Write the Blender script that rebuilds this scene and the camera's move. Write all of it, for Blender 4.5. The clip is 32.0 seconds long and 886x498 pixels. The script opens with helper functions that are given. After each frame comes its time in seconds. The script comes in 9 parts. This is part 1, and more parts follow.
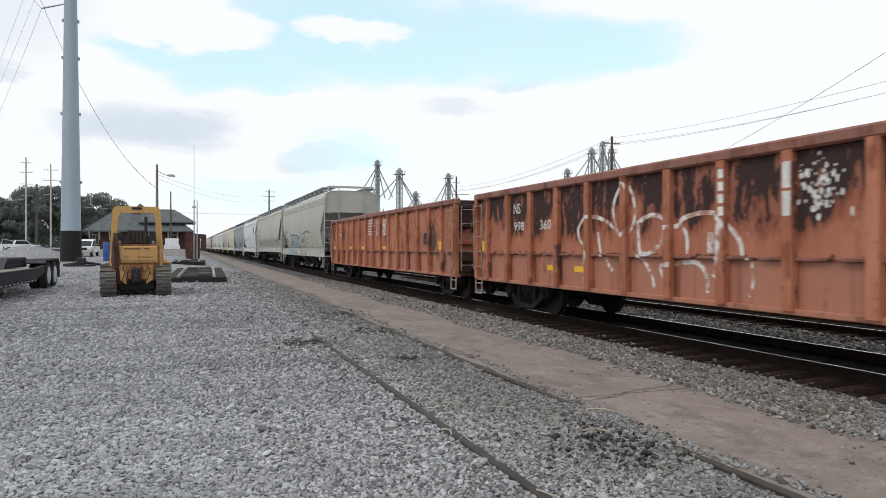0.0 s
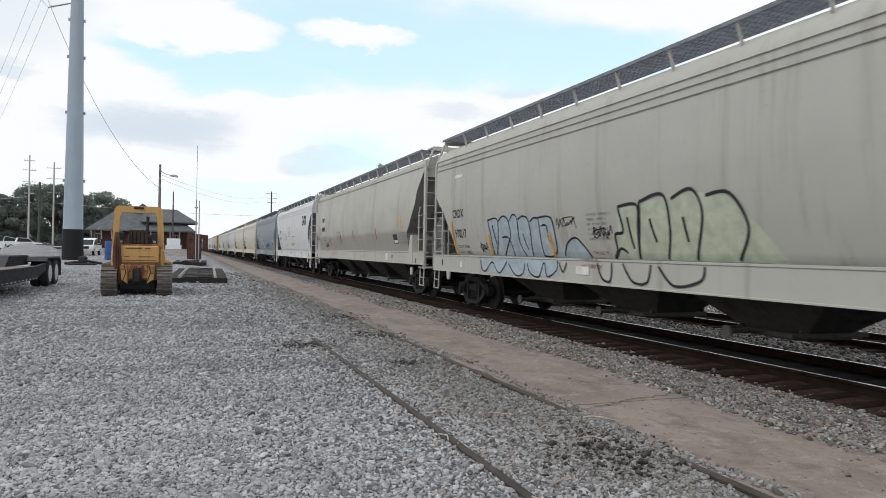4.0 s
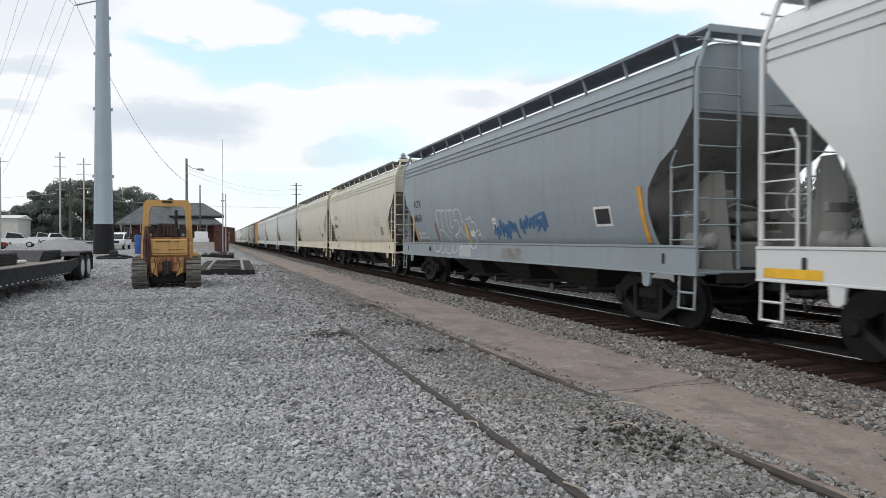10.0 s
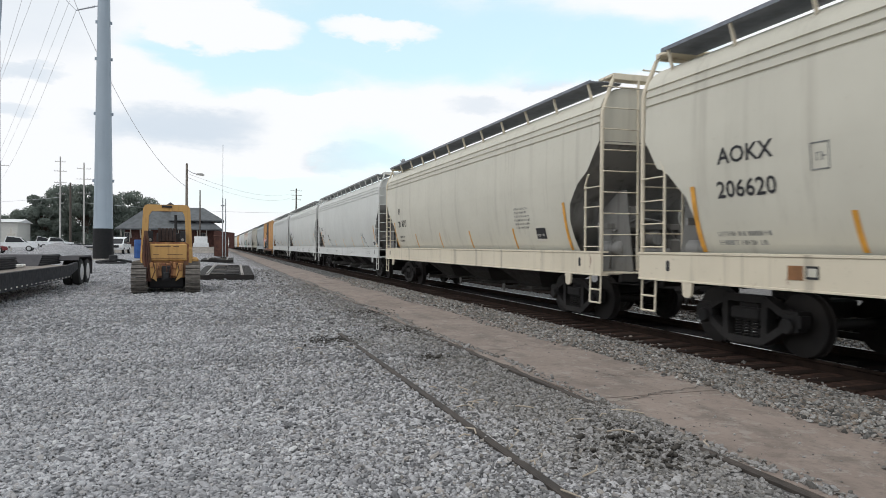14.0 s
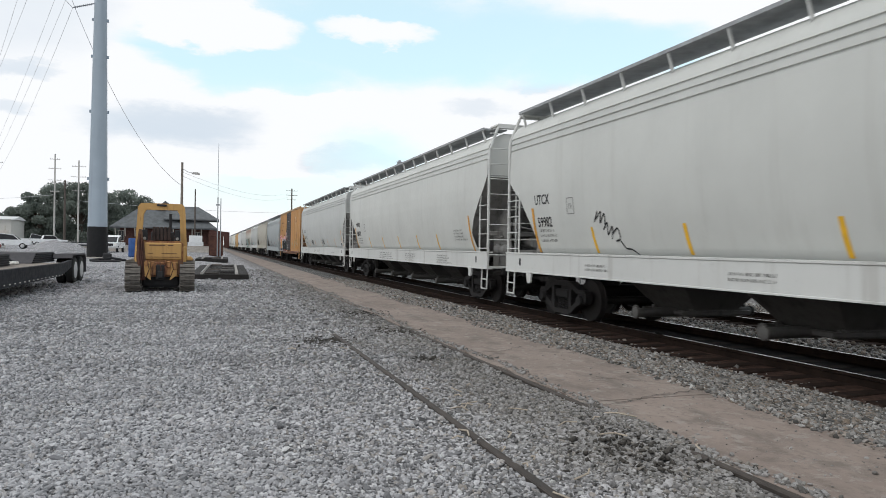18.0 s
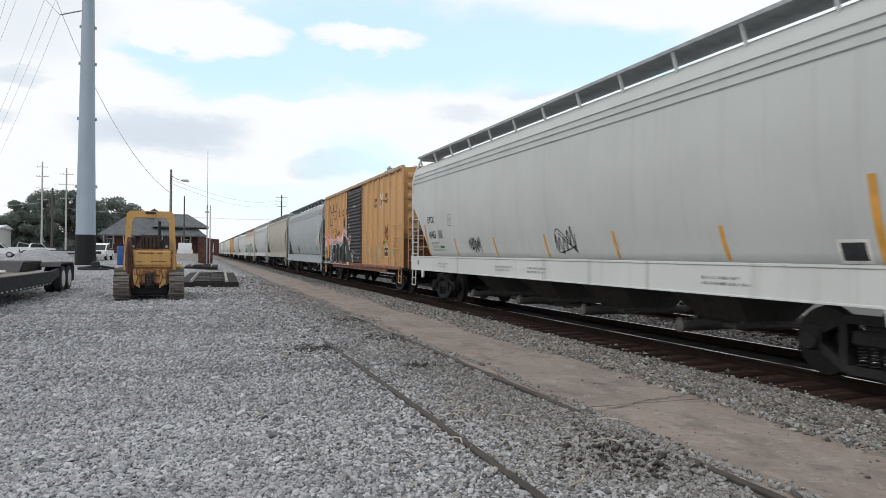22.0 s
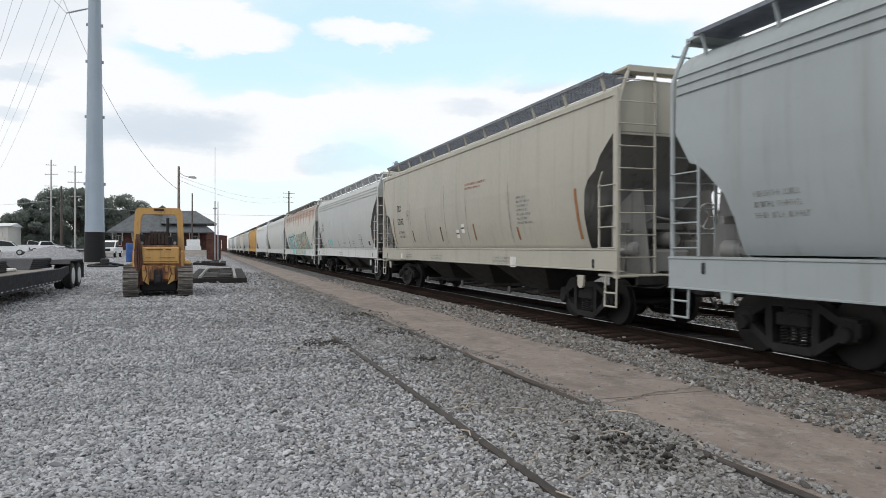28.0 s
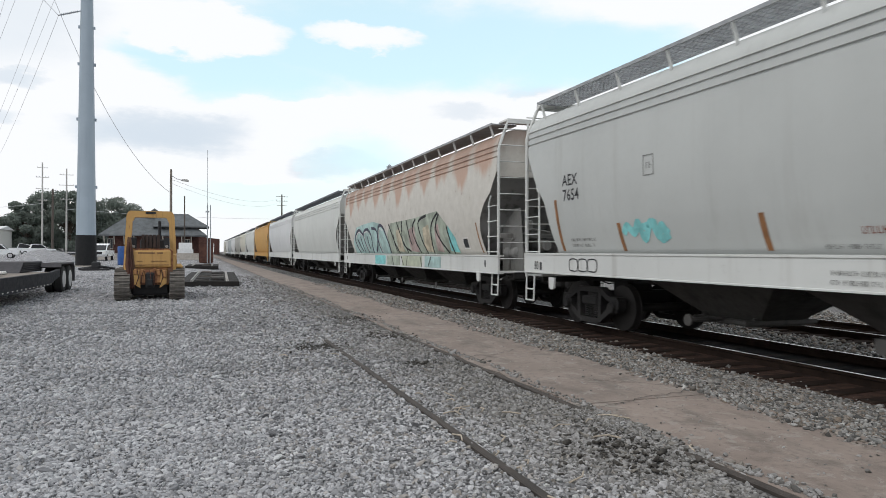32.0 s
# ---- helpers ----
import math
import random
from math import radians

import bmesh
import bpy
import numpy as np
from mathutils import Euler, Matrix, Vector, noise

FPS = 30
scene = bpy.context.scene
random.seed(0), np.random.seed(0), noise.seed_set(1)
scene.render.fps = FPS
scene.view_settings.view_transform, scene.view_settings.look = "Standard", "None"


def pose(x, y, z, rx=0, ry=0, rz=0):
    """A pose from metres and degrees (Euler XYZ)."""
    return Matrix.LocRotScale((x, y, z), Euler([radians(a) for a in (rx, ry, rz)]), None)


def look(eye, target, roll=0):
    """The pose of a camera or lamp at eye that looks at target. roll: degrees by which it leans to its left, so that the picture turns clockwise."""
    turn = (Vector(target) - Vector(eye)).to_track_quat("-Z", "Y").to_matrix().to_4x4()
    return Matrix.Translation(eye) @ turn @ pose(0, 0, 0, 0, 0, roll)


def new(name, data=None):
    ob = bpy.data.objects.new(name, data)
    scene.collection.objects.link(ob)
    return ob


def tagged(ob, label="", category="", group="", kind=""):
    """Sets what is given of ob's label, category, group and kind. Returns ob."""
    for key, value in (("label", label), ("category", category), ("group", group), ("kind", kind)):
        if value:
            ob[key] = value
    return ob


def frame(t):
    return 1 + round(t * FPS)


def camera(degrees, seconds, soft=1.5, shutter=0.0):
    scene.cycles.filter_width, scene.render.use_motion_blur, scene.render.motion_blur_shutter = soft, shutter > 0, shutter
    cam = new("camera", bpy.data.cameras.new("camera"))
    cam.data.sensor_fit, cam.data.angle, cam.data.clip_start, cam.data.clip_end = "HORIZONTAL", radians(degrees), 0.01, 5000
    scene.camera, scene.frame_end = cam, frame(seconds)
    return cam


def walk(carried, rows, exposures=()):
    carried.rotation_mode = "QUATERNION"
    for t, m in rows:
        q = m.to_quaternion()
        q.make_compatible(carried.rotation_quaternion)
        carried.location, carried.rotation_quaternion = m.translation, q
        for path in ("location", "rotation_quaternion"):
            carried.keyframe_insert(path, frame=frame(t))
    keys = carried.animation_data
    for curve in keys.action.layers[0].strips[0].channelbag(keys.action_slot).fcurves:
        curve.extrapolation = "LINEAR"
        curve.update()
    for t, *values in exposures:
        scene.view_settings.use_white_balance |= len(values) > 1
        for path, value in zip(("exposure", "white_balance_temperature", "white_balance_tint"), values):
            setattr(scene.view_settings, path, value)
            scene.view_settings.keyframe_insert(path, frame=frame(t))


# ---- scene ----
import itertools

cam = camera(64.9, 32.0, soft=0.65, shutter=0.2)
PATH = [
    (0.0, pose(0.003, 0.006, 1.577, 89.83, -0.01, -20.17)),
    (0.5, pose(0.013, -0.002, 1.579, 89.64, 0.06, -20.11)),
    (1.0, pose(0.013, -0.005, 1.580, 89.95, 0.02, -19.58)),
    (1.5, pose(0.025, -0.001, 1.578, 89.93, -0.08, -19.24)),
    (2.0, pose(0.015, -0.007, 1.580, 90.09, 0.08, -19.09)),
    (2.5, pose(0.013, -0.009, 1.585, 89.85, 0.19, -18.61)),
    (4.5, pose(0.005, -0.010, 1.579, 90.37, -1.19, -20.34)),
    (5.0, pose(0.000, -0.003, 1.573, 90.55, -0.88, -20.03)),
    (5.5, pose(-0.000, 0.000, 1.579, 90.21, -0.23, -19.58)),
    (6.0, pose(-0.002, -0.006, 1.574, 89.61, 0.23, -18.47)),
    (6.5, pose(-0.007, 0.007, 1.571, 89.58, -0.18, -18.46)),
    (7.0, pose(-0.001, 0.003, 1.573, 89.57, 0.05, -18.38)),
    (7.5, pose(-0.002, -0.004, 1.571, 89.63, 0.04, -18.70)),
    (8.0, pose(-0.006, 0.000, 1.571, 89.23, 0.13, -18.72)),
    (8.5, pose(0.001, 0.010, 1.570, 89.19, 0.05, -18.32)),
    (9.0, pose(-0.003, 0.002, 1.570, 89.08, -0.10, -18.27)),
    (9.5, pose(-0.000, 0.004, 1.573, 89.31, -0.06, -18.10)),
    (10.0, pose(-0.007, 0.001, 1.572, 89.27, -0.04, -18.05)),
    (10.5, pose(-0.005, 0.005, 1.571, 89.59, -0.14, -18.27)),
    (11.0, pose(-0.002, 0.007, 1.576, 89.69, -0.05, -17.74)),
    (11.5, pose(-0.001, 0.001, 1.571, 89.76, -0.25, -17.63)),
    (12.0, pose(0.005, 0.004, 1.577, 89.79, -0.28, -17.51)),
    (12.5, pose(0.002, 0.001, 1.579, 89.80, -0.32, -17.58)),
    (13.0, pose(0.004, 0.004, 1.577, 89.74, -0.34, -17.57)),
    (13.5, pose(0.006, 0.008, 1.580, 89.80, -0.32, -17.92)),
    (14.0, pose(0.003, -0.001, 1.574, 89.76, -0.30, -18.07)),
    (14.5, pose(0.006, 0.006, 1.572, 89.81, -0.37, -17.93)),
    (16.5, pose(0.005, -0.002, 1.576, 89.91, -0.61, -19.10)),
    (17.0, pose(0.012, -0.002, 1.575, 89.98, -0.30, -18.85)),
    (17.5, pose(0.013, -0.000, 1.572, 89.73, -0.64, -18.82)),
    (18.0, pose(0.004, -0.007, 1.575, 89.90, -0.88, -18.46)),
    (18.5, pose(0.007, -0.005, 1.573, 89.92, -0.90, -18.72)),
    (19.0, pose(0.009, 0.006, 1.583, 89.85, -0.67, -18.67)),
    (19.5, pose(0.005, 0.001, 1.574, 90.08, -0.79, -18.90)),
    (20.0, pose(0.000, 0.000, 1.580, 89.99, -0.66, -19.11)),
    (20.5, pose(0.003, -0.002, 1.580, 90.32, -0.63, -18.80)),
    (21.0, pose(-0.002, 0.005, 1.583, 90.26, -0.80, -19.05)),
    (21.5, pose(-0.009, -0.004, 1.580, 90.18, -0.75, -18.98)),
    (22.0, pose(-0.001, 0.011, 1.583, 90.38, -0.50, -19.24)),
    (22.5, pose(-0.006, 0.005, 1.576, 90.60, -0.54, -19.25)),
    (23.0, pose(-0.012, 0.004, 1.574, 90.64, -0.63, -18.94)),
    (23.5, pose(-0.000, 0.006, 1.580, 90.29, -0.57, -19.15)),
    (24.0, pose(-0.005, 0.005, 1.584, 90.28, -0.41, -19.23)),
    (24.5, pose(0.001, 0.000, 1.580, 90.39, -0.16, -19.29)),
    (25.0, pose(0.005, 0.008, 1.577, 90.38, -0.24, -19.10)),
    (25.5, pose(0.001, -0.000, 1.582, 90.29, -0.17, -18.86)),
    (26.0, pose(0.010, 0.001, 1.586, 90.16, -0.03, -18.51)),
    (26.5, pose(0.013, 0.004, 1.575, 90.17, 0.11, -18.43)),
    (28.5, pose(-0.000, 0.012, 1.575, 89.55, -0.06, -18.73)),
    (29.0, pose(0.005, 0.017, 1.570, 89.09, 0.11, -19.01)),
    (29.5, pose(0.007, 0.005, 1.577, 89.30, -0.40, -19.51)),
    (30.0, pose(0.010, 0.007, 1.576, 89.69, -0.28, -19.29)),
    (30.5, pose(0.009, 0.011, 1.578, 89.90, -0.17, -19.73)),
    (31.0, pose(0.005, 0.003, 1.577, 89.85, -0.24, -19.40)),
    (31.5, pose(0.008, 0.007, 1.582, 90.03, -0.09, -19.16)),
    (32.0, pose(0.012, 0.009, 1.578, 90.22, -0.11, -19.19)),
]
walk(cam, PATH, [(0, 0.0, 6400, 10), (32, 0.0, 6400, 10)])

# ---- world, sun ----
SUN_ELEV, SUN_AZ = radians(48), radians(240)      # azimuth clockwise from +y
world = bpy.data.worlds.new("sky")
scene.world = world
world.use_nodes = True
wn, wl = world.node_tree.nodes, world.node_tree.links
wn.clear()


def wnode(kind, **kw):
    n = wn.new(kind)
    for k, v in kw.items():
        n.inputs[k].default_value = v
    return n


def toward(az, el):
    """Unit direction from azimuth clockwise from +y and elevation, in degrees."""
    a, e = radians(az), radians(el)
    return Vector((math.sin(a) * math.cos(e), math.cos(a) * math.cos(e), math.sin(e)))


sky = wn.new("ShaderNodeTexSky")
sky.sky_type, sky.sun_disc = "NISHITA", False
sky.sun_elevation, sky.sun_rotation = SUN_ELEV, SUN_AZ
sky.air_density, sky.dust_density, sky.ozone_density = 1.0, 1.5, 1.0
co = wn.new("ShaderNodeTexCoord")
mp = wn.new("ShaderNodeMapping")
mp.inputs["Scale"].default_value = (1.0, 1.0, 2.6)
wl.new(co.outputs["Generated"], mp.inputs["Vector"])
n1 = wnode("ShaderNodeTexNoise", Scale=3.1, Detail=9.0, Roughness=0.55, Distortion=0.25)
n2 = wnode("ShaderNodeTexNoise", Scale=2.2, Detail=6.0, Roughness=0.5, Distortion=0.4)
for n in (n1, n2):
    wl.new(mp.outputs[0], n.inputs["Vector"])


def wmath(op, a, b=None, clamp=False):
    n = wn.new("ShaderNodeMath")
    n.operation, n.use_clamp = op, clamp
    for i, v in enumerate((a, b)):
        if v is None:
            continue
        if isinstance(v, (int, float)):
            n.inputs[i].default_value = v
        else:
            wl.new(v, n.inputs[i])
    return n.outputs[0]


warp = wnode("ShaderNodeTexNoise", Scale=5.0, Detail=7.0, Roughness=0.6)
wl.new(mp.outputs[0], warp.inputs["Vector"])
wv = wn.new("ShaderNodeVectorMath")
wv.operation = "MULTIPLY_ADD"
wl.new(warp.outputs["Color"], wv.inputs[0])
wv.inputs[1].default_value = (0.17, 0.17, 0.10)
wl.new(co.outputs["Generated"], wv.inputs[2])
wv2 = wn.new("ShaderNodeVectorMath")
wv2.operation = "SUBTRACT"
wl.new(wv.outputs[0], wv2.inputs[0])
wv2.inputs[1].default_value = (0.085, 0.085, 0.05)
WARPED = wv2.outputs[0]


def blob(az, el, wide, high, soft=0.0):
    """A ragged oval mask about a direction: 1 inside, 0 past the given half-widths in degrees."""
    c = toward(az, el)
    right = Vector((math.cos(radians(az)), -math.sin(radians(az)), 0))
    up = right.cross(c)
    total = None
    for axis, half in ((right, wide), (up, high)):
        d = wn.new("ShaderNodeVectorMath")
        d.operation = "DOT_PRODUCT"
        wl.new(WARPED, d.inputs[0])
        d.inputs[1].default_value = axis / math.sin(radians(half))
        q = wmath("POWER", wmath("ABSOLUTE", d.outputs["Value"]), 2.0)
        total = q if total is None else wmath("ADD", total, q)
    m = wn.new("ShaderNodeMapRange")
    m.interpolation_type = "SMOOTHSTEP"
    m.inputs["From Min"].default_value, m.inputs["From Max"].default_value = 1.25, soft
    wl.new(total, m.inputs["Value"])
    return m.outputs[0]


def most(*masks):
    out = masks[0]
    for m in masks[1:]:
        out = wmath("MAXIMUM", out, m)
    return out


# openings of blue between the clouds, and white clouds before them
clear = most(blob(16, 17.0, 19, 4.8), blob(2, 14.2, 11, 3.4), blob(31, 15.5, 10, 3.5), wmath("MULTIPLY", blob(7, 4.0, 12, 2.6), 0.5), wmath("MULTIPLY", blob(12, 7.0, 7, 2.6), 0.55),
             blob(100, 40, 40, 18), blob(-90, 45, 35, 15))
puff = most(blob(1.6, 17.0, 5.6, 1.7, 0.3), blob(12.4, 17.5, 4.6, 1.1, 0.2), blob(-7, 12.8, 5.5, 2.6), blob(9, 10.8, 9.5, 1.5), blob(3.5, 6.7, 4.0, 1.6), blob(36, 9, 14, 5))
ragged = wmath("ADD", wmath("MULTIPLY", n1.outputs["Fac"], 0.9), -0.45)
cover = wmath("ADD", wmath("SUBTRACT", 1.0, clear), wmath("ADD", puff, ragged))
ramp = wn.new("ShaderNodeMapRange")
ramp.interpolation_type = "SMOOTHSTEP"
ramp.inputs["From Min"].default_value, ramp.inputs["From Max"].default_value = 0.05, 0.95
wl.new(cover, ramp.inputs["Value"])
# grey undersides of the clouds
grey = wn.new("ShaderNodeMapRange")
grey.interpolation_type = "SMOOTHSTEP"
grey.inputs["From Min"].default_value, grey.inputs["From Max"].default_value = 0.35, 1.15
under = most(blob(-2.5, 9.0, 8.5, 1.9), blob(10.5, 6.8, 5.0, 1.4), wmath("MULTIPLY", blob(-13.5, 12.2, 3.6, 0.8), 0.8), wmath("MULTIPLY", blob(-15, 9.4, 3.0, 0.7), 0.7),
             wmath("MULTIPLY", blob(27, 13.2, 3.2, 0.8), 0.8), wmath("MULTIPLY", blob(21.5, 11, 4.0, 1.0), 0.7), blob(150, 30, 60, 20), blob(-120, 30, 50, 20), wmath("MULTIPLY", blob(-14, 17, 9, 6), 0.6))
wl.new(wmath("ADD", wmath("MULTIPLY", under, 0.72), wmath("MULTIPLY", n2.outputs["Fac"], 0.45)), grey.inputs["Value"])
tone = wn.new("ShaderNodeMix")
tone.data_type = "RGBA"
tone.inputs["A"].default_value = (0.98, 0.99, 1.0, 1)
tone.inputs["B"].default_value = (0.64, 0.73, 0.82, 1)
wl.new(grey.outputs[0], tone.inputs["Factor"])
skyb = wn.new("ShaderNodeBackground")
skyb.inputs["Strength"].default_value = 0.09
wl.new(sky.outputs[0], skyb.inputs["Color"])
haze = wn.new("ShaderNodeBackground")
haze.inputs["Color"].default_value = (0.50, 0.65, 0.62, 1)
haze.inputs["Strength"].default_value = 1.0
blue = wn.new("ShaderNodeAddShader")
wl.new(skyb.outputs[0], blue.inputs[0])
wl.new(haze.outputs[0], blue.inputs[1])
cloudb = wn.new("ShaderNodeBackground")
cloudb.inputs["Strength"].default_value = 1.0
wl.new(tone.outputs["Result"], cloudb.inputs["Color"])
mixw = wn.new("ShaderNodeMixShader")
wl.new(ramp.outputs[0], mixw.inputs["Fac"])
wl.new(blue.outputs[0], mixw.inputs[1])
wl.new(cloudb.outputs[0], mixw.inputs[2])
wout = wn.new("ShaderNodeOutputWorld")
wl.new(mixw.outputs[0], wout.inputs["Surface"])

sun = new("sun", bpy.data.lights.new("sun", "SUN"))
sun.data.energy, sun.data.angle, sun.data.color = 0.85, radians(14), (1.0, 0.96, 0.9)
sun.matrix_world = look(toward(math.degrees(SUN_AZ), math.degrees(SUN_ELEV)) * 50, (0, 0, 0))


# ---- mesh tools ----
class Shape:
    """Collects simple solids into one mesh."""

    def __init__(self):
        self.v, self.f, self.m = [], [], []
        self.slot = 0

    def add(self, verts, faces):
        o = len(self.v)
        self.v += [tuple(p) for p in verts]
        self.f += [tuple(i + o for i in q) for q in faces]
        self.m += [self.slot] * len(faces)
        return self

    def box(self, x0, x1, y0, y1, z0, z1, b=0.0, turn=None):
        """A box; with b its edges are chamfered."""
        if b <= 0:
            vs = [(x, y, z) for z in (z0, z1) for y in (y0, y1) for x in (x0, x1)]
            fs = [(0, 2, 3, 1), (4, 5, 7, 6), (0, 1, 5, 4), (2, 6, 7, 3), (0, 4, 6, 2), (1, 3, 7, 5)]
        else:
            X, Y, Z = (x0, x1), (y0, y1), (z0, z1)
            vs, idx = [], {}
            for i in (0, 1):
                for j in (0, 1):
                    for k in (0, 1):
                        ix, iy, iz = (b if i == 0 else -b), (b if j == 0 else -b), (b if k == 0 else -b)
                        idx[i, j, k] = len(vs)
                        vs += [(X[i], Y[j] + iy, Z[k] + iz), (X[i] + ix, Y[j], Z[k] + iz), (X[i] + ix, Y[j] + iy, Z[k])]
            g = lambda i, j, k, a: idx[i, j, k] + a
            fs = []
            for s in (0, 1):
                q = [g(s, 0, 0, 0), g(s, 1, 0, 0), g(s, 1, 1, 0), g(s, 0, 1, 0)]
                fs.append(q if s else q[::-1])
                q = [g(0, s, 0, 1), g(0, s, 1, 1), g(1, s, 1, 1), g(1, s, 0, 1)]
                fs.append(q if s else q[::-1])
                q = [g(0, 0, s, 2), g(1, 0, s, 2), g(1, 1, s, 2), g(0, 1, s, 2)]
                fs.append(q if s else q[::-1])
            for p in (0, 1):
                for q in (0, 1):
                    fs.append([g(0, p, q, 1), g(1, p, q, 1), g(1, p, q, 2), g(0, p, q, 2)])
                    fs.append([g(p, 0, q, 0), g(p, 1, q, 0), g(p, 1, q, 2), g(p, 0, q, 2)])
                    fs.append([g(p, q, 0, 0), g(p, q, 1, 0), g(p, q, 1, 1), g(p, q, 0, 1)])
            for c in idx.values():
                fs.append([c, c + 1, c + 2])
        if turn is not None:
            vs = [turn @ Vector(p) for p in vs]
        return self.add(vs, fs)

    def prism(self, pts, axis, a, b):
        """A polygon in the two other axes, pulled along axis (0, 1 or 2) from a to b."""
        n = len(pts)
        def put(p, t):
            return {0: (t, p[0], p[1]), 1: (p[0], t, p[1]), 2: (p[0], p[1], t)}[axis]
        vs = [put(p, a) for p in pts] + [put(p, b) for p in pts]
        fs = [tuple(range(n)), tuple(range(2 * n - 1, n - 1, -1))]
        fs += [(i, (i + 1) % n + 0, (i + 1) % n + n, i + n) for i in range(n)]
        return self.add(vs, fs)

    def tube(self, pts, r, n=8, r2=None, cap=True):
        """A round bar along points, from radius r to r2."""
        pts = [Vector(p) for p in pts]
        r2 = r if r2 is None else r2
        vs, fs = [], []
        for i, p in enumerate(pts):
            d = (pts[min(i + 1, len(pts) - 1)] - pts[max(i - 1, 0)]).normalized()
            u = d.cross(Vector((0, 0, 1)) if abs(d.z) < 0.9 else Vector((1, 0, 0))).normalized()
            w = d.cross(u)
            rr = r + (r2 - r) * i / max(1, len(pts) - 1)
            for k in range(n):
                a = 2 * math.pi * k / n
                vs.append(p + rr * (math.cos(a) * u + math.sin(a) * w))
        for i in range(len(pts) - 1):
            for k in range(n):
                a, b = i * n + k, i * n + (k + 1) % n
                fs.append((a, b, b + n, a + n))
        if cap:
            fs.append(tuple(range(n - 1, -1, -1)))
            fs.append(tuple((len(pts) - 1) * n + k for k in range(n)))
        return self.add(vs, fs)

    def lathe(self, profile, c, axis=0, n=20):
        """Profile of (along, radius) turned round an axis through c."""
        vs, fs = [], []
        for t, r in profile:
            for k in range(n):
                a = 2 * math.pi * k / n
                p = [0, 0, 0]
                p[axis] = t
                p[(axis + 1) % 3], p[(axis + 2) % 3] = r * math.cos(a), r * math.sin(a)
                vs.append((p[0] + c[0], p[1] + c[1], p[2] + c[2]))
        m = len(profile)
        for i in range(m - 1):
            for k in range(n):
                a, b = i * n + k, i * n + (k + 1) % n
                fs.append((a, b, b + n, a + n))
        fs.append(tuple(range(n - 1, -1, -1)))
        fs.append(tuple((m - 1) * n + k for k in range(n)))
        return self.add(vs, fs)

    def mesh(self, name, mats, smooth=True):
        me = bpy.data.meshes.new(name)
        me.from_pydata(self.v, [], self.f)
        for m in (mats if isinstance(mats, (list, tuple)) else [mats]):
            me.materials.append(m)
        me.polygons.foreach_set("material_index", self.m)
        if smooth:
            me.polygons.foreach_set("use_smooth", [True] * len(self.f))
            me.set_sharp_from_angle(angle=radians(32))
        me.update()
        return me


def part(name, shape, material, parent, label="", smooth=True):
    """One mesh object under a thing or a part; shape may be a finished mesh, to be shared."""
    me = shape.mesh(name, material, smooth) if isinstance(shape, Shape) else shape
    ob = new(name, me)
    ob.parent = parent
    if label:
        tagged(ob, label)
    return ob


def thing(name, m, label, category, group="", kind=""):
    ob = new(name)
    ob.empty_display_size = 0.3
    ob.matrix_world = m
    return tagged(ob, label, category, group, kind)


def single(name, shape, material, label, category, kind="", m=None, group="", smooth=True):
    ob = new(name, shape.mesh(name, material, smooth) if isinstance(shape, Shape) else shape)
    if m is not None:
        ob.matrix_world = m
    return tagged(ob, label, category, group, kind)


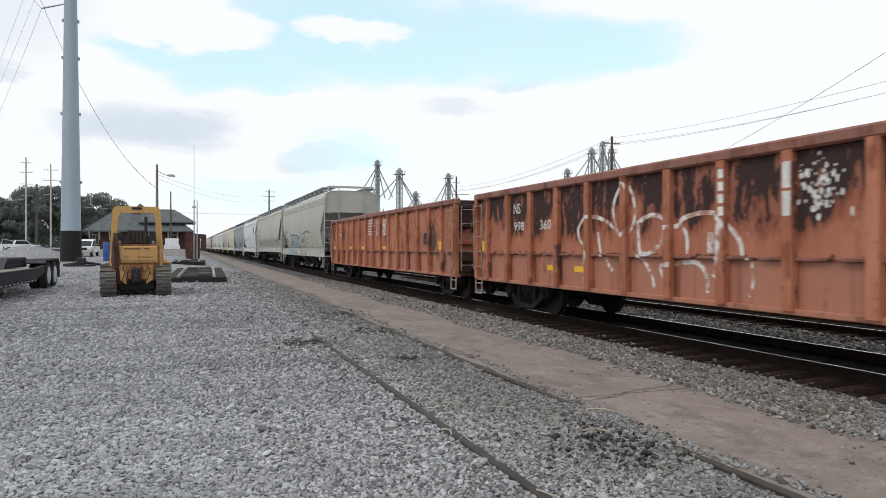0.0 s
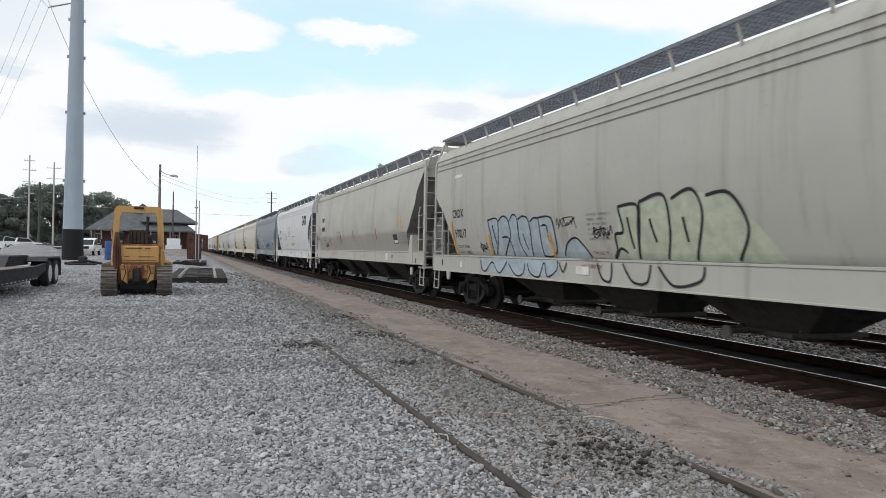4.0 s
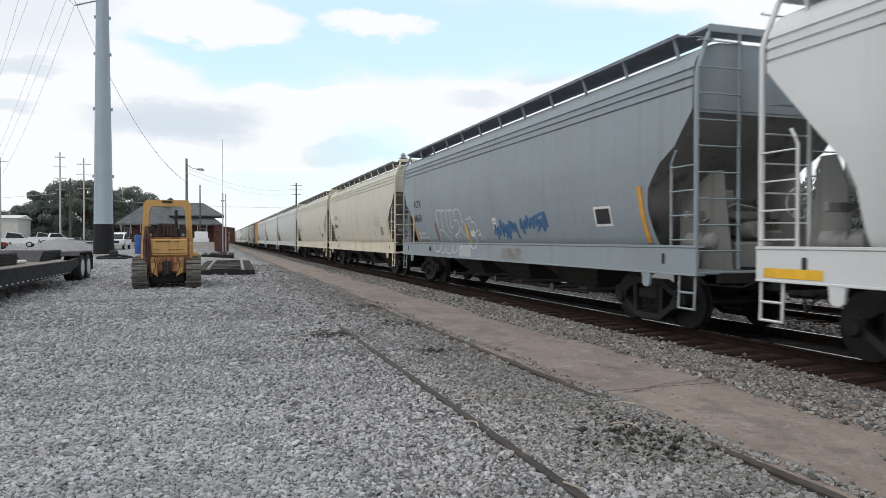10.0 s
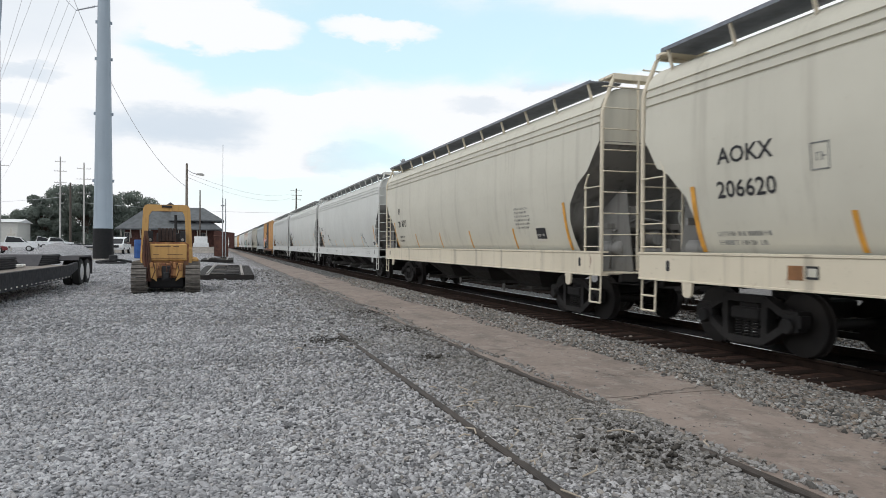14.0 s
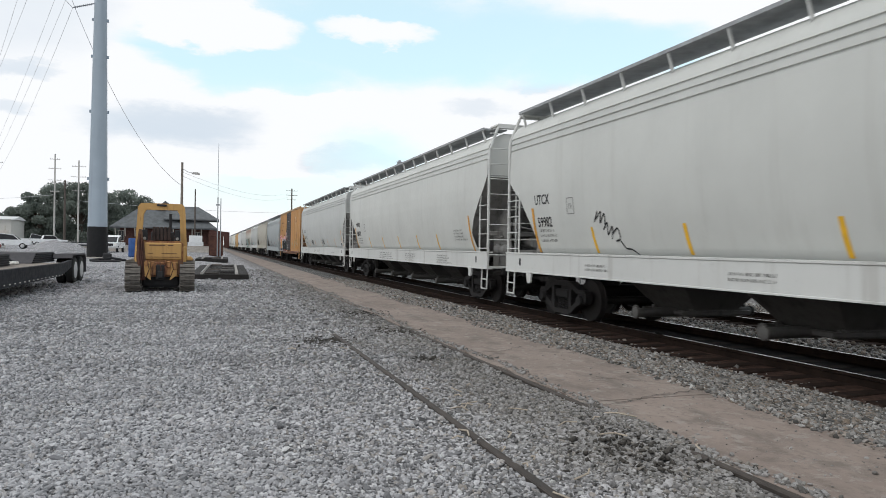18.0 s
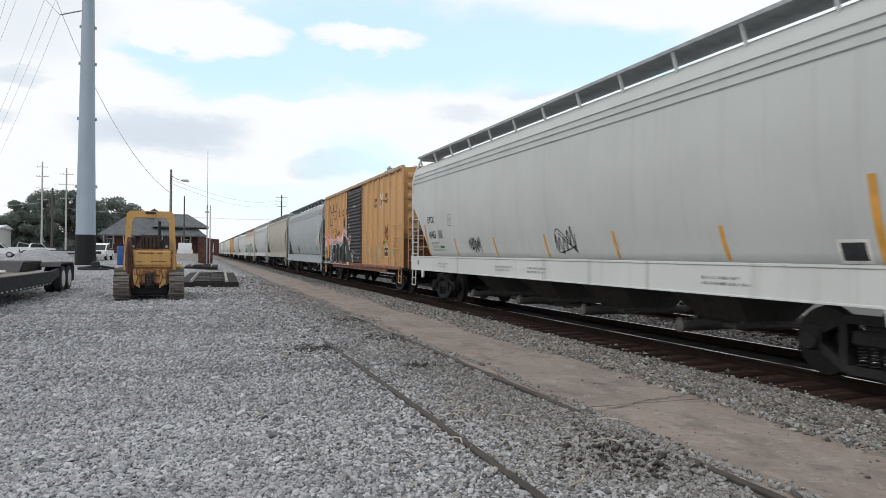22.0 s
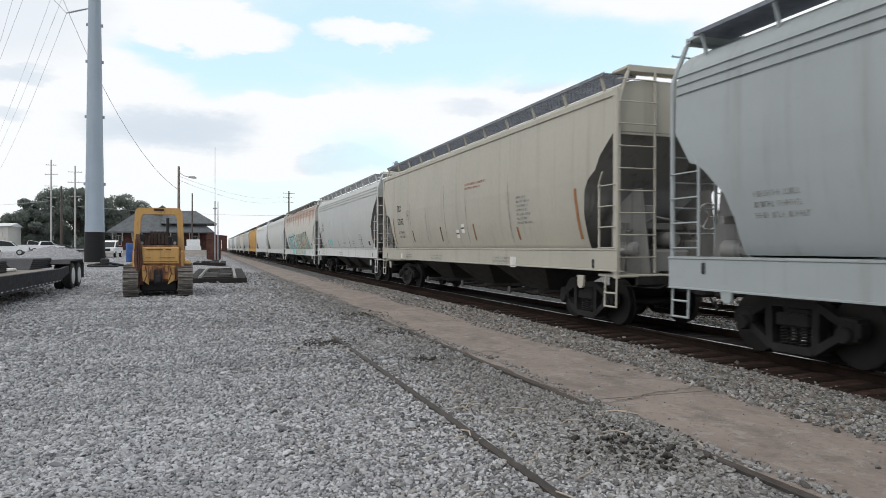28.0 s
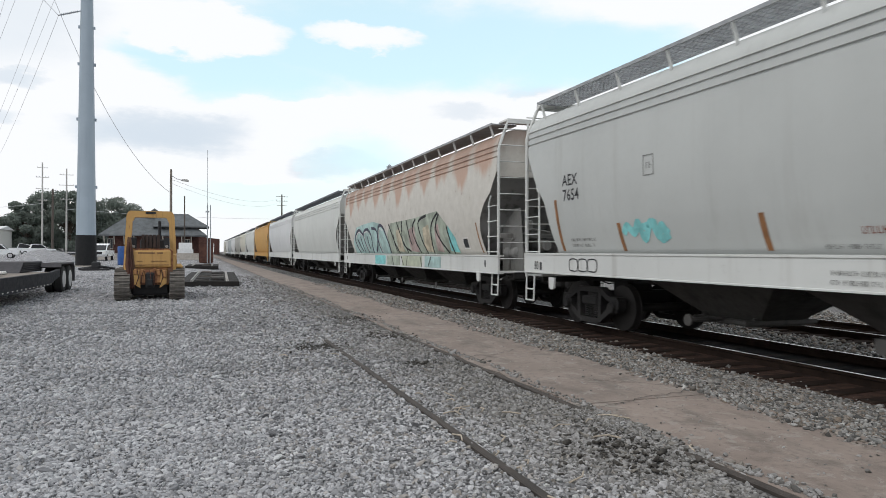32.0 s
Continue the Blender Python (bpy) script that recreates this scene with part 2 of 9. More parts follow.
# ---- materials ----
class Mat:
    """Small helper round a node tree."""

    def __init__(self, name):
        self.m = bpy.data.materials.new(name)
        self.m.use_nodes = True
        self.n, self.l = self.m.node_tree.nodes, self.m.node_tree.links
        self.p = self.n["Principled BSDF"]
        self.co = self.n.new("ShaderNodeTexCoord").outputs["Object"]

    def map(self, scale):
        n = self.n.new("ShaderNodeMapping")
        n.inputs["Scale"].default_value = scale if isinstance(scale, (tuple, list)) else (scale,) * 3
        self.l.new(self.co, n.inputs["Vector"])
        return n.outputs[0]

    def noise(self, scale, stretch=None, detail=4.0, rough=0.55, distort=0.0):
        n = self.n.new("ShaderNodeTexNoise")
        n.inputs["Scale"].default_value, n.inputs["Detail"].default_value = scale, detail
        n.inputs["Roughness"].default_value, n.inputs["Distortion"].default_value = rough, distort
        self.l.new(self.map(stretch) if stretch else self.co, n.inputs["Vector"])
        return n.outputs["Fac"]

    def ramp(self, fac, a, b, lo=0.0, hi=1.0):
        n = self.n.new("ShaderNodeMapRange")
        n.interpolation_type = "SMOOTHSTEP"
        for k, v in (("From Min", a), ("From Max", b), ("To Min", lo), ("To Max", hi)):
            n.inputs[k].default_value = v
        self.l.new(fac, n.inputs["Value"])
        return n.outputs[0]

    def math(self, op, a, b):
        n = self.n.new("ShaderNodeMath")
        n.operation = op
        for i, v in enumerate((a, b)):
            if isinstance(v, (int, float)):
                n.inputs[i].default_value = v
            else:
                self.l.new(v, n.inputs[i])
        return n.outputs[0]

    def mix(self, fac, a, b):
        n = self.n.new("ShaderNodeMix")
        n.data_type = "RGBA"
        for k, v in (("Factor", fac), ("A", a), ("B", b)):
            if isinstance(v, (int, float)):
                n.inputs[k].default_value = v
            elif isinstance(v, (tuple, list)):
                n.inputs[k].default_value = (*v[:3], 1)
            else:
                self.l.new(v, n.inputs[k])
        return n.outputs["Result"]

    def random(self, island=False):
        if island:
            return self.n.new("ShaderNodeNewGeometry").outputs["Random Per Island"]
        return self.n.new("ShaderNodeObjectInfo").outputs["Random"]

    def out(self, color, rough=0.7, metal=0.0, bump=None, strength=0.3, dist=0.01, spec=0.4):
        for k, v in (("Base Color", color), ("Roughness", rough), ("Metallic", metal), ("Specular IOR Level", spec)):
            if isinstance(v, (int, float)):
                self.p.inputs[k].default_value = v
            elif isinstance(v, (tuple, list)):
                self.p.inputs[k].default_value = (*v[:3], 1)
            else:
                self.l.new(v, self.p.inputs[k])
        if bump is not None:
            b = self.n.new("ShaderNodeBump")
            b.inputs["Strength"].default_value, b.inputs["Distance"].default_value = strength, dist
            self.l.new(bump, b.inputs["Height"])
            self.l.new(b.outputs[0], self.p.inputs["Normal"])
        return self.m


def paint(name, base, dirt=(0.16, 0.13, 0.10), amount=0.5, rough=0.55, streak=True, rust=0.0, grain=1.0):
    """Weathered paint: broad fading, runs of dirt down the side, specks of rust."""
    k = Mat(name)
    broad = k.noise(0.55, detail=3)
    col = k.mix(k.ramp(broad, 0.35, 0.7, 0.0, 0.5), base, tuple(c * 0.86 for c in base))
    if streak:
        runs = k.noise(1.0, (3.0, 3.0, 0.16), detail=6, rough=0.6)
        col = k.mix(k.ramp(runs, 0.52, 0.74, 0.0, amount), col, dirt)
    spots = k.noise(7.0 * grain, detail=8, rough=0.7)
    col = k.mix(k.ramp(spots, 0.60, 0.74, 0.0, amount * 0.6), col, dirt)
    if rust > 0:
        r = k.noise(2.2, (1.2, 1.2, 0.5), detail=9, rough=0.7)
        col = k.mix(k.ramp(r, 0.66 - 0.25 * rust, 0.72 - 0.2 * rust, 0.0, 0.9), col, (0.17, 0.06, 0.03))
    fine = k.noise(30 * grain, detail=4)
    return k.out(col, k.ramp(spots, 0.3, 0.7, rough - 0.1, rough + 0.15), bump=fine, strength=0.12, dist=0.004)


def plain(name, base, rough=0.6, metal=0.0, var=0.25, scale=4.0, bump=0.2, fine=40.0, spec=0.4):
    k = Mat(name)
    a = k.noise(scale, detail=6, rough=0.6)
    b = k.noise(fine, detail=3)
    col = k.mix(k.ramp(a, 0.3, 0.7), tuple(c * (1 - var) for c in base), tuple(min(1, c * (1 + var)) for c in base))
    return k.out(col, k.ramp(a, 0.3, 0.7, rough - 0.08, rough + 0.1), metal, bump=b, strength=bump, dist=0.004, spec=spec)


def gravel_mat(name, dark, mid, light, scale, tan=0.3):
    k = Mat(name)
    v = k.n.new("ShaderNodeTexVoronoi")
    v.inputs["Scale"].default_value, v.inputs["Randomness"].default_value = scale, 1.0
    k.l.new(k.co, v.inputs["Vector"])
    sep = k.n.new("ShaderNodeSeparateColor")
    k.l.new(v.outputs["Color"], sep.inputs[0])
    stone = k.mix(k.ramp(sep.outputs[0], 0.0, 1.0), mid, light)
    stone = k.mix(k.ramp(sep.outputs[1], 0.75, 0.95, 0.0, tan), stone, (0.30, 0.25, 0.20))
    gap = k.ramp(v.outputs["Distance"], 0.32, 0.62)
    col = k.mix(gap, stone, dark)
    big = k.noise(0.35, detail=5, rough=0.6)
    col = k.mix(k.ramp(big, 0.45, 0.7, 0.0, 0.45), col, dark)
    ruts = k.noise(0.5, (0.25, 1.6, 1.0), detail=6, rough=0.7)
    col = k.mix(k.ramp(ruts, 0.50, 0.66, 0.0, 0.5), col, dark)
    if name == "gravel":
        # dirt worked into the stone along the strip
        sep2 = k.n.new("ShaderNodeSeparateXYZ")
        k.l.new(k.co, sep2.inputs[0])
        side = k.math("ADD", sep2.outputs["X"], k.math("MULTIPLY", k.noise(0.4, (1.0, 0.4, 1.0), detail=6), 2.5))
        col = k.mix(k.ramp(side, 3.4, 5.0, 0.0, 0.75), col, (0.12, 0.112, 0.104))
        # shade between the loose stones, put into the ground's colour and fading with distance
        gap_shade = k.math("ADD", sep2.outputs["Y"], k.math("MULTIPLY", k.noise(0.3, detail=5), 14.0))
        col = k.mix(k.ramp(gap_shade, 18.0, 32.0, 0.52, 0.0), col, (0.06, 0.059, 0.057))
    h = k.math("SUBTRACT", 1.0, v.outputs["Distance"])
    return k.out(col, 0.9, bump=h, strength=1.0, dist=0.03, spec=0.2)


M = {}
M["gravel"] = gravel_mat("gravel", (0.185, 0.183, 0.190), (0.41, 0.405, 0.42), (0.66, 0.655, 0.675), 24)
M["ballast"] = gravel_mat("ballast", (0.04, 0.04, 0.04), (0.15, 0.15, 0.15), (0.32, 0.32, 0.31), 20)


def stone_mat(name, dark, light, tan, clean=False, tanned=0.80):
    k = Mat(name)
    r = k.random(island=True)
    col = k.mix(r, dark, light)
    r2 = k.math("FRACT", k.math("MULTIPLY", r, 37.7), 0)
    col = k.mix(k.ramp(r2, tanned, 1.0, 0.0, 0.7), col, tan)
    r3 = k.math("FRACT", k.math("MULTIPLY", r, 91.3), 0)
    col = k.mix(k.ramp(r3, 0.93, 1.0, 0.0, 0.7), col, (0.62, 0.62, 0.60))
    n = k.noise(60, detail=5)
    col = k.mix(k.ramp(n, 0.35, 0.7, 0.0, 0.35), col, dark)
    if clean:
        broad = k.noise(0.30, (0.5, 1.0, 1.0), detail=5, rough=0.6, distort=0.5)
        col = k.mix(k.ramp(broad, 0.50, 0.68, 0.0, 0.36), col, (0.12, 0.118, 0.115))
        worn = k.noise(0.8, detail=6, rough=0.65)
        col = k.mix(k.ramp(worn, 0.52, 0.72, 0.0, 0.4), col, (0.085, 0.085, 0.078))
        # the open yard is dusted paler than the strip's edge
        sep = k.n.new("ShaderNodeSeparateXYZ")
        k.l.new(k.co, sep.inputs[0])
        patch = k.math("ADD", k.math("MULTIPLY", k.noise(0.5, detail=4), 3.0), sep.outputs["X"])
        col = k.mix(k.ramp(patch, 0.8, 3.8, 0.34, 0.0), col, (0.46, 0.46, 0.485))
        col = k.mix(k.ramp(patch, 3.3, 4.9, 0.0, 0.55), col, (0.150, 0.138, 0.120))
        # damp bands pressed by wheels across the yard
        ruts = k.noise(0.5, (0.25, 1.6, 1.0), detail=6, rough=0.7)
        west = k.ramp(sep.outputs["X"], -2.5, 0.5, 0.48, 0.28)
        col = k.mix(k.math("MULTIPLY", k.ramp(ruts, 0.50, 0.64), west), col, (0.150, 0.152, 0.160))
    return k.out(col, 0.88, bump=n, strength=0.35, dist=0.004, spec=0.25)


M["stone"] = stone_mat("crushed_stone", (0.066, 0.066, 0.067), (0.585, 0.578, 0.59), (0.33, 0.29, 0.245), True)
M["stone_b"] = stone_mat("ballast_stone", (0.045, 0.044, 0.042), (0.36, 0.35, 0.335), (0.24, 0.185, 0.14), tanned=0.45)


def concrete_mat():
    k = Mat("old_concrete")
    a = k.noise(0.8, detail=6, rough=0.65)
    b = k.noise(14, detail=8, rough=0.7)
    col = k.mix(k.ramp(a, 0.3, 0.7), (0.200, 0.160, 0.139), (0.278, 0.228, 0.199))
    st = k.noise(2.6, (1.0, 0.35, 1.0), detail=8, rough=0.7)
    col = k.mix(k.ramp(st, 0.48, 0.68, 0.0, 0.65), col, (0.115, 0.100, 0.090))
    col = k.mix(k.ramp(b, 0.5, 0.72, 0.0, 0.6), col, (0.105, 0.09, 0.078))
    rnd = k.random()
    col = k.mix(k.ramp(rnd, 0, 1, 0, 0.25), col, (0.20, 0.175, 0.155))
    v = k.n.new("ShaderNodeTexVoronoi")
    v.inputs["Scale"].default_value = 60
    k.l.new(k.co, v.inputs["Vector"])
    col = k.mix(k.ramp(v.outputs["Distance"], 0.0, 0.25, 0.35, 0.0), col, (0.32, 0.30, 0.27))
    w = k.noise(5.0, detail=9, rough=0.75, distort=0.6)
    col = k.mix(k.ramp(w, 0.54, 0.60, 0.0, 0.55), col, (0.30, 0.275, 0.25))
    g = k.noise(1.3, detail=7, rough=0.7)
    col = k.mix(k.ramp(g, 0.56, 0.66, 0.0, 0.6), col, (0.125, 0.108, 0.096))
    return k.out(col, 0.9, bump=b, strength=0.5, dist=0.012, spec=0.2)


M["concrete"] = concrete_mat()
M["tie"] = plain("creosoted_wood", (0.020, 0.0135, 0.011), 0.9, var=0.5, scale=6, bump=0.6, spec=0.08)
# oil stain blackened further to hold the shade under the cars
M["oil_and_shade"] = plain("oil_shade_ballast", (0.012, 0.0105, 0.0105), 0.9, var=0.6, scale=9, bump=1.0, fine=25, spec=0.05)
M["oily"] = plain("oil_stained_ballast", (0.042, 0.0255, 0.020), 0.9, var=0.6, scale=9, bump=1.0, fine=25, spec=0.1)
M["rail"] = plain("rusty_rail_side", (0.020, 0.013, 0.010), 0.9, 0.0, var=0.35, spec=0.1)
M["railtop"] = plain("worn_rail_head", (0.55, 0.55, 0.56), 0.28, 1.0, var=0.1, bump=0.05)
M["oldrail"] = plain("buried_old_rail", (0.058, 0.049, 0.043), 0.75, 0.2, var=0.35)
M["dirt"] = plain("dark_wet_dirt", (0.055, 0.050, 0.044), 0.9, var=0.5, scale=20, bump=1.0)
M["stick"] = plain("bleached_stick", (0.36, 0.31, 0.25), 0.85, var=0.2)


# ---- ground, strip, tracks ----
def smooth(a, b, t):
    t = min(1, max(0, (t - a) / (b - a)))
    return t * t * (3 - 2 * t)


def ground_z(x, y):
    """The yard rises gently away from the camera; the trackbed lies lower."""
    rise = 0.0078 * max(0.0, min(y, 400) - 25) * (1 - smooth(-2.0, 3.2, x))
    if x > 5.3:
        return -0.02 - 0.17 * smooth(5.3, 7.5, x)
    return rise


TRACK_X, GAUGE = 8.85, 1.505


def build_ground():
    xs = [-3000, -1200, -500, -250, -150, -100, -70, -50, -40, -30, -24, -20, -16, -12, -9, -6, -4, -2, -0.5, 1, 2.2, 3.3, 5.3, 5.31, 6.2, 7.5, 10.3,
          12, 15.5, 20, 40, 80, 150, 300, 800, 3000]
    ys = [-3000, -800, -200, -60, -20, -5, 0, 5, 10, 15, 20, 25, 30, 35, 40, 50, 60, 75, 90, 110, 130, 160, 200, 250, 300, 400, 600, 1200, 3000]
    s = Shape()
    vs = [(x, y, ground_z(x, y)) for y in ys for x in xs]
    n = len(xs)
    fs = [(j * n + i, j * n + i + 1, (j + 1) * n + i + 1, (j + 1) * n + i) for j in range(len(ys) - 1) for i in range(n - 1)]
    s.add(vs, fs)
    s.m = [1 if 5.2 < xs[k % (n - 1)] < 12 else 0 for k in range(len(fs))]
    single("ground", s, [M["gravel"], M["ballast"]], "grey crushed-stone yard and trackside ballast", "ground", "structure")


GOLD = (1 + math.sqrt(5)) / 2
ICO_V = np.array([(a, b * GOLD, 0) for a in (-1, 1) for b in (-1, 1)] + [(0, a, b * GOLD) for a in (-1, 1) for b in (-1, 1)] + [(a * GOLD, 0, b) for a in (-1, 1) for b in (-1, 1)], float) / 1.9
ICO_F = np.array([f for f in itertools.combinations(range(12), 3) if all(np.linalg.norm(ICO_V[a] - ICO_V[b]) < 1.2 for a, b in itertools.combinations(f, 2))])
ICO_F = np.array([f if np.dot(np.cross(ICO_V[f[1]] - ICO_V[f[0]], ICO_V[f[2]] - ICO_V[f[0]]), ICO_V[f[0]]) > 0 else f[::-1] for f in ICO_F])
CUBE_V = np.array([(x, y, z) for z in (-1, 1) for y in (-1, 1) for x in (-1, 1)], float) * 0.62
CUBE_Q = np.array([(0, 2, 3, 1), (4, 5, 7, 6), (0, 1, 5, 4), (2, 6, 7, 3), (0, 4, 6, 2), (1, 3, 7, 5)])
CUBE_F = np.concatenate([CUBE_Q[:, [0, 1, 2]], CUBE_Q[:, [0, 2, 3]]])


def stone_cloud(P, rng, base, tri, low, high):
    """Corners and faces of many broken stones. P: rows of x, y, z, size."""
    n, m = len(P), len(base)
    q = rng.normal(size=(n, 4))
    q /= np.linalg.norm(q, axis=1, keepdims=True)
    w, x, y, z = q.T
    R = np.stack([1 - 2 * (y * y + z * z), 2 * (x * y - z * w), 2 * (x * z + y * w), 2 * (x * y + z * w), 1 - 2 * (x * x + z * z), 2 * (y * z - x * w),
                  2 * (x * z - y * w), 2 * (y * z + x * w), 1 - 2 * (x * x + y * y)], 1).reshape(n, 3, 3)
    sc = np.stack([rng.uniform(0.9, 1.55, n), rng.uniform(0.65, 1.0, n), rng.uniform(0.45, 0.8, n)], 1)
    V = np.einsum("nij,nkj->nki", R, base[None] * rng.uniform(low, high, (n, m, 3)) * sc[:, None]) * P[:, None, 3:4]
    V[:, :, 2] *= 0.75
    V += P[:, None, :3]
    V[:, :, 2] += P[:, None, 3] * 0.25
    return V.reshape(-1, 3), (tri[None] + (np.arange(n) * m)[:, None, None]).reshape(-1, 3)


def stones(name, label, material, P, seed, near=0.0):
    """Loose broken stones in one mesh, with more facets within a given distance."""
    rng = np.random.default_rng(seed)
    close = np.hypot(P[:, 0], P[:, 1]) < near
    V, F = stone_cloud(P[~close], rng, CUBE_V, CUBE_F, 0.55, 1.3)
    if close.any():
        V2, F2 = stone_cloud(P[close], rng, ICO_V, ICO_F, 0.62, 1.22)
        V, F = np.concatenate([V, V2]), np.concatenate([F, F2 + len(V)])
    me = bpy.data.meshes.new(name)
    me.vertices.add(len(V))
    me.vertices.foreach_set("co", V.reshape(-1).astype(np.float32))
    me.loops.add(len(F) * 3)
    me.loops.foreach_set("vertex_index", F.reshape(-1).astype(np.int32))
    me.polygons.add(len(F))
    me.polygons.foreach_set("loop_start", np.arange(0, len(F) * 3, 3, dtype=np.int32))
    me.materials.append(material)
    me.update()
    me.validate()
    sharp = np.zeros(len(me.polygons), dtype=bool)
    if close.any():
        sharp[len(me.polygons) - len(F2):] = True
    me.attributes.new("sharp_face", "BOOLEAN", "FACE").data.foreach_set("value", sharp)
    return tagged(new(name, me), label, "gravel", kind="stuff")


def rail_profile(h=0.18):
    return [(-0.075, -h), (0.075, -h), (0.075, -h + 0.015), (0.012, -h + 0.04), (0.012, -0.05), (0.036, -0.04), (0.036, -0.008), (0.026, 0.0), (-0.026, 0.0),
            (-0.036, -0.008), (-0.036, -0.04), (-0.012, -0.05), (-0.012, -h + 0.04), (-0.075, -h + 0.015)]


def build_rail(x, y0, y1, z, name="rail", mats=None, label="steel rail with a bright worn head"):
    s = Shape()
    s.prism([(x + a, z + b) for a, b in rail_profile()], 1, y0, y1)
    if mats is None:
        mats = [M["rail"], M["railtop"]]
        s.m = [1 if i == 2 + 7 else 0 for i in range(len(s.f))]
    return single(name, s, mats, label, "rail", "structure", smooth=False)


def build_tracks():
    for cx, tag in ((TRACK_X, "near"), (13.2, "far")):
        for sx in (-GAUGE / 2, GAUGE / 2):
            build_rail(cx + sx, -60, 700, 0.0 if tag == "near" else -0.02)
    tie = Shape().box(-1.58, 1.58, -0.12, 0.12, -0.36, -0.128, 0.014).mesh("tie", M["tie"])
    rnd = random.Random(4)
    bed = tagged(new("track_ties"), "dark creosoted wooden ties under the main track", "railway ties", kind="structure")
    bed2 = tagged(new("siding_ties"), "dark wooden ties under the second track", "railway ties", kind="structure")
    for i in range(150):
        ob = part("tie", tie, None, bed)
        ob.matrix_world = pose(TRACK_X + rnd.uniform(-0.10, 0.06), 0.2 + i * 0.53, rnd.uniform(-0.022, -0.010), 0, 0, rnd.uniform(-1.5, 1.5))
    for i in range(70):
        ob = part("tie", tie, None, bed2)
        ob.matrix_world = pose(13.2 + rnd.uniform(-0.06, 0.06), 2.2 + i * 0.53, -0.02, 0, 0, rnd.uniform(-1.5, 1.5))
    # oily crust beside and between the rails, the train's shade coloured into the middle
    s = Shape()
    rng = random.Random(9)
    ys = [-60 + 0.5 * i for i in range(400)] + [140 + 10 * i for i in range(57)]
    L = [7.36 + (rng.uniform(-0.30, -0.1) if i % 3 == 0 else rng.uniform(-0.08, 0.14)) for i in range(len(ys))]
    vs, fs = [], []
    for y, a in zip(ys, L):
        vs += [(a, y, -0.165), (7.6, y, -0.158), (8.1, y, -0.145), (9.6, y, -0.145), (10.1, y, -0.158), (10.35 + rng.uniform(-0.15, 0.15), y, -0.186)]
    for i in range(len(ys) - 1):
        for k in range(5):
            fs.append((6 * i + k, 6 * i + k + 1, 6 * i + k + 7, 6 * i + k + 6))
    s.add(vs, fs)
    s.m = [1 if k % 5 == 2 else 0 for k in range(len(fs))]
    single("oil_and_shade_bed", s, [M["oily"], M["oil_and_shade"]], "rust and oil stained ballast crust, blackened between the rails for the train's shade", "ballast", "structure")
    # the old track sunk in the yard
    build_rail(2.09, 3.0, 12.25, 0.034, "old_rail", M["oldrail"], "rusty disused rail sunk in the gravel")
    build_rail(3.56, -4.0, 13.2, 0.032, "old_rail", M["oldrail"], "rusty disused rail beside the concrete strip")


def build_strip():
    """The concrete strip beside the track, in cast panels with open joints."""
    strip = tagged(new("pavement"), "worn tan concrete strip between yard and track", "pavement", kind="structure")
    rng = random.Random(11)
    y = -20.0
    cuts = [y]
    joints = [6.28, 9.72, 16.0, 22.5, 28.5, 34.6]
    while y < 0:
        y += 6.1
        cuts.append(y)
    cuts = [-20, -14, -8, -2, 2.2] + joints
    y = cuts[-1]
    while y < 330:
        y += 6.1
        cuts.append(y)
    for a, b in zip(cuts, cuts[1:]):
        n = 7
        s = Shape()
        x0, x1 = 3.62, 5.33
        pts = [(x0 + rng.uniform(-0.05, 0.05), a + (b - a) * i / n) for i in range(n + 1)] + [(x1 + rng.uniform(-0.05, 0.05), b - (b - a) * i / n) for i in range(n + 1)]
        cy = [(px, py + (0.008 if py == a else -0.008 if py == b else 0)) for px, py in pts]
        dz = rng.uniform(-0.004, 0.006)
        s.prism(cy, 2, -0.15, 0.022 + dz)
        part("slab", s, M["concrete"], strip, smooth=False)
    # dirt-filled cracks that wander across the slabs
    for x, y, dx, dy in ((3.7, 6.05, 1.55, 0.5), (3.7, 9.2, 1.0, 0.9), (4.3, 12.6, 1.0, -0.6), (3.7, 13.8, 1.5, 0.3), (3.9, 18.5, 1.3, 0.9), (4.5, 7.4, 0.8, -0.7), (3.7, 25.0, 1.5, -0.4)):
        s = Shape()
        pts = []
        for i in range(15):
            pts.append((x + dx * i / 14 + rng.uniform(-0.02, 0.02), y + dy * i / 14 + rng.uniform(-0.07, 0.07)))
        vs = []
        for px, py in pts:
            w = rng.uniform(0.003, 0.010)
            vs += [(px - 0.2 * w, py - w, 0.031), (px + 0.2 * w, py + w, 0.031)]
        s.add(vs, [(2 * i, 2 * i + 2, 2 * i + 3, 2 * i + 1) for i in range(14)])
        part("crack", s, M["dirt"], strip, "crack filled with dark dirt", smooth=False)


build_ground()
build_strip()
build_tracks()


# ---- the train ----
# the train slows down: (seconds, metres a second towards the camera)
PACE = ((0, 9.15), (8, 9.10), (15, 8.97), (20, 8.79), (25, 8.68), (32, 8.40))
WHEEL_R = 0.457
CLIP = 32.0

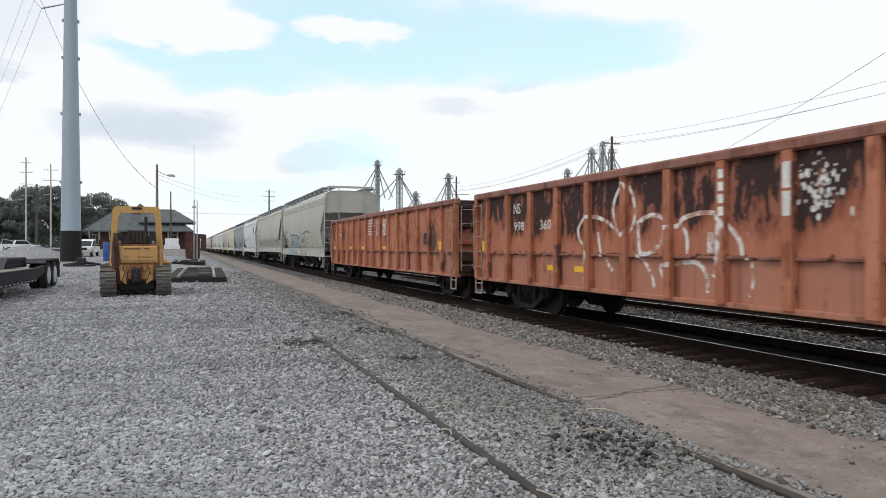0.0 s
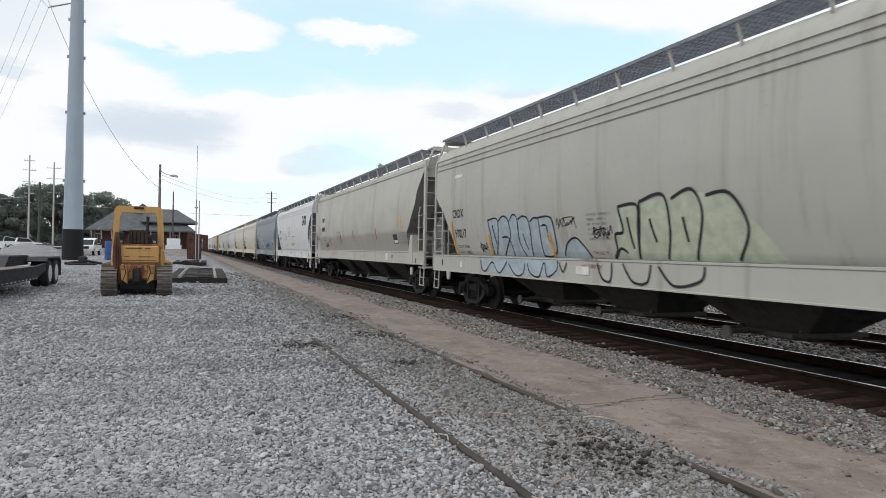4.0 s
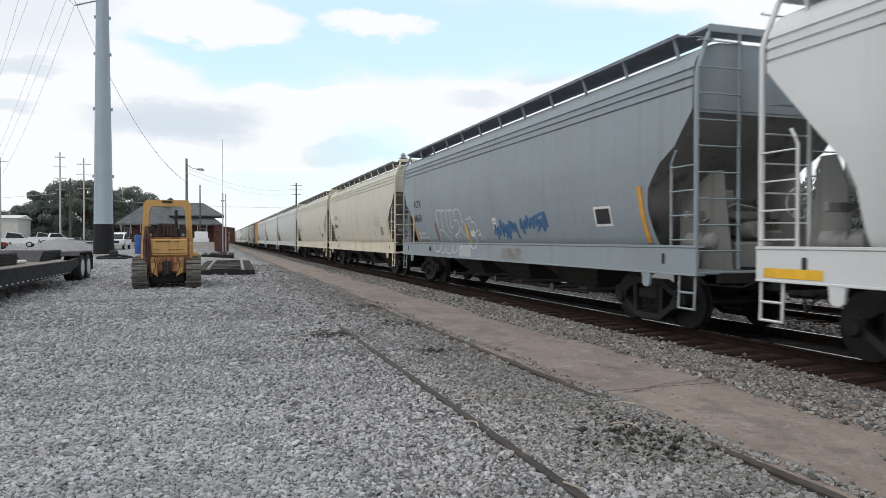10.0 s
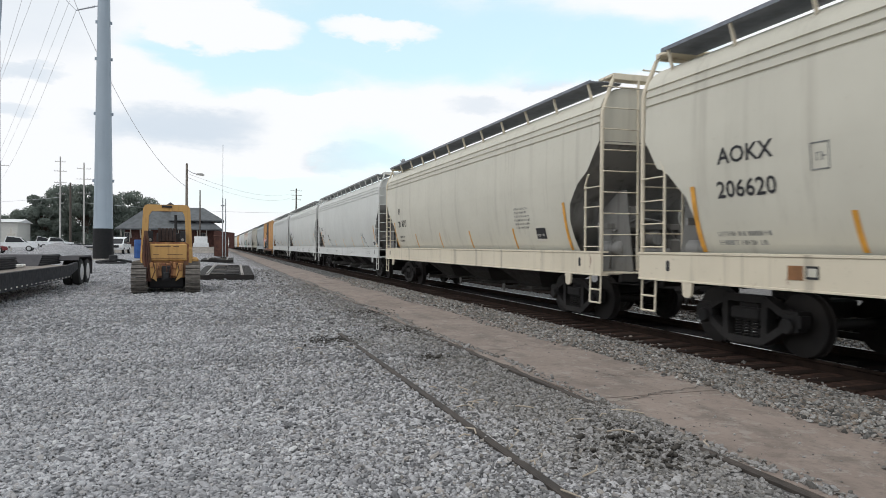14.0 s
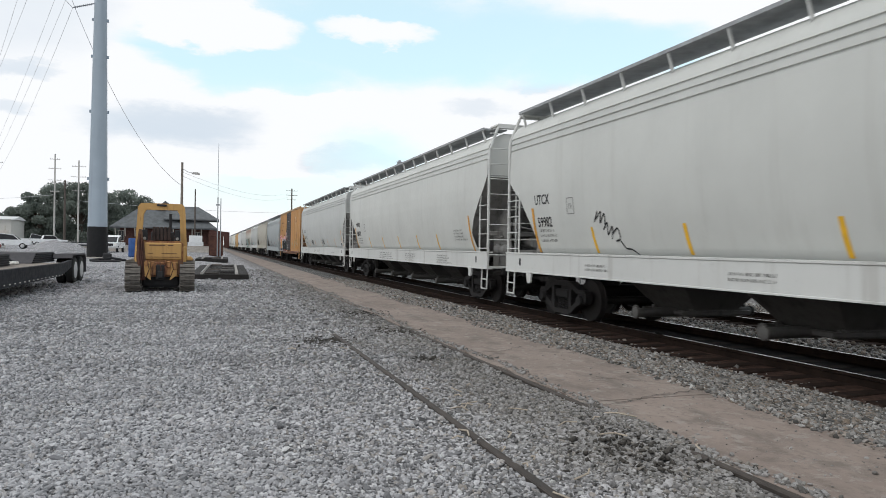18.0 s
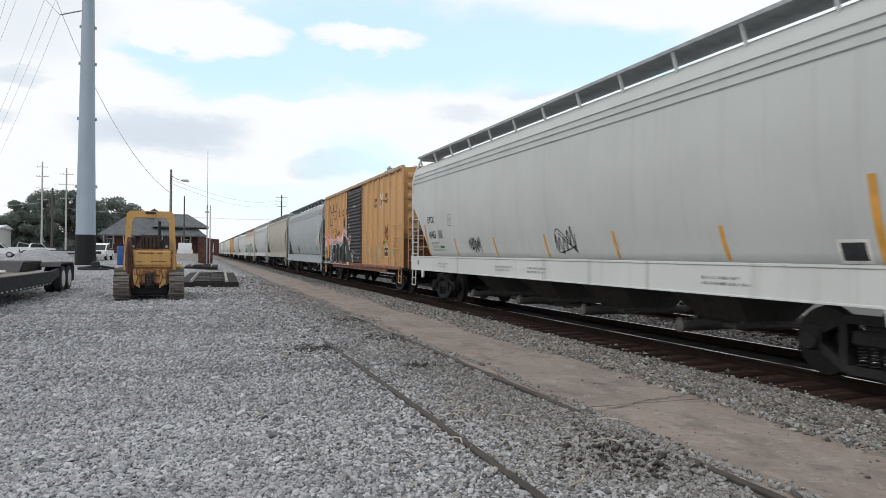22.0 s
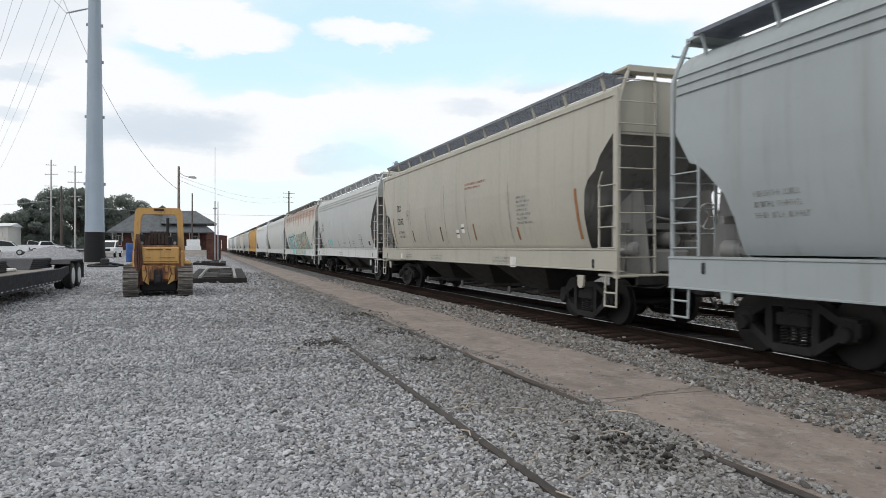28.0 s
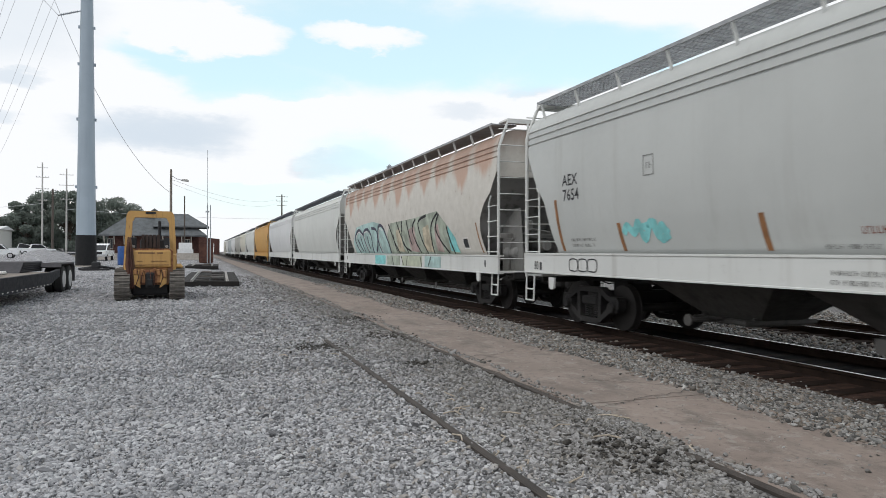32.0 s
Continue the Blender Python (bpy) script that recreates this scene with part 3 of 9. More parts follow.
for key, base, amount, rust in (
        ("grey_light", (0.455, 0.445, 0.405), 0.36, 0.0), ("grey_warm", (0.475, 0.46, 0.42), 0.34, 0.0), ("white", (0.65, 0.655, 0.655), 0.07, 0.0),
        ("grey_blue", (0.27, 0.31, 0.335), 0.22, 0.0), ("cream", (0.60, 0.575, 0.49), 0.22, 0.0), ("cream_sill", (0.68, 0.61, 0.48), 0.55, 0.1),
        ("pale", (0.60, 0.608, 0.58), 0.09, 0.0), ("pale_dim", (0.52, 0.532, 0.515), 0.12, 0.0), ("pale_dull", (0.49, 0.50, 0.485), 0.12, 0.0), ("pale_sill", (0.61, 0.615, 0.595), 0.35, 0.0), ("grey_mid", (0.36, 0.39, 0.395), 0.25, 0.0),
        ("beige", (0.44, 0.415, 0.35), 0.22, 0.0), ("ochre", (0.55, 0.30, 0.07), 0.5, 0.1)):
    M[key] = paint("hopper_paint_" + key, base, amount=amount, rust=rust)
M["box_yellow"] = paint("boxcar_yellow", (0.55, 0.315, 0.135), (0.24, 0.12, 0.05), 0.6, rust=0.12)
M["box_sill"] = paint("boxcar_sill", (0.34, 0.18, 0.085), (0.085, 0.050, 0.036), 0.95, rust=1.0)


def stained_end():
    """Yellow car end whose lower half has gone brown."""
    k = Mat("boxcar_end")
    sep = k.n.new("ShaderNodeSeparateXYZ")
    k.l.new(k.co, sep.inputs[0])
    n = k.noise(1.1, (1.0, 1.0, 0.7), detail=8, rough=0.65)
    f = k.math("ADD", n, k.math("MULTIPLY", k.math("SUBTRACT", 2.75, sep.outputs["Z"]), 0.34))
    col = k.mix(k.ramp(n, 0.3, 0.7), (0.52, 0.29, 0.12), (0.45, 0.25, 0.11))
    col = k.mix(k.ramp(f, 0.50, 0.66, 0.0, 0.9), col, (0.10, 0.045, 0.032))
    g = k.noise(2.4, detail=6, rough=0.7)
    col = k.mix(k.ramp(g, 0.58, 0.66, 0.0, 0.6), col, (0.045, 0.032, 0.036))
    return k.out(col, 0.7, bump=g, strength=0.2, dist=0.006)


def worn_spray(name, tint):
    """Spray paint worn through to the yellow beneath."""
    k = Mat(name)
    n = k.noise(3.5, (1.0, 1.6, 0.6), detail=9, rough=0.75)
    return k.out(k.mix(k.ramp(n, 0.40, 0.50), tint, (0.52, 0.29, 0.11)), 0.75, bump=n, strength=0.1, dist=0.003)


M["box_end"] = stained_end()


def rust_topped():
    """Cream paint with rust bleeding down from the roof's edge."""
    k = Mat("hopper_paint_rust_topped")
    sep = k.n.new("ShaderNodeSeparateXYZ")
    k.l.new(k.co, sep.inputs[0])
    n = k.noise(1.4, (1.0, 1.2, 0.22), detail=8, rough=0.65)
    m = k.noise(3.0, detail=8, rough=0.7)
    col = k.mix(k.ramp(m, 0.3, 0.7), (0.62, 0.59, 0.54), (0.54, 0.51, 0.46))
    bay = k.math("FRACT", k.math("ADD", k.math("MULTIPLY", sep.outputs["Y"], 1.0 / 1.75), 2.674), 0)
    off = k.math("SUBTRACT", k.math("MULTIPLY", bay, 2.0), 1.0)
    lobe = k.math("SUBTRACT", 1.0, k.math("MULTIPLY", off, off))
    wide = k.noise(0.45, (0.0, 1.0, 0.0), detail=3)
    hang = k.math("MULTIPLY", lobe, k.math("ADD", 0.05, k.math("MULTIPLY", k.ramp(wide, 0.30, 0.65), 0.75)))
    f = k.math("ADD", k.math("SUBTRACT", sep.outputs["Z"], k.math("SUBTRACT", 4.12, hang)), k.math("MULTIPLY", k.math("SUBTRACT", n, 0.5), 1.1))
    col = k.mix(k.math("MULTIPLY", k.ramp(f, -0.10, 0.30, 0.0, 0.62), k.ramp(lobe, 0.10, 0.7)), col, (0.44, 0.21, 0.12))
    brow = k.math("ADD", sep.outputs["Z"], k.math("MULTIPLY", k.math("SUBTRACT", n, 0.5), 0.9))
    col = k.mix(k.ramp(brow, 3.95, 4.65, 0.0, 0.70), col, (0.27, 0.18, 0.14))
    col = k.mix(k.ramp(m, 0.62, 0.72, 0.0, 0.6), col, (0.22, 0.11, 0.06))
    return k.out(col, 0.65, bump=m, strength=0.15, dist=0.005)


def grime_shade_belt():
    """Warm grey paint; grime and the tuck-under's shade are coloured into the lower side."""
    k = Mat("hopper_paint_grime_shade_belt")
    sep = k.n.new("ShaderNodeSeparateXYZ")
    k.l.new(k.co, sep.inputs[0])
    broad = k.noise(0.55, detail=4)
    col = k.mix(k.ramp(broad, 0.35, 0.7), (0.47, 0.458, 0.415), (0.40, 0.39, 0.345))
    runs = k.noise(1.0, (2.2, 2.2, 0.10), detail=6, rough=0.6)
    col = k.mix(k.ramp(runs, 0.52, 0.72, 0.0, 0.40), col, (0.25, 0.215, 0.175))
    smear = k.noise(0.8, (0.5, 0.5, 1.6), detail=6, rough=0.6)
    belt = k.math("ADD", sep.outputs["Z"], k.math("MULTIPLY", k.math("SUBTRACT", smear, 0.5), 0.5))
    col = k.mix(k.ramp(belt, 2.40, 2.12, 0.0, 0.55), col, (0.24, 0.225, 0.195))
    spots = k.noise(9.0, detail=8, rough=0.7)
    col = k.mix(k.ramp(spots, 0.62, 0.74, 0.0, 0.35), col, (0.18, 0.12, 0.08))
    return k.out(col, 0.6, bump=spots, strength=0.1, dist=0.004)


M["grey_grimy"] = grime_shade_belt()
M["rusty_cream"] = rust_topped()
M["box_door"] = paint("boxcar_door_black", (0.026, 0.023, 0.026), (0.06, 0.042, 0.034), 0.4)
M["box_roof"] = paint("boxcar_roof_edge", (0.40, 0.28, 0.16), (0.14, 0.08, 0.05), 0.7, rust=0.2)


def gondola_mat():
    k = Mat("gondola_orange")
    a = k.noise(0.7, detail=5, rough=0.6)
    col = k.mix(k.ramp(a, 0.3, 0.7), (0.36, 0.125, 0.068), (0.50, 0.205, 0.125))
    b = k.noise(2.0, (1.3, 1.3, 0.55), detail=10, rough=0.72)
    col = k.mix(k.ramp(b, 0.52, 0.60, 0.0, 0.75), col, (0.20, 0.058, 0.028))
    c = k.noise(1.1, (1.1, 1.1, 0.7), detail=10, rough=0.7)
    col = k.mix(k.ramp(c, 0.56, 0.62, 0.0, 0.85), col, (0.050, 0.032, 0.029))
    d = k.noise(1.0, (4, 4, 0.2), detail=6)
    col = k.mix(k.ramp(d, 0.5, 0.75, 0.0, 0.6), col, (0.27, 0.09, 0.05))
    e = k.noise(6.0, (1.1, 1.1, 0.6), detail=9, rough=0.75)
    col = k.mix(k.ramp(e, 0.58, 0.64, 0.0, 0.7), col, (0.13, 0.052, 0.036))
    col = k.mix(k.ramp(e, 0.36, 0.30, 0.0, 0.6), col, (0.58, 0.33, 0.24))
    return k.out(col, 0.75, bump=b, strength=0.25, dist=0.01, spec=0.25)


def scorched_mat():
    """Orange paint largely gone to dark rust above, as on the leading gondola."""
    k = Mat("gondola_scorched")
    a = k.noise(0.7, detail=5, rough=0.6)
    col = k.mix(k.ramp(a, 0.3, 0.7), (0.38, 0.135, 0.075), (0.46, 0.185, 0.115))
    b = k.noise(2.2, (1.0, 1.5, 0.5), detail=10, rough=0.72)
    sep = k.n.new("ShaderNodeSeparateXYZ")
    k.l.new(k.co, sep.inputs[0])
    up = k.math("MULTIPLY", k.math("SUBTRACT", sep.outputs["Z"], 2.02), 0.34)
    c = k.math("ADD", k.noise(1.1, (1.0, 1.3, 0.55), detail=9, rough=0.66), up)
    col = k.mix(k.ramp(c, 0.42, 0.52, 0.0, 0.75), col, (0.22, 0.066, 0.036))
    col = k.mix(k.ramp(c, 0.505, 0.56, 0.0, 0.94), col, (0.030, 0.021, 0.021))
    d = k.noise(3.2, (1.0, 1.4, 0.4), detail=8, rough=0.7)
    col = k.mix(k.ramp(d, 0.535, 0.575, 0.0, 0.80), col, (0.36, 0.135, 0.085))
    e = k.noise(4.5, (1.0, 1.2, 0.5), detail=8, rough=0.7)
    col = k.mix(k.ramp(e, 0.62, 0.68, 0.0, 0.8), col, (0.10, 0.05, 0.035))
    g = k.noise(11.0, (1.0, 1.2, 0.6), detail=8, rough=0.75)
    col = k.mix(k.ramp(g, 0.655, 0.68, 0.0, 0.75), col, (0.52, 0.46, 0.43))
    low = k.math("ADD", k.math("MULTIPLY", sep.outputs["Z"], 1.0), k.math("MULTIPLY", k.noise(6.0, detail=6), 0.35))
    col = k.mix(k.ramp(low, 1.63, 1.60, 0.0, 0.9), col, (0.03, 0.022, 0.02))
    return k.out(col, 0.8, bump=b, strength=0.3, dist=0.01, spec=0.25)


M["gondola"] = gondola_mat()
M["scorched"] = scorched_mat()
M["gon_low"] = paint("gondola_lower_side", (0.43, 0.18, 0.115), (0.13, 0.055, 0.038), 0.9, rust=0.28)
M["gon_grab"] = plain("gondola_grab_iron", (0.30, 0.21, 0.18), 0.7, var=0.4)
M["gon_rim"] = paint("gondola_top_chord", (0.27, 0.115, 0.085), (0.050, 0.030, 0.030), 1.0, rust=0.7)
M["running"] = plain("running_gear", (0.020, 0.018, 0.0175), 0.75, 0.1, var=0.45, scale=5, bump=0.5)
M["wheel"] = plain("wheel_steel", (0.020, 0.0175, 0.0165), 0.65, 0.3, var=0.35, bump=0.3)
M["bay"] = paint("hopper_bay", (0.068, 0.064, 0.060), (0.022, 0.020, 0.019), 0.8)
M["pipe"] = plain("outlet_pipe", (0.075, 0.072, 0.068), 0.6, 0.2, var=0.3)
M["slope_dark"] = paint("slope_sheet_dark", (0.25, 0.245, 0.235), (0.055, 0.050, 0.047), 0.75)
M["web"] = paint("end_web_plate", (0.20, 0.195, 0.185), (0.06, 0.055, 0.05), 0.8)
M["slope"] = paint("slope_sheet", (0.44, 0.44, 0.42), (0.05, 0.045, 0.04), 0.6)
M["grate"] = plain("galvanised_grating", (0.19, 0.205, 0.235), 0.6, 0.2, var=0.25)
M["grate_light"] = plain("galvanised_grating_bright", (0.34, 0.35, 0.36), 0.6, 0.3, var=0.2)
M["ink"] = plain("black_stencil", (0.025, 0.025, 0.028), 0.7, var=0.3, bump=0.05)
M["ink_faint"] = plain("faded_stencil", (0.22, 0.22, 0.21), 0.7, var=0.3, bump=0.05)
M["ink_white"] = plain("white_stencil", (0.70, 0.68, 0.64), 0.7, var=0.15, bump=0.05)
def thin_spray():
    """White spray, thin in places over the rust."""
    k = Mat("white_spray")
    n = k.noise(5.0, detail=8, rough=0.7)
    return k.out(k.mix(k.ramp(n, 0.44, 0.58), (0.72, 0.68, 0.65), (0.40, 0.20, 0.14)), 0.8, bump=n, strength=0.1, dist=0.003)


M["spray_white"] = thin_spray()
M["spray_chalk"] = plain("thin_white_spray", (0.60, 0.62, 0.62), 0.8, var=0.3, scale=9, bump=0.05)
M["patch_grey"] = paint("patched_grey_paint", (0.42, 0.45, 0.46), amount=0.2)
M["spray_black"] = plain("black_spray", (0.02, 0.02, 0.022), 0.7, var=0.3, bump=0.05)
M["spray_blue"] = plain("blue_spray", (0.05, 0.12, 0.25), 0.7, var=0.3, bump=0.05)
M["spray_ice"] = plain("pale_blue_spray", (0.36, 0.43, 0.47), 0.7, var=0.15, bump=0.05)
M["spray_green"] = plain("pale_green_spray", (0.46, 0.49, 0.38), 0.7, var=0.15, bump=0.05)
M["spray_mist"] = plain("pale_teal_mist", (0.38, 0.52, 0.50), 0.8, var=0.25, scale=2, bump=0.05)
M["spray_olive"] = plain("faded_olive_spray", (0.36, 0.40, 0.33), 0.8, var=0.3, scale=2, bump=0.05)
M["spray_sand"] = plain("sand_spray", (0.50, 0.44, 0.33), 0.8, var=0.3, scale=3, bump=0.05)
M["spray_rose"] = plain("faded_rose_spray", (0.42, 0.32, 0.30), 0.8, var=0.3, scale=3, bump=0.05)
M["spray_violet"] = plain("dark_violet_spray", (0.06, 0.06, 0.09), 0.75, var=0.3, bump=0.05)
M["spray_teal"] = plain("teal_spray", (0.22, 0.55, 0.55), 0.7, var=0.2, bump=0.05)
M["spray_worn"] = worn_spray("worn_teal_spray", (0.34, 0.44, 0.36))
M["spray_maroon"] = plain("maroon_spray", (0.20, 0.06, 0.035), 0.75, var=0.4, bump=0.05)
M["spray_pink"] = plain("pink_spray", (0.72, 0.42, 0.41), 0.7, var=0.25, scale=2, bump=0.05)
M["spray_dark"] = plain("dark_green_spray", (0.026, 0.031, 0.030), 0.7, var=0.75, scale=1.4, bump=0.05)
M["spray_silver"] = plain("silver_spray", (0.30, 0.30, 0.31), 0.6, 0.1, var=0.3, scale=3, bump=0.05)
M["spray_edge"] = plain("white_edge_spray", (0.66, 0.63, 0.62), 0.75, var=0.2, bump=0.05)
M["spray_red"] = plain("red_spray", (0.45, 0.06, 0.04), 0.7, var=0.3, bump=0.05)
M["spray_faded_red"] = plain("faded_red_stencil", (0.42, 0.16, 0.12), 0.7, var=0.3, bump=0.05)
M["tape_dark"] = plain("dirty_reflector", (0.12, 0.065, 0.042), 0.7, var=0.3, bump=0.05)
M["dirt_run"] = plain("thin_dirt_run", (0.395, 0.372, 0.315), 0.7, var=0.15, scale=8, bump=0.05)
M["dirt_run_dark"] = plain("dark_dirt_run", (0.33, 0.31, 0.265), 0.7, var=0.25, scale=8, bump=0.05)
M["tape"] = plain("orange_reflector", (0.66, 0.32, 0.05), 0.5, var=0.15, bump=0.05)
M["tape_old"] = plain("faded_reflector", (0.27, 0.125, 0.05), 0.6, var=0.25, bump=0.05)
M["tape_yellow"] = plain("yellow_reflector", (0.80, 0.45, 0.03), 0.5, var=0.12, bump=0.05)
M["spray_moss"] = plain("green_spray", (0.05, 0.17, 0.06), 0.7, var=0.3, bump=0.05)
M["rust_run"] = plain("rust_run", (0.36, 0.14, 0.05), 0.8, var=0.4, bump=0.05)

# profiles: (height, half-width) up the side; cut: (height, set-back of the sheet's end)
GROOVED = [(1.47, 1.28), (1.62, 1.345), (1.8, 1.405), (2.0, 1.455), (2.2, 1.495), (2.6, 1.55), (3.0, 1.58), (3.4, 1.585), (3.7, 1.575), (4.03, 1.567), (4.04, 1.532), (4.065, 1.532), (4.075, 1.564),
           (4.18, 1.562), (4.19, 1.528), (4.215, 1.528), (4.225, 1.559), (4.32, 1.554), (4.33, 1.520), (4.355, 1.520), (4.365, 1.548), (4.43, 1.53), (4.54, 1.475), (4.65, 1.38), (4.74, 1.23), (4.785, 1.05), (4.80, 0.6)]
ROUND = [(1.52, 1.42), (1.70, 1.48), (2.0, 1.545), (2.3, 1.60), (2.7, 1.63), (3.2, 1.62), (3.6, 1.59), (4.0, 1.54), (4.40, 1.49), (4.41, 1.52), (4.52, 1.52), (4.53, 1.47), (4.63, 1.39), (4.72, 1.27), (4.77, 1.1), (4.80, 0.6)]
SMOOTH = [(1.47, 1.30), (1.62, 1.365), (1.8, 1.425), (2.0, 1.475), (2.2, 1.515), (2.6, 1.565), (3.0, 1.59), (3.4, 1.59), (3.8, 1.58), (4.46, 1.55), (4.47, 1.58), (4.57, 1.58), (4.58, 1.52), (4.68, 1.41),
          (4.75, 1.27), (4.78, 1.1), (4.80, 0.6)]
LEAD_A = [(1.47, 1.36), (1.6, 1.40), (2.12, 1.48), (2.5, 1.40), (2.90, 1.02), (2.96, 0.90), (3.15, 0.58), (3.68, 0.14), (5, 0.14)]
LEAD_G = [(1.47, 1.48), (1.67, 1.54), (2.2, 1.66), (2.51, 1.64), (2.98, 1.33), (3.52, 0.78), (3.60, 0.66), (3.8, 0.36), (3.92, 0.14), (5, 0.14)]
LEAD_P = [(1.47, 1.12), (1.6, 1.24), (1.95, 1.36), (2.2, 1.26), (2.86, 0.66), (2.93, 0.44), (3.22, 0.14), (5, 0.14)]
LEAD_W = [(1.47, 1.34), (1.58, 1.42), (2.03, 1.56), (2.4, 1.32), (3.03, 0.66), (3.34, 0.33), (3.6, 0.14), (5, 0.14)]
LEAD_X = [(1.47, 1.34), (1.6, 1.43), (1.79, 1.58), (2.24, 1.62), (2.72, 1.40), (3.23, 1.0), (3.64, 0.54), (3.98, 0.14), (5, 0.14)]
TRAIL_A = [(1.47, 1.40), (2.02, 1.36), (2.39, 1.21), (2.77, 0.82), (2.88, 0.68), (2.93, 0.50), (3.46, 0.14), (5, 0.14)]
TRAIL_G = [(1.47, 1.55), (2.22, 1.52), (2.53, 1.40), (2.87, 1.09), (3.23, 0.77), (3.48, 0.54), (3.92, 0.14), (5, 0.14)]
TRAIL_U = [(1.47, 1.50), (1.6, 1.48), (2.15, 1.21), (2.78, 0.75), (3.24, 0.14), (5, 0.14)]
TRAIL_X = [(1.47, 1.20), (1.65, 1.19), (2.67, 0.92), (3.08, 0.58), (3.82, 0.14), (5, 0.14)]
LEAD_R = [(1.47, 2.10), (2.24, 2.02), (2.45, 1.70), (2.85, 1.32), (3.23, 1.0), (3.67, 0.88), (4.07, 0.55), (4.45, 0.20), (5, 0.2)]
TRAIL_R = [(1.47, 2.0), (1.64, 1.94), (2.23, 1.28), (2.55, 0.70), (3.2, 0.42), (4.05, 0.27), (4.4, 0.20), (5, 0.2)]
LEAD_S = [(1.47, 1.33), (2.3, 1.33), (2.78, 1.22), (2.95, 1.09), (3.12, 0.80), (3.38, 0.63), (3.74, 0.19), (3.8, 0.14), (5, 0.14)]
TRAIL_S = [(1.47, 1.48), (1.89, 1.48), (2.38, 1.35), (2.88, 1.12), (2.95, 0.85), (3.04, 0.66), (3.76, 0.20), (3.82, 0.14), (5, 0.14)]
# style: profile, cut at the leading and trailing end, height where the slope sheets begin there
STYLES = {"groove": (GROOVED, LEAD_A, TRAIL_A, 3.7, 3.6), "high": (GROOVED, LEAD_G, TRAIL_G, 3.95, 3.9), "plain": (GROOVED, LEAD_A, TRAIL_U, 3.6, 3.4), "long": (GROOVED, LEAD_P, TRAIL_U, 3.5, 3.4),
          "long_w": (GROOVED, LEAD_W, TRAIL_A, 3.62, 3.6), "round": (ROUND, LEAD_R, TRAIL_R, 4.1, 4.1), "smooth": (SMOOTH, LEAD_S, TRAIL_S, 3.8, 3.8), "deep": (GROOVED, LEAD_X, TRAIL_X, 4.0, 3.85)}


def interp(table, z):
    if z <= table[0][0]:
        return table[0][1]
    for (a, u), (b, v) in zip(table, table[1:]):
        if z <= b:
            return u + (v - u) * (z - a) / (b - a) if b > a else v
    return table[-1][1]


SHARED = {}


def shared(key, build, material, smooth=True):
    if key not in SHARED:
        SHARED[key] = build().mesh(key, material, smooth)
    return SHARED[key]


def wheelset_shape():
    s = Shape()
    for sx in (-1, 1):
        prof = [(-0.070, 0.20), (-0.070, 0.40), (-0.060, WHEEL_R), (0.045, WHEEL_R + 0.004), (0.055, WHEEL_R + 0.026), (0.075, WHEEL_R + 0.024), (0.078, 0.38), (0.05, 0.34),
                (0.02, 0.22), (0.05, 0.13)]
        s.lathe([(-sx * p, r) for p, r in prof], (sx * 0.785, 0, 0), 0, 28)
        s.lathe([(0, 0.10), (sx * 0.2, 0.085), (sx * 0.21, 0.06)], (sx * 0.82, 0, 0), 0, 12)
        for k in range(3):
            a = 2 * math.pi * k / 3
            s.tube([(sx * 1.03, 0.045 * math.cos(a), 0.045 * math.sin(a)), (sx * 1.06, 0.045 * math.cos(a), 0.045 * math.sin(a))], 0.016, 6)
    s.lathe([(-0.8, 0.085), (0.8, 0.085)], (0, 0, 0), 0, 14)
    return s


def side_frame_shape():
    s = Shape()
    H = WHEEL_R
    top = [(-1.06, H + 0.16), (-0.75, H + 0.17), (-0.42, H + 0.34), (0.42, H + 0.34), (0.75, H + 0.17), (1.06, H + 0.16)]
    bot = [(1.06, H - 0.02), (0.80, H - 0.03), (0.36, H - 0.30), (-0.36, H - 0.30), (-0.80, H - 0.03), (-1.06, H - 0.02)]
    def bar(a, b, w=0.055, x0=-0.09, x1=0.09):
        d = Vector((b[0] - a[0], b[1] - a[1])).normalized()
        n = Vector((-d.y, d.x)) * w
        s.prism([(a[0] + n.x, a[1] + n.y), (b[0] + n.x, b[1] + n.y), (b[0] - n.x, b[1] - n.y), (a[0] - n.x, a[1] - n.y)], 0, x0, x1)
    for line in (top, bot):
        for a, b in zip(line, line[1:]):
            bar(a, b)
    for sy in (-1, 1):
        bar((sy * 0.42, H + 0.34), (sy * 0.40, H - 0.30), 0.06)
        bar((sy * 1.06, H + 0.16), (sy * 1.06, H - 0.02), 0.05)
        s.box(-0.10, 0.10, sy * 0.89 - 0.14, sy * 0.89 + 0.14, H - 0.10, H + 0.20, 0.03)
        s.lathe([(-0.16, 0.10), (-0.13, 0.12), (0.05, 0.12)], (0, sy * 0.89, H), 0, 14)
    return s


def spring_shape():
    s = Shape()
    for dy in (-0.17, 0, 0.17):
        pts = []
        for i in range(37):
            a = i * 2 * math.pi * 6 / 36
            pts.append((0.065 * math.cos(a), dy + 0.065 * math.sin(a), WHEEL_R - 0.24 + 0.25 * i / 36))
        s.tube(pts, 0.016, 5)
    s.box(-0.09, 0.09, -0.3, 0.3, WHEEL_R + 0.01, WHEEL_R + 0.20, 0.03)
    return s


def bolster_shape():
    return Shape().box(-1.0, 1.0, -0.22, 0.22, WHEEL_R + 0.02, WHEEL_R + 0.3, 0.04).box(-0.3, 0.3, -0.3, 0.3, WHEEL_R + 0.28, 0.98, 0.03)


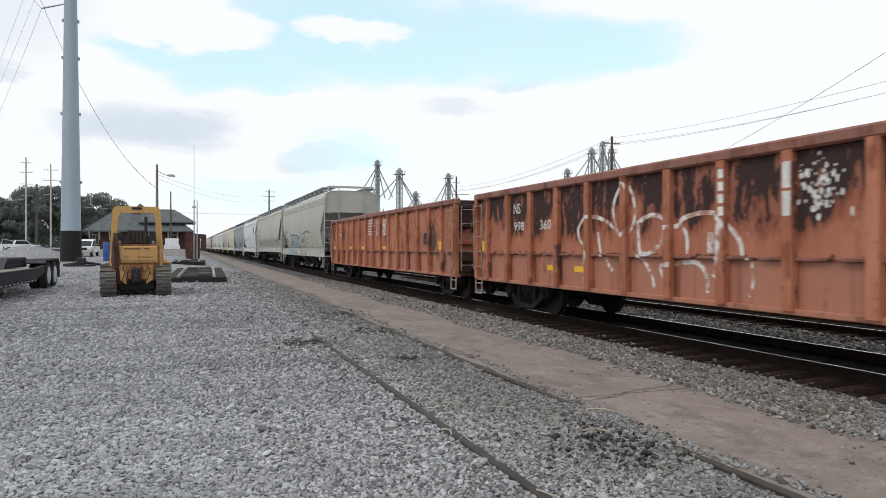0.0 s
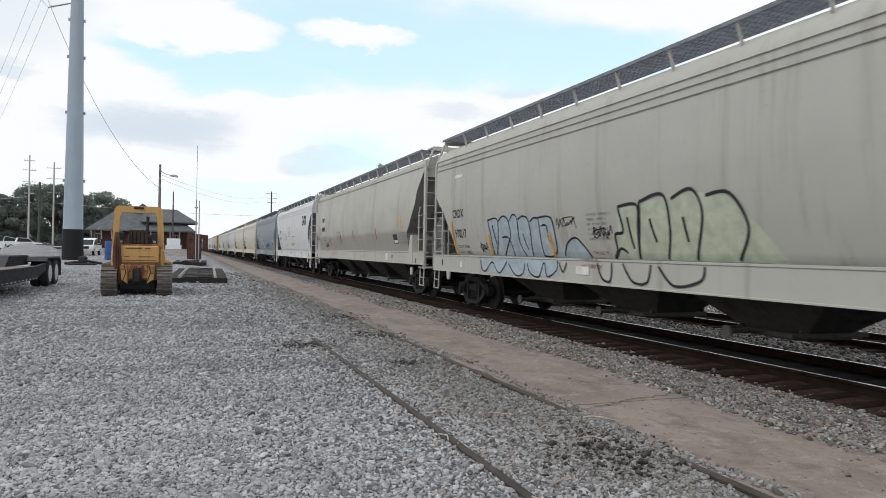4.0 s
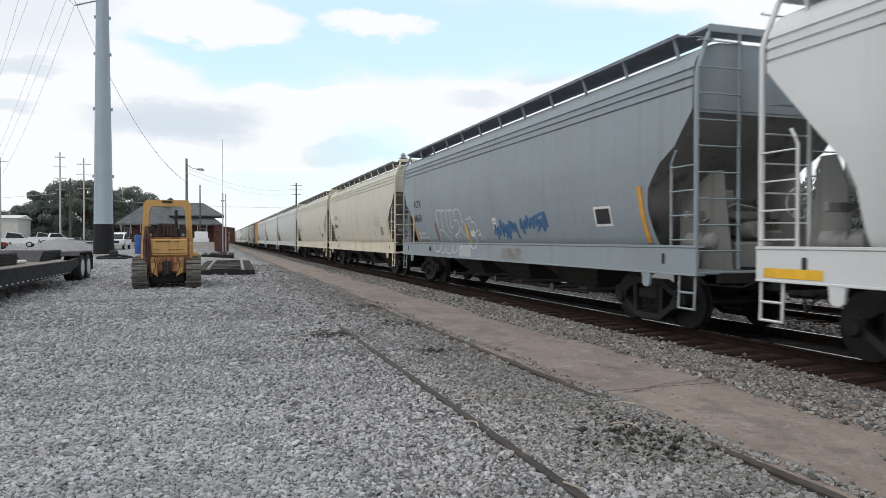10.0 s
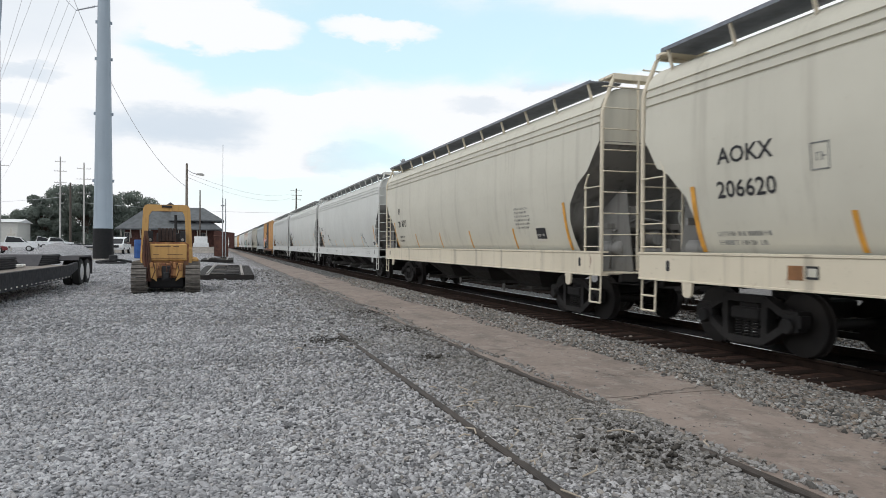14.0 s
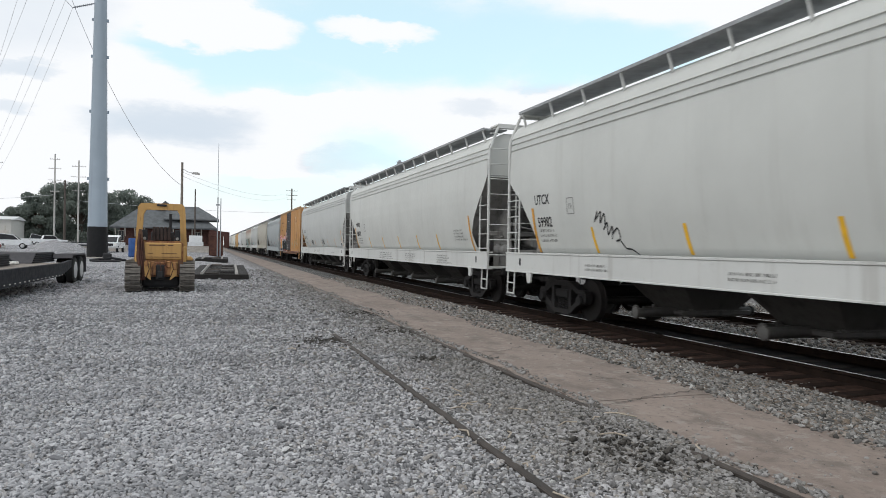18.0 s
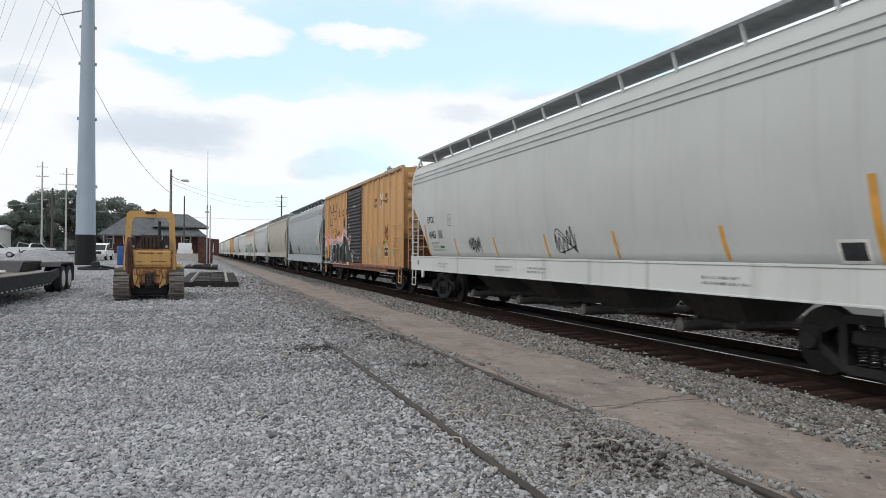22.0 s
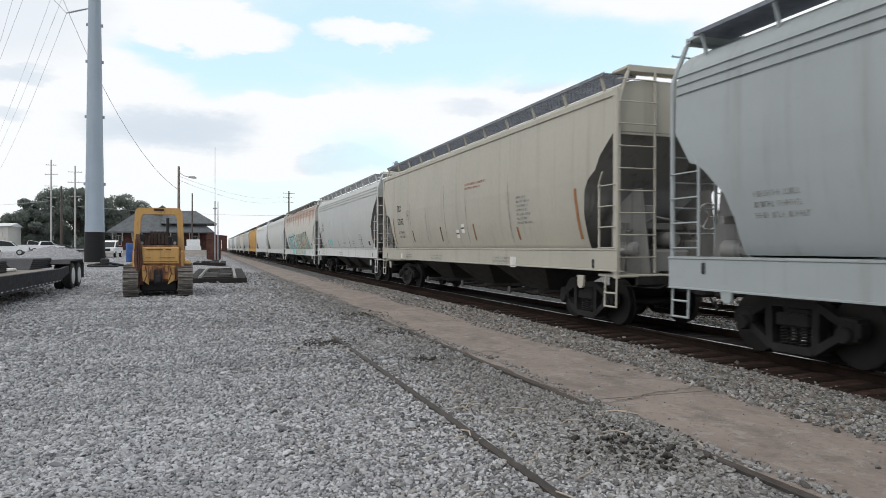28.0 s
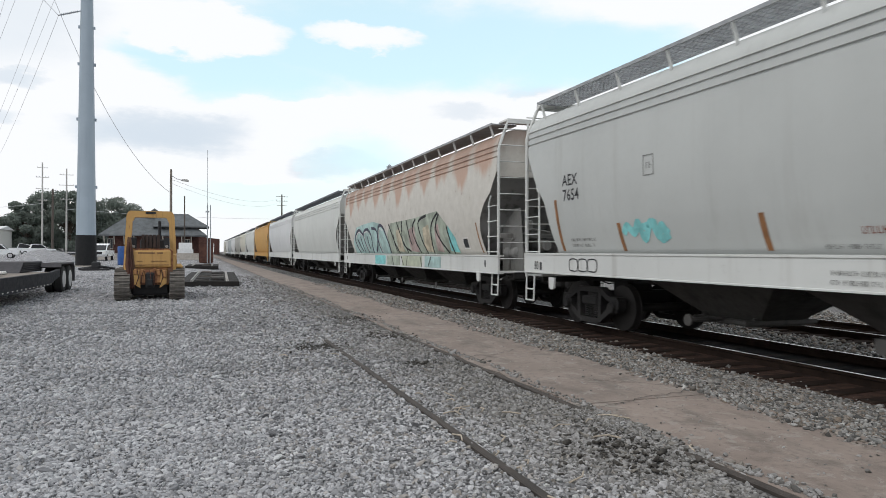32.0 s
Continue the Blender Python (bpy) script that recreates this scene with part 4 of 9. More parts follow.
def ladder_shape(side):
    """Corner post, the tall end ladder and the short side ladder of a hopper's corner (towards -y, side -1 or 1)."""
    s = Shape()
    x = side * 1.56
    xi = side * 0.72
    s.tube([(x, 0, 1.0), (x, 0, 4.24), (x - side * 0.03, 0, 4.36), (x - side * 0.24, 0.03, 4.90), (x - side * 0.30, 0.08, 5.03), (x - side * 0.30, 0.6, 5.03)], 0.040, 8)
    s.tube([(xi, 0.02, 1.1), (xi, 0.02, 4.98)], 0.027, 6)
    for i in range(9):
        z = 1.40 + i * 0.42
        s.tube([(x, 0, z), (x - side * 0.02, -0.05, z), (xi + side * 0.02, -0.05, z), (xi, 0.02, z)], 0.014, 5)
    s.tube([(x, 0.64, 1.45), (x, 0.64, 2.84), (x, 0.60, 2.94), (x, 0.52, 3.06)], 0.024, 6)
    for i in range(4):
        z = 1.58 + i * 0.40
        s.tube([(x, 0, z), (x + side * 0.05, 0.03, z), (x + side * 0.05, 0.61, z), (x, 0.64, z)], 0.014, 5)
    return s


def stirrup_shape(side):
    s = Shape()
    x = side * 1.56
    for y in (0.06, 0.46):
        s.tube([(x, y, 1.05), (x + side * 0.02, y, 0.45)], 0.020, 6)
    for z in (0.46, 0.72):
        s.tube([(x + side * 0.02, 0.06, z), (x + side * 0.02, 0.46, z)], 0.020, 6)
    return s


def coupler_shape():
    s = Shape()
    s.box(-0.12, 0.12, -0.45, 0.6, 0.72, 0.94, 0.03)
    s.box(-0.19, 0.17, -0.66, -0.38, 0.66, 0.99, 0.05)
    s.tube([(0.38, 0.1, 0.80), (0.34, -0.2, 0.66), (0.24, -0.45, 0.46), (0.10, -0.64, 0.58)], 0.022, 6)
    s.tube([(-1.35, 0.08, 0.86), (-0.7, 0.0, 0.80), (-0.25, -0.1, 0.98)], 0.018, 5)
    s.box(-1.15, 1.15, 0.0, 0.10, 0.86, 1.06, 0.02)
    return s


def bay_shape(w=2.6, top=0.44):
    """A discharge hopper: funnel, flanged gate and its operating shaft."""
    s = Shape()
    q = 0.32 + w * 0.08
    vs = [(x, y, 1.10) for y in (-w * top, w * top) for x in (-1.05, 1.05)] + [(x, y, 0.46) for y in (-q, q) for x in (-0.42, 0.42)]
    vs += [(x, y, 1.30) for y in (-w * top, w * top) for x in (-1.05, 1.05)]
    s.add(vs, [(4, 5, 7, 6), (0, 1, 5, 4), (3, 2, 6, 7), (2, 0, 4, 6), (1, 3, 7, 5), (8, 9, 1, 0), (11, 10, 2, 3), (10, 8, 0, 2), (9, 11, 3, 1), (10, 11, 9, 8)])
    for k in (-1, 1):
        s.box(-0.56, 0.56, k * q - 0.03, k * q + 0.03, 0.43, 0.53, 0.01)
    return s


def gate_shape():
    s = Shape()
    s.box(-0.55, 0.55, -0.60, 0.60, 0.38, 0.47, 0.02)
    for k in (-0.6, 0.6):
        s.box(-0.75, 0.75, k - 0.03, k + 0.03, 0.41, 0.49, 0.01)
    s.tube([(-1.25, 0.12, 0.46), (1.25, 0.12, 0.46)], 0.04, 8)
    for sx in (-1, 1):
        s.lathe([(0, 0.02), (0, 0.10), (sx * 0.03, 0.10), (sx * 0.03, 0.03)], (sx * 1.22, 0.12, 0.46), 0, 12)
    return s


def outlet_shape():
    s = Shape()
    s.tube([(-1.30, 0, 0.42), (1.30, 0, 0.42)], 0.085, 12)
    for sx in (-1, 1):
        s.lathe([(0, 0.03), (0, 0.105), (sx * 0.04, 0.105), (sx * 0.06, 0.05)], (sx * 1.30, 0, 0.42), 0, 14)
    return s


def trucks(root, L, turning):
    """Two trucks and four wheelsets. Returns the wheelsets."""
    out = []
    off = L / 2 - 2.05
    for sy in (-1, 1):
        tr = part("truck", shared("truck_bolster", bolster_shape, M["running"]), None, root)
        tr.location = (0, sy * off, 0)
        for sx in (-1, 1):
            f = part("side_frame", shared("side_frame", side_frame_shape, M["running"]), None, tr)
            f.location = (sx * 1.0, 0, 0)
            g = part("spring_nest", shared("spring_nest", spring_shape, M["running"]), None, tr)
            g.location = (sx * 1.0, 0, 0)
        for dy in (-0.89, 0.89):
            w = part("wheelset", shared("wheelset", wheelset_shape, M["wheel"]), None, root)
            w.location = (0, sy * off + dy, WHEEL_R)
            if turning:
                out.append(w)
    return out


# ---- painted marks on a car's near side ----
class Marks:
    """Paint on the near side (-x). y is along the car, z up; half(z) gives the side's half-width."""

    def __init__(self, root, half, ycuts=(), zcuts=(), surf=None):
        self.root, self.half, self.ycuts, self.zcuts = root, half, sorted(ycuts), sorted(zcuts)
        self.surf = surf or (lambda y, z: half(z))

    def x(self, z, lift, y=0.0):
        return -(self.surf(y, z) + lift)

    @staticmethod
    def clip(poly, axis, lo, hi):
        for sign, lim in ((1, lo), (-1, -hi)):
            res = []
            for i, p in enumerate(poly):
                q = poly[i - 1]
                a, b = sign * q[axis] - lim, sign * p[axis] - lim
                if (a < 0) != (b < 0):
                    t = a / (a - b)
                    res.append((q[0] + (p[0] - q[0]) * t, q[1] + (p[1] - q[1]) * t))
                if b >= 0:
                    res.append(p)
            poly = res
            if len(poly) < 3:
                return []
        return poly

    def drape(self, poly):
        """Cut a polygon where the side steps in or out."""
        out = [poly]
        for axis, cuts in ((0, self.ycuts), (1, self.zcuts)):
            nxt = []
            for q in out:
                lo, hi = min(p[axis] for p in q), max(p[axis] for p in q)
                edges = [lo - 1] + [c for c in cuts if lo < c < hi] + [hi + 1]
                if len(edges) == 2:
                    nxt.append(q)
                    continue
                for a, b in zip(edges, edges[1:]):
                    r = self.clip(q, axis, a, b)
                    if r:
                        nxt.append(r)
            out = nxt
        return out

    def lay(self, name, flat, material, lift, label=""):
        """flat: list of polygons of (y, z)."""
        s, seen = Shape(), {}
        for whole in flat:
            for poly in self.drape([tuple(p) for p in whole]):
                cy, cz = sum(p[0] for p in poly) / len(poly), sum(p[1] for p in poly) / len(poly)
                ids = []
                for y, z in poly:
                    v = (round(self.x(z + (cz - z) * 1e-3, lift, y + (cy - y) * 1e-3), 4), round(y, 4), round(z, 4))
                    if v not in seen:
                        seen[v] = len(s.v)
                        s.v.append(v)
                    if seen[v] not in ids:
                        ids.append(seen[v])
                if len(ids) > 2:
                    s.f.append(tuple(ids))
                    s.m.append(0)
        ob = part(name, s, material, self.root, label, smooth=False)
        if name in ("small_print", "paint_flecks", "rust_streaks"):
            tagged(ob, kind="stuff")
        return ob

    def bar(self, y0, y1, z0, z1, material, lift=0.006, lean=0.0, name="stripe", label=""):
        n = max(1, int((z1 - z0) / 0.3))
        polys = []
        for i in range(n):
            a, b = z0 + (z1 - z0) * i / n, z0 + (z1 - z0) * (i + 1) / n
            la, lb = lean * i / n, lean * (i + 1) / n
            polys.append([(y0 + la, a), (y1 + la, a), (y1 + lb, b), (y0 + lb, b)])
        return self.lay(name, polys, material, lift, label)

    def text(self, words, y, z, size, material, lift=0.006, wide=1.0, slant=0.0, name="lettering", thick=0.0):
        cu = bpy.data.curves.new("words", "FONT")
        cu.body, cu.size, cu.resolution_u, cu.shear, cu.offset = words, size * 1.38, 2, slant, thick
        tmp = bpy.data.objects.new("words", cu)
        scene.collection.objects.link(tmp)
        me = bpy.data.meshes.new_from_object(tmp.evaluated_get(bpy.context.evaluated_depsgraph_get()))
        bpy.data.objects.remove(tmp)
        bpy.data.curves.remove(cu)
        for v in me.vertices:
            yy, zz = y - v.co.x * wide, z + v.co.y
            v.co = (self.x(zz, lift, yy), yy, zz)
        me.materials.clear()
        me.materials.append(material)
        me.name = name
        return part(name, me, None, self.root)

    def lines(self, y, z, width, rows, h, material, seed, lift=0.005, name="small_print"):
        """Rows of unreadable small print."""
        rng = random.Random(seed)
        polys = []
        for r in range(rows):
            zz = z - r * h * 1.9
            c, end = y, y - width * rng.uniform(0.6, 1.0)
            word = rng.randint(3, 8)
            while c > end:
                w = rng.uniform(0.35, 0.72) * h
                if rng.random() < 0.75:
                    polys.append([(c, zz), (c - w * 0.38, zz), (c - w * 0.38, zz + h), (c, zz + h)])
                    k = rng.choice((0.0, 0.42, 0.82))
                    polys.append([(c - w * 0.38, zz + h * k), (c - w, zz + h * k), (c - w, zz + h * (k + 0.18)), (c - w * 0.38, zz + h * (k + 0.18))])
                else:
                    polys.append([(c, zz), (c - w, zz), (c - w, zz + h), (c, zz + h)])
                c -= w + h * 0.24
                word -= 1
                if word == 0:
                    c -= h * 0.6
                    word = rng.randint(3, 8)
        return self.lay(name, polys, material, lift)

    def stroke(self, pts, w, material, lift=0.008, name="sprayed_line", closed=False, make=True):
        """A brushed line through control points, smoothed."""
        P = [Vector(p) for p in pts]
        Q = []
        n = len(P)
        for i in range(n if closed else n - 1):
            p0, p1 = P[(i - 1) % n] if closed or i else P[0], P[i]
            p2, p3 = P[(i + 1) % n], P[(i + 2) % n] if closed or i + 2 < n else P[-1]
            for k in range(7):
                t = k / 7
                Q.append(0.5 * ((2 * p1) + (p2 - p0) * t + (2 * p0 - 5 * p1 + 4 * p2 - p3) * t * t + (3 * p1 - p0 - 3 * p2 + p3) * t ** 3))
        Q.append(P[0] if closed else P[-1])
        polys, last = [], None
        for i, q in enumerate(Q):
            d = (Q[min(i + 1, len(Q) - 1)] - Q[max(i - 1, 0)])
            d = d.normalized() if d.length > 1e-6 else Vector((1, 0))
            nrm = Vector((-d.y, d.x)) * w / 2
            cur = (q + nrm, q - nrm)
            if last:
                polys.append([tuple(last[0]), tuple(cur[0]), tuple(cur[1]), tuple(last[1])])
            last = cur
        if not make:
            return polys
        return self.lay(name, polys, material, lift)

    def strokes(self, E, rows, w, material, lift=0.008, name="graffiti_line"):
        """Brushed lines, each given by its distances from the trailing end and its heights."""
        for row in rows:
            self.stroke([(E - a, z) for a, z in row], w, material, lift, name)

    def scrawl(self, y, z, width, h, material, seed, w=0.03, n=9):
        """A quick zigzag tag."""
        rng = random.Random(seed)
        pts = []
        for i in range(n):
            pts.append((y - width * (i + rng.uniform(-0.4, 0.4)) / n, z + h * (rng.uniform(0.55, 1.0) if i % 2 else rng.uniform(0.0, 0.4))))
        p2 = [(y - width * rng.random(), z + h * rng.random()) for _ in range(5)]
        polys = self.stroke(pts, w, material, make=False) + self.stroke(p2, w * 0.8, material, make=False)
        self.lay("graffiti_tag", polys, material, 0.008)


def body_shell(L, style):
    prof, lead, trail, low0, low1 = STYLES[style]
    s = Shape()
    for sx in (-1, 1):
        grid = []
        zs = sorted({z for z, _ in prof} | {z for z, _ in lead + trail if prof[0][0] < z < 4.0})
        for z in zs:
            w = interp(prof, z)
            ys = [-L / 2 + interp(lead, z), -L / 4, 0, L / 4, L / 2 - interp(trail, z)]
            grid.append([(sx * w, y, z) for y in ys])
        vs = [p for r in grid for p in r]
        fs = []
        for j in range(len(zs) - 1):
            for i in range(4):
                a = j * 5 + i
                q = (a, a + 1, a + 6, a + 5)
                fs.append(q if sx > 0 else q[::-1])
        s.add(vs, fs)
    zt, wt = prof[-1]
    e = L / 2 - 0.16
    s.box(-wt, wt, -e, e, zt - 0.02, zt + 0.004)
    # end walls above the slope sheets
    for sy in (-1, 1):
        e = L / 2 - 0.16
        low = (low0 if sy < 0 else low1) - 0.05
        pts = [(w, z) for z, w in prof if z > low] + [(-w, z) for z, w in reversed(prof) if z > low]
        pts = [(1.5, low)] + pts + [(-1.5, low)]
        s.prism([(a * 0.985, b - 0.004) for a, b in pts], 1, sy * (e - 0.03), sy * e)
    return s


def slope_shape(L, sy, top, prof, cut):
    """The sloping end sheet: it follows the side sheet's cut, then runs on inwards below it."""
    s = Shape()
    n = 12
    vs, fs = [], []
    deep = max(v for z, v in cut)
    zd = max(z for z, v in cut if v == deep)
    for i in range(n + 1):
        z = top + (1.30 - top) * i / n
        inset = interp(cut, z) if z > zd else deep + 0.8 * (zd - z)
        y = sy * (L / 2 - inset - 0.012)
        w = interp(prof, max(z, prof[0][0])) - 0.008
        vs += [(-w, y, z), (w, y, z), (w, y - sy * 0.05, z), (-w, y - sy * 0.05, z)]
    for i in range(n):
        for k in range(4):
            q = (4 * i + k, 4 * i + (k + 1) % 4, 4 * i + 4 + (k + 1) % 4, 4 * i + 4 + k)
            fs.append(q[::-1] if sy > 0 else q)
    fs += [(3, 2, 1, 0), tuple(4 * n + k for k in range(4))]
    return s.add(vs, fs)


def brake_shape():
    s = Shape().box(-0.45, 0.45, -0.3, 0.3, 1.05, 1.55, 0.05).lathe([(-0.25, 0.13), (-0.2, 0.16), (0.35, 0.16), (0.4, 0.1)], (0.1, 0, 1.75), 1, 14)
    s.lathe([(-0.35, 0.1), (-0.3, 0.17), (0.4, 0.17), (0.45, 0.1)], (-0.75, 0, 1.55), 1, 12)
    s.box(0.5, 0.95, -0.1, 0.12, 1.3, 1.75, 0.04).box(-1.2, 1.2, -0.04, 0.04, 1.95, 2.08, 0.01).box(-0.5, -0.25, -0.1, 0.1, 1.95, 2.45, 0.03)
    s.tube([(-0.9, 0, 1.1), (-0.9, -0.1, 1.9), (-0.3, -0.15, 2.2), (0.4, -0.1, 2.1), (0.75, 0, 1.7)], 0.03, 6)
    s.tube([(0.2, 0, 1.2), (0.5, -0.2, 1.25), (1.2, -0.1, 1.2)], 0.025, 6)
    return s


def sill_shape(L, side, lift=0.0):
    """Channel-shaped side sill, one pulled section."""
    o, i = side * 1.60, side * 1.43
    pts = [(i, 1.0), (side * 1.612, 1.0), (side * 1.612, 1.025), (o, 1.03), (o, 1.44), (side * 1.615, 1.455), (side * 1.615, 1.485), (i, 1.49), (i, 1.455), (side * 1.55, 1.45), (side * 1.55, 1.03), (i, 1.02)]
    return Shape().prism([(a, b + lift * (1 if b < 1.2 else 0.6)) for a, b in pts], 1, -L / 2, L / 2)


def pad_shape(side):
    s = Shape()
    x0, x1 = sorted((side * 1.604, side * 1.56))
    return s.prism([(-0.13, 1.02), (0.13, 1.02), (0.10, 0.80), (0.05, 0.76), (-0.05, 0.76), (-0.10, 0.80)], 0, x0, x1)


BOARD_Z = 4.99


def board_shape(L, side, mesh):
    """The roof walkway, an open grating or a plate."""
    s = Shape()
    x0, x1 = sorted((side * 1.54, side * 0.82))
    a = L / 2 - 0.55
    if mesh:
        for i in range(9):
            x = x0 + (x1 - x0) * i / 8
            s.box(x - 0.006, x + 0.006, -a, a, BOARD_Z - 0.04, BOARD_Z)
        n = int(2 * a / 0.16)
        for i in range(n + 1):
            y = -a + 2 * a * i / n
            s.box(x0, x1, y - 0.008, y + 0.008, BOARD_Z - 0.025, BOARD_Z)
    else:
        s.box(x0, x1, -a, a, BOARD_Z - 0.04, BOARD_Z, 0.006)
    s.box(side * 1.54 - 0.015, side * 1.54 + 0.015, -a, a, BOARD_Z - 0.05, BOARD_Z + 0.012)
    return s


def bracket_shape(side):
    """One slim bracket that carries the walkway off the roof's edge."""
    s = Shape()
    s.prism([(side * 1.40, 4.66), (side * 1.44, 4.60), (side * 1.553, BOARD_Z - 0.005), (side * 1.50, BOARD_Z - 0.005)], 1, -0.014, 0.014)
    return s


def hatch_shape(L):
    s = Shape()
    s.box(-0.42, 0.42, -L / 2 + 1.1, L / 2 - 1.1, 4.79, 4.88, 0.03)
    n = 5
    for i in range(n):
        y = -L / 2 + 1.1 + (L - 2.2) * (i + 0.5) / n
        s.box(-0.5, 0.5, y - 0.05, y + 0.05, 4.86, 4.92, 0.01)
    return s


def hopper(L, y0, body, sill, style="groove", bays=3, grating=False, label="", near=True, board="grate", outlets=False, lift=0.0):
    root = thing("covered_hopper", pose(TRACK_X, y0, 0), label, "railcar", "cars of the freight train")
    part("body", body_shell(L, style), M[body], root)
    for sy in (-1, 1):
        part("slope_sheet", slope_shape(L, sy, STYLES[style][3 if sy < 0 else 4], STYLES[style][0], STYLES[style][1 if sy < 0 else 2]), M["slope_dark"], root, "dark slope sheet with dirt streaks")
        e = sy * (L / 2 - 0.32)
        s = Shape().box(-1.30, 1.30, e - 0.26, e + 0.26, 5.0, 5.035, 0.006)
        s.box(-1.31, 1.31, e + sy * 0.25 - 0.015, e + sy * 0.25 + 0.015, 4.93, 5.055, 0.006)
        part("end_walkway", s, M[sill], root)
        if near:
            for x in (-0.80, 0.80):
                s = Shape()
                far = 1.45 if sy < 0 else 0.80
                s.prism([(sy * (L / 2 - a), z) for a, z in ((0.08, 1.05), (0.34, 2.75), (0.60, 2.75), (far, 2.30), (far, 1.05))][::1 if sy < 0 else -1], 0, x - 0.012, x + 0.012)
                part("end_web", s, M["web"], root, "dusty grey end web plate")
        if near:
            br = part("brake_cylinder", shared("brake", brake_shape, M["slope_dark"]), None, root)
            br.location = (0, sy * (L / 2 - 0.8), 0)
    part("roof_hatch", hatch_shape(L), M[body], root)
    for side in (-1, 1):
        sl = part("side_sill", sill_shape(L, side, lift), M[sill], root)
        for sy in (-1, 1):
            pd = part("jacking_pad", shared("pad_%s_%d" % (sill, side), lambda sd=side: pad_shape(sd), M[sill]), None, sl)
            pd.location = (0, sy * (L / 2 - 1.35), 0)
            if near:
                slot = part("slot", shared("slot_%d" % side, lambda sd=side: Shape().prism([(-0.03, 1.17), (0.03, 1.17), (0.045, 1.2), (0.045, 1.32), (0.03, 1.35), (-0.03, 1.35), (-0.045, 1.32), (-0.045, 1.2)], 0, sd * 1.598, sd * 1.605), M["ink"]), None, sl)
                slot.location = (0, sy * (L / 2 - 0.85), 0)
        if near or side < 0:
            bd = part("running_board", board_shape(L, side, grating), M[board], root, "galvanised roof walkway grating")
            nb = max(9, int(L / 1.55))
            for i in range(nb + 1 if near else 0):
                br = part("bracket", shared("bracket_%s_%d" % (sill, side), lambda sd=side: bracket_shape(sd), M[sill]), None, bd)
                br.location = (0, -L / 2 + 0.7 + (L - 1.4) * i / nb, 0)
        for sy in (-1, 1):
            key = "ladder_%s_%d" % (sill, side)
            lad = part("ladder", shared(key, lambda sd=side: ladder_shape(sd), M[sill]), None, root)
            lad.matrix_local = pose(0, sy * (L / 2 - 0.05), 0) @ (Matrix.Identity(4) if sy < 0 else Matrix.Diagonal((1, -1, 1, 1)))
            key = "stirrup_%s_%d" % (sill, side)
            st = part("step", shared(key, lambda sd=side: stirrup_shape(sd), M[sill]), None, root)
            st.matrix_local = pose(0, sy * L / 2, 0) @ (Matrix.Identity(4) if sy < 0 else Matrix.Diagonal((1, -1, 1, 1)))
    if near:
        s = Shape()
        ring = [(0.55 + 0.26 * math.cos(k * math.pi / 8), 0, 2.2 + 0.26 * math.sin(k * math.pi / 8)) for k in range(17)]
        s.tube(ring, 0.018, 5, cap=False)
        for k in range(3):
            a = k * 2.094
            s.tube([(0.55, 0, 2.2), (0.55 + 0.26 * math.cos(a), 0, 2.2 + 0.26 * math.sin(a))], 0.012, 4)
        bw = part("brake_wheel", s, M["slope"], root)
        bw.location = (0, -L / 2 + 0.1, 0)
    for sy in (-1, 1):
        e = part("end_platform", Shape().box(-1.55, 1.55, min(sy * L / 2, sy * (L / 2 - 0.75)), max(sy * L / 2, sy * (L / 2 - 0.75)), 1.02, 1.07, 0.01), M[sill], root)
        c = part("coupler", shared("coupler", coupler_shape, M["running"]), None, root)
        c.matrix_local = pose(0, sy * (L / 2), 0, 0, 0, 0 if sy < 0 else 180)
        if style in ("smooth", "round"):
            for side in (-1, 1):
                x0, x1 = sorted((side * 1.50, side * 1.585))
                y0, y1 = sorted((sy * (L / 2 - 0.02), sy * (L / 2 - 0.17)))
                top = 4.98 if style == "round" and sy > 0 else 4.60
                part("corner_post", Shape().box(x0, x1, y0, y1, 1.0, top, 0.01), M[sill], root)
                if style == "round":
                    ym = sy * (L / 2 - 1.20)
                    ye = sy * (L / 2 - 1.62)
                    part("bolster_box", Shape().prism([(ym, 1.12), (ye, 1.12), (ye, 1.60), (ym + (ye - ym) * 0.6, 2.14), (ym, 2.14)], 0, min(side * 1.40, side * 1.625), max(side * 1.40, side * 1.625)), M[sill], root)
    span = L - 7.6
    for i in range(bays):
        y = -span / 2 + span * (i + 0.5) / bays
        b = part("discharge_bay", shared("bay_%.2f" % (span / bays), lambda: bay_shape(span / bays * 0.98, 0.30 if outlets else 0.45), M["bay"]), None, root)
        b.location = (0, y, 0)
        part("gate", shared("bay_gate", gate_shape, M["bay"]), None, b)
        if outlets:
            part("outlet_pipe", shared("outlet", outlet_shape, M["pipe"]), None, b, "grey pneumatic outlet pipe")
    part("centre_sill", Shape().box(-0.3, 0.3, -L / 2 + 0.3, L / 2 - 0.3, 0.92, 1.12, 0.02), M["running"], root)
    wheels = trucks(root, L, near)
    prof = STYLES[style][0]
    top = 1.455 + 0.6 * lift
    mk = Marks(root, lambda z: 1.602 if z < top else 1.617 if z < top + 0.035 else interp(prof, z), zcuts=[top, top + 0.035] + [z for z, w in prof if 1.5 < z < 4.0])
    return root, mk, wheels


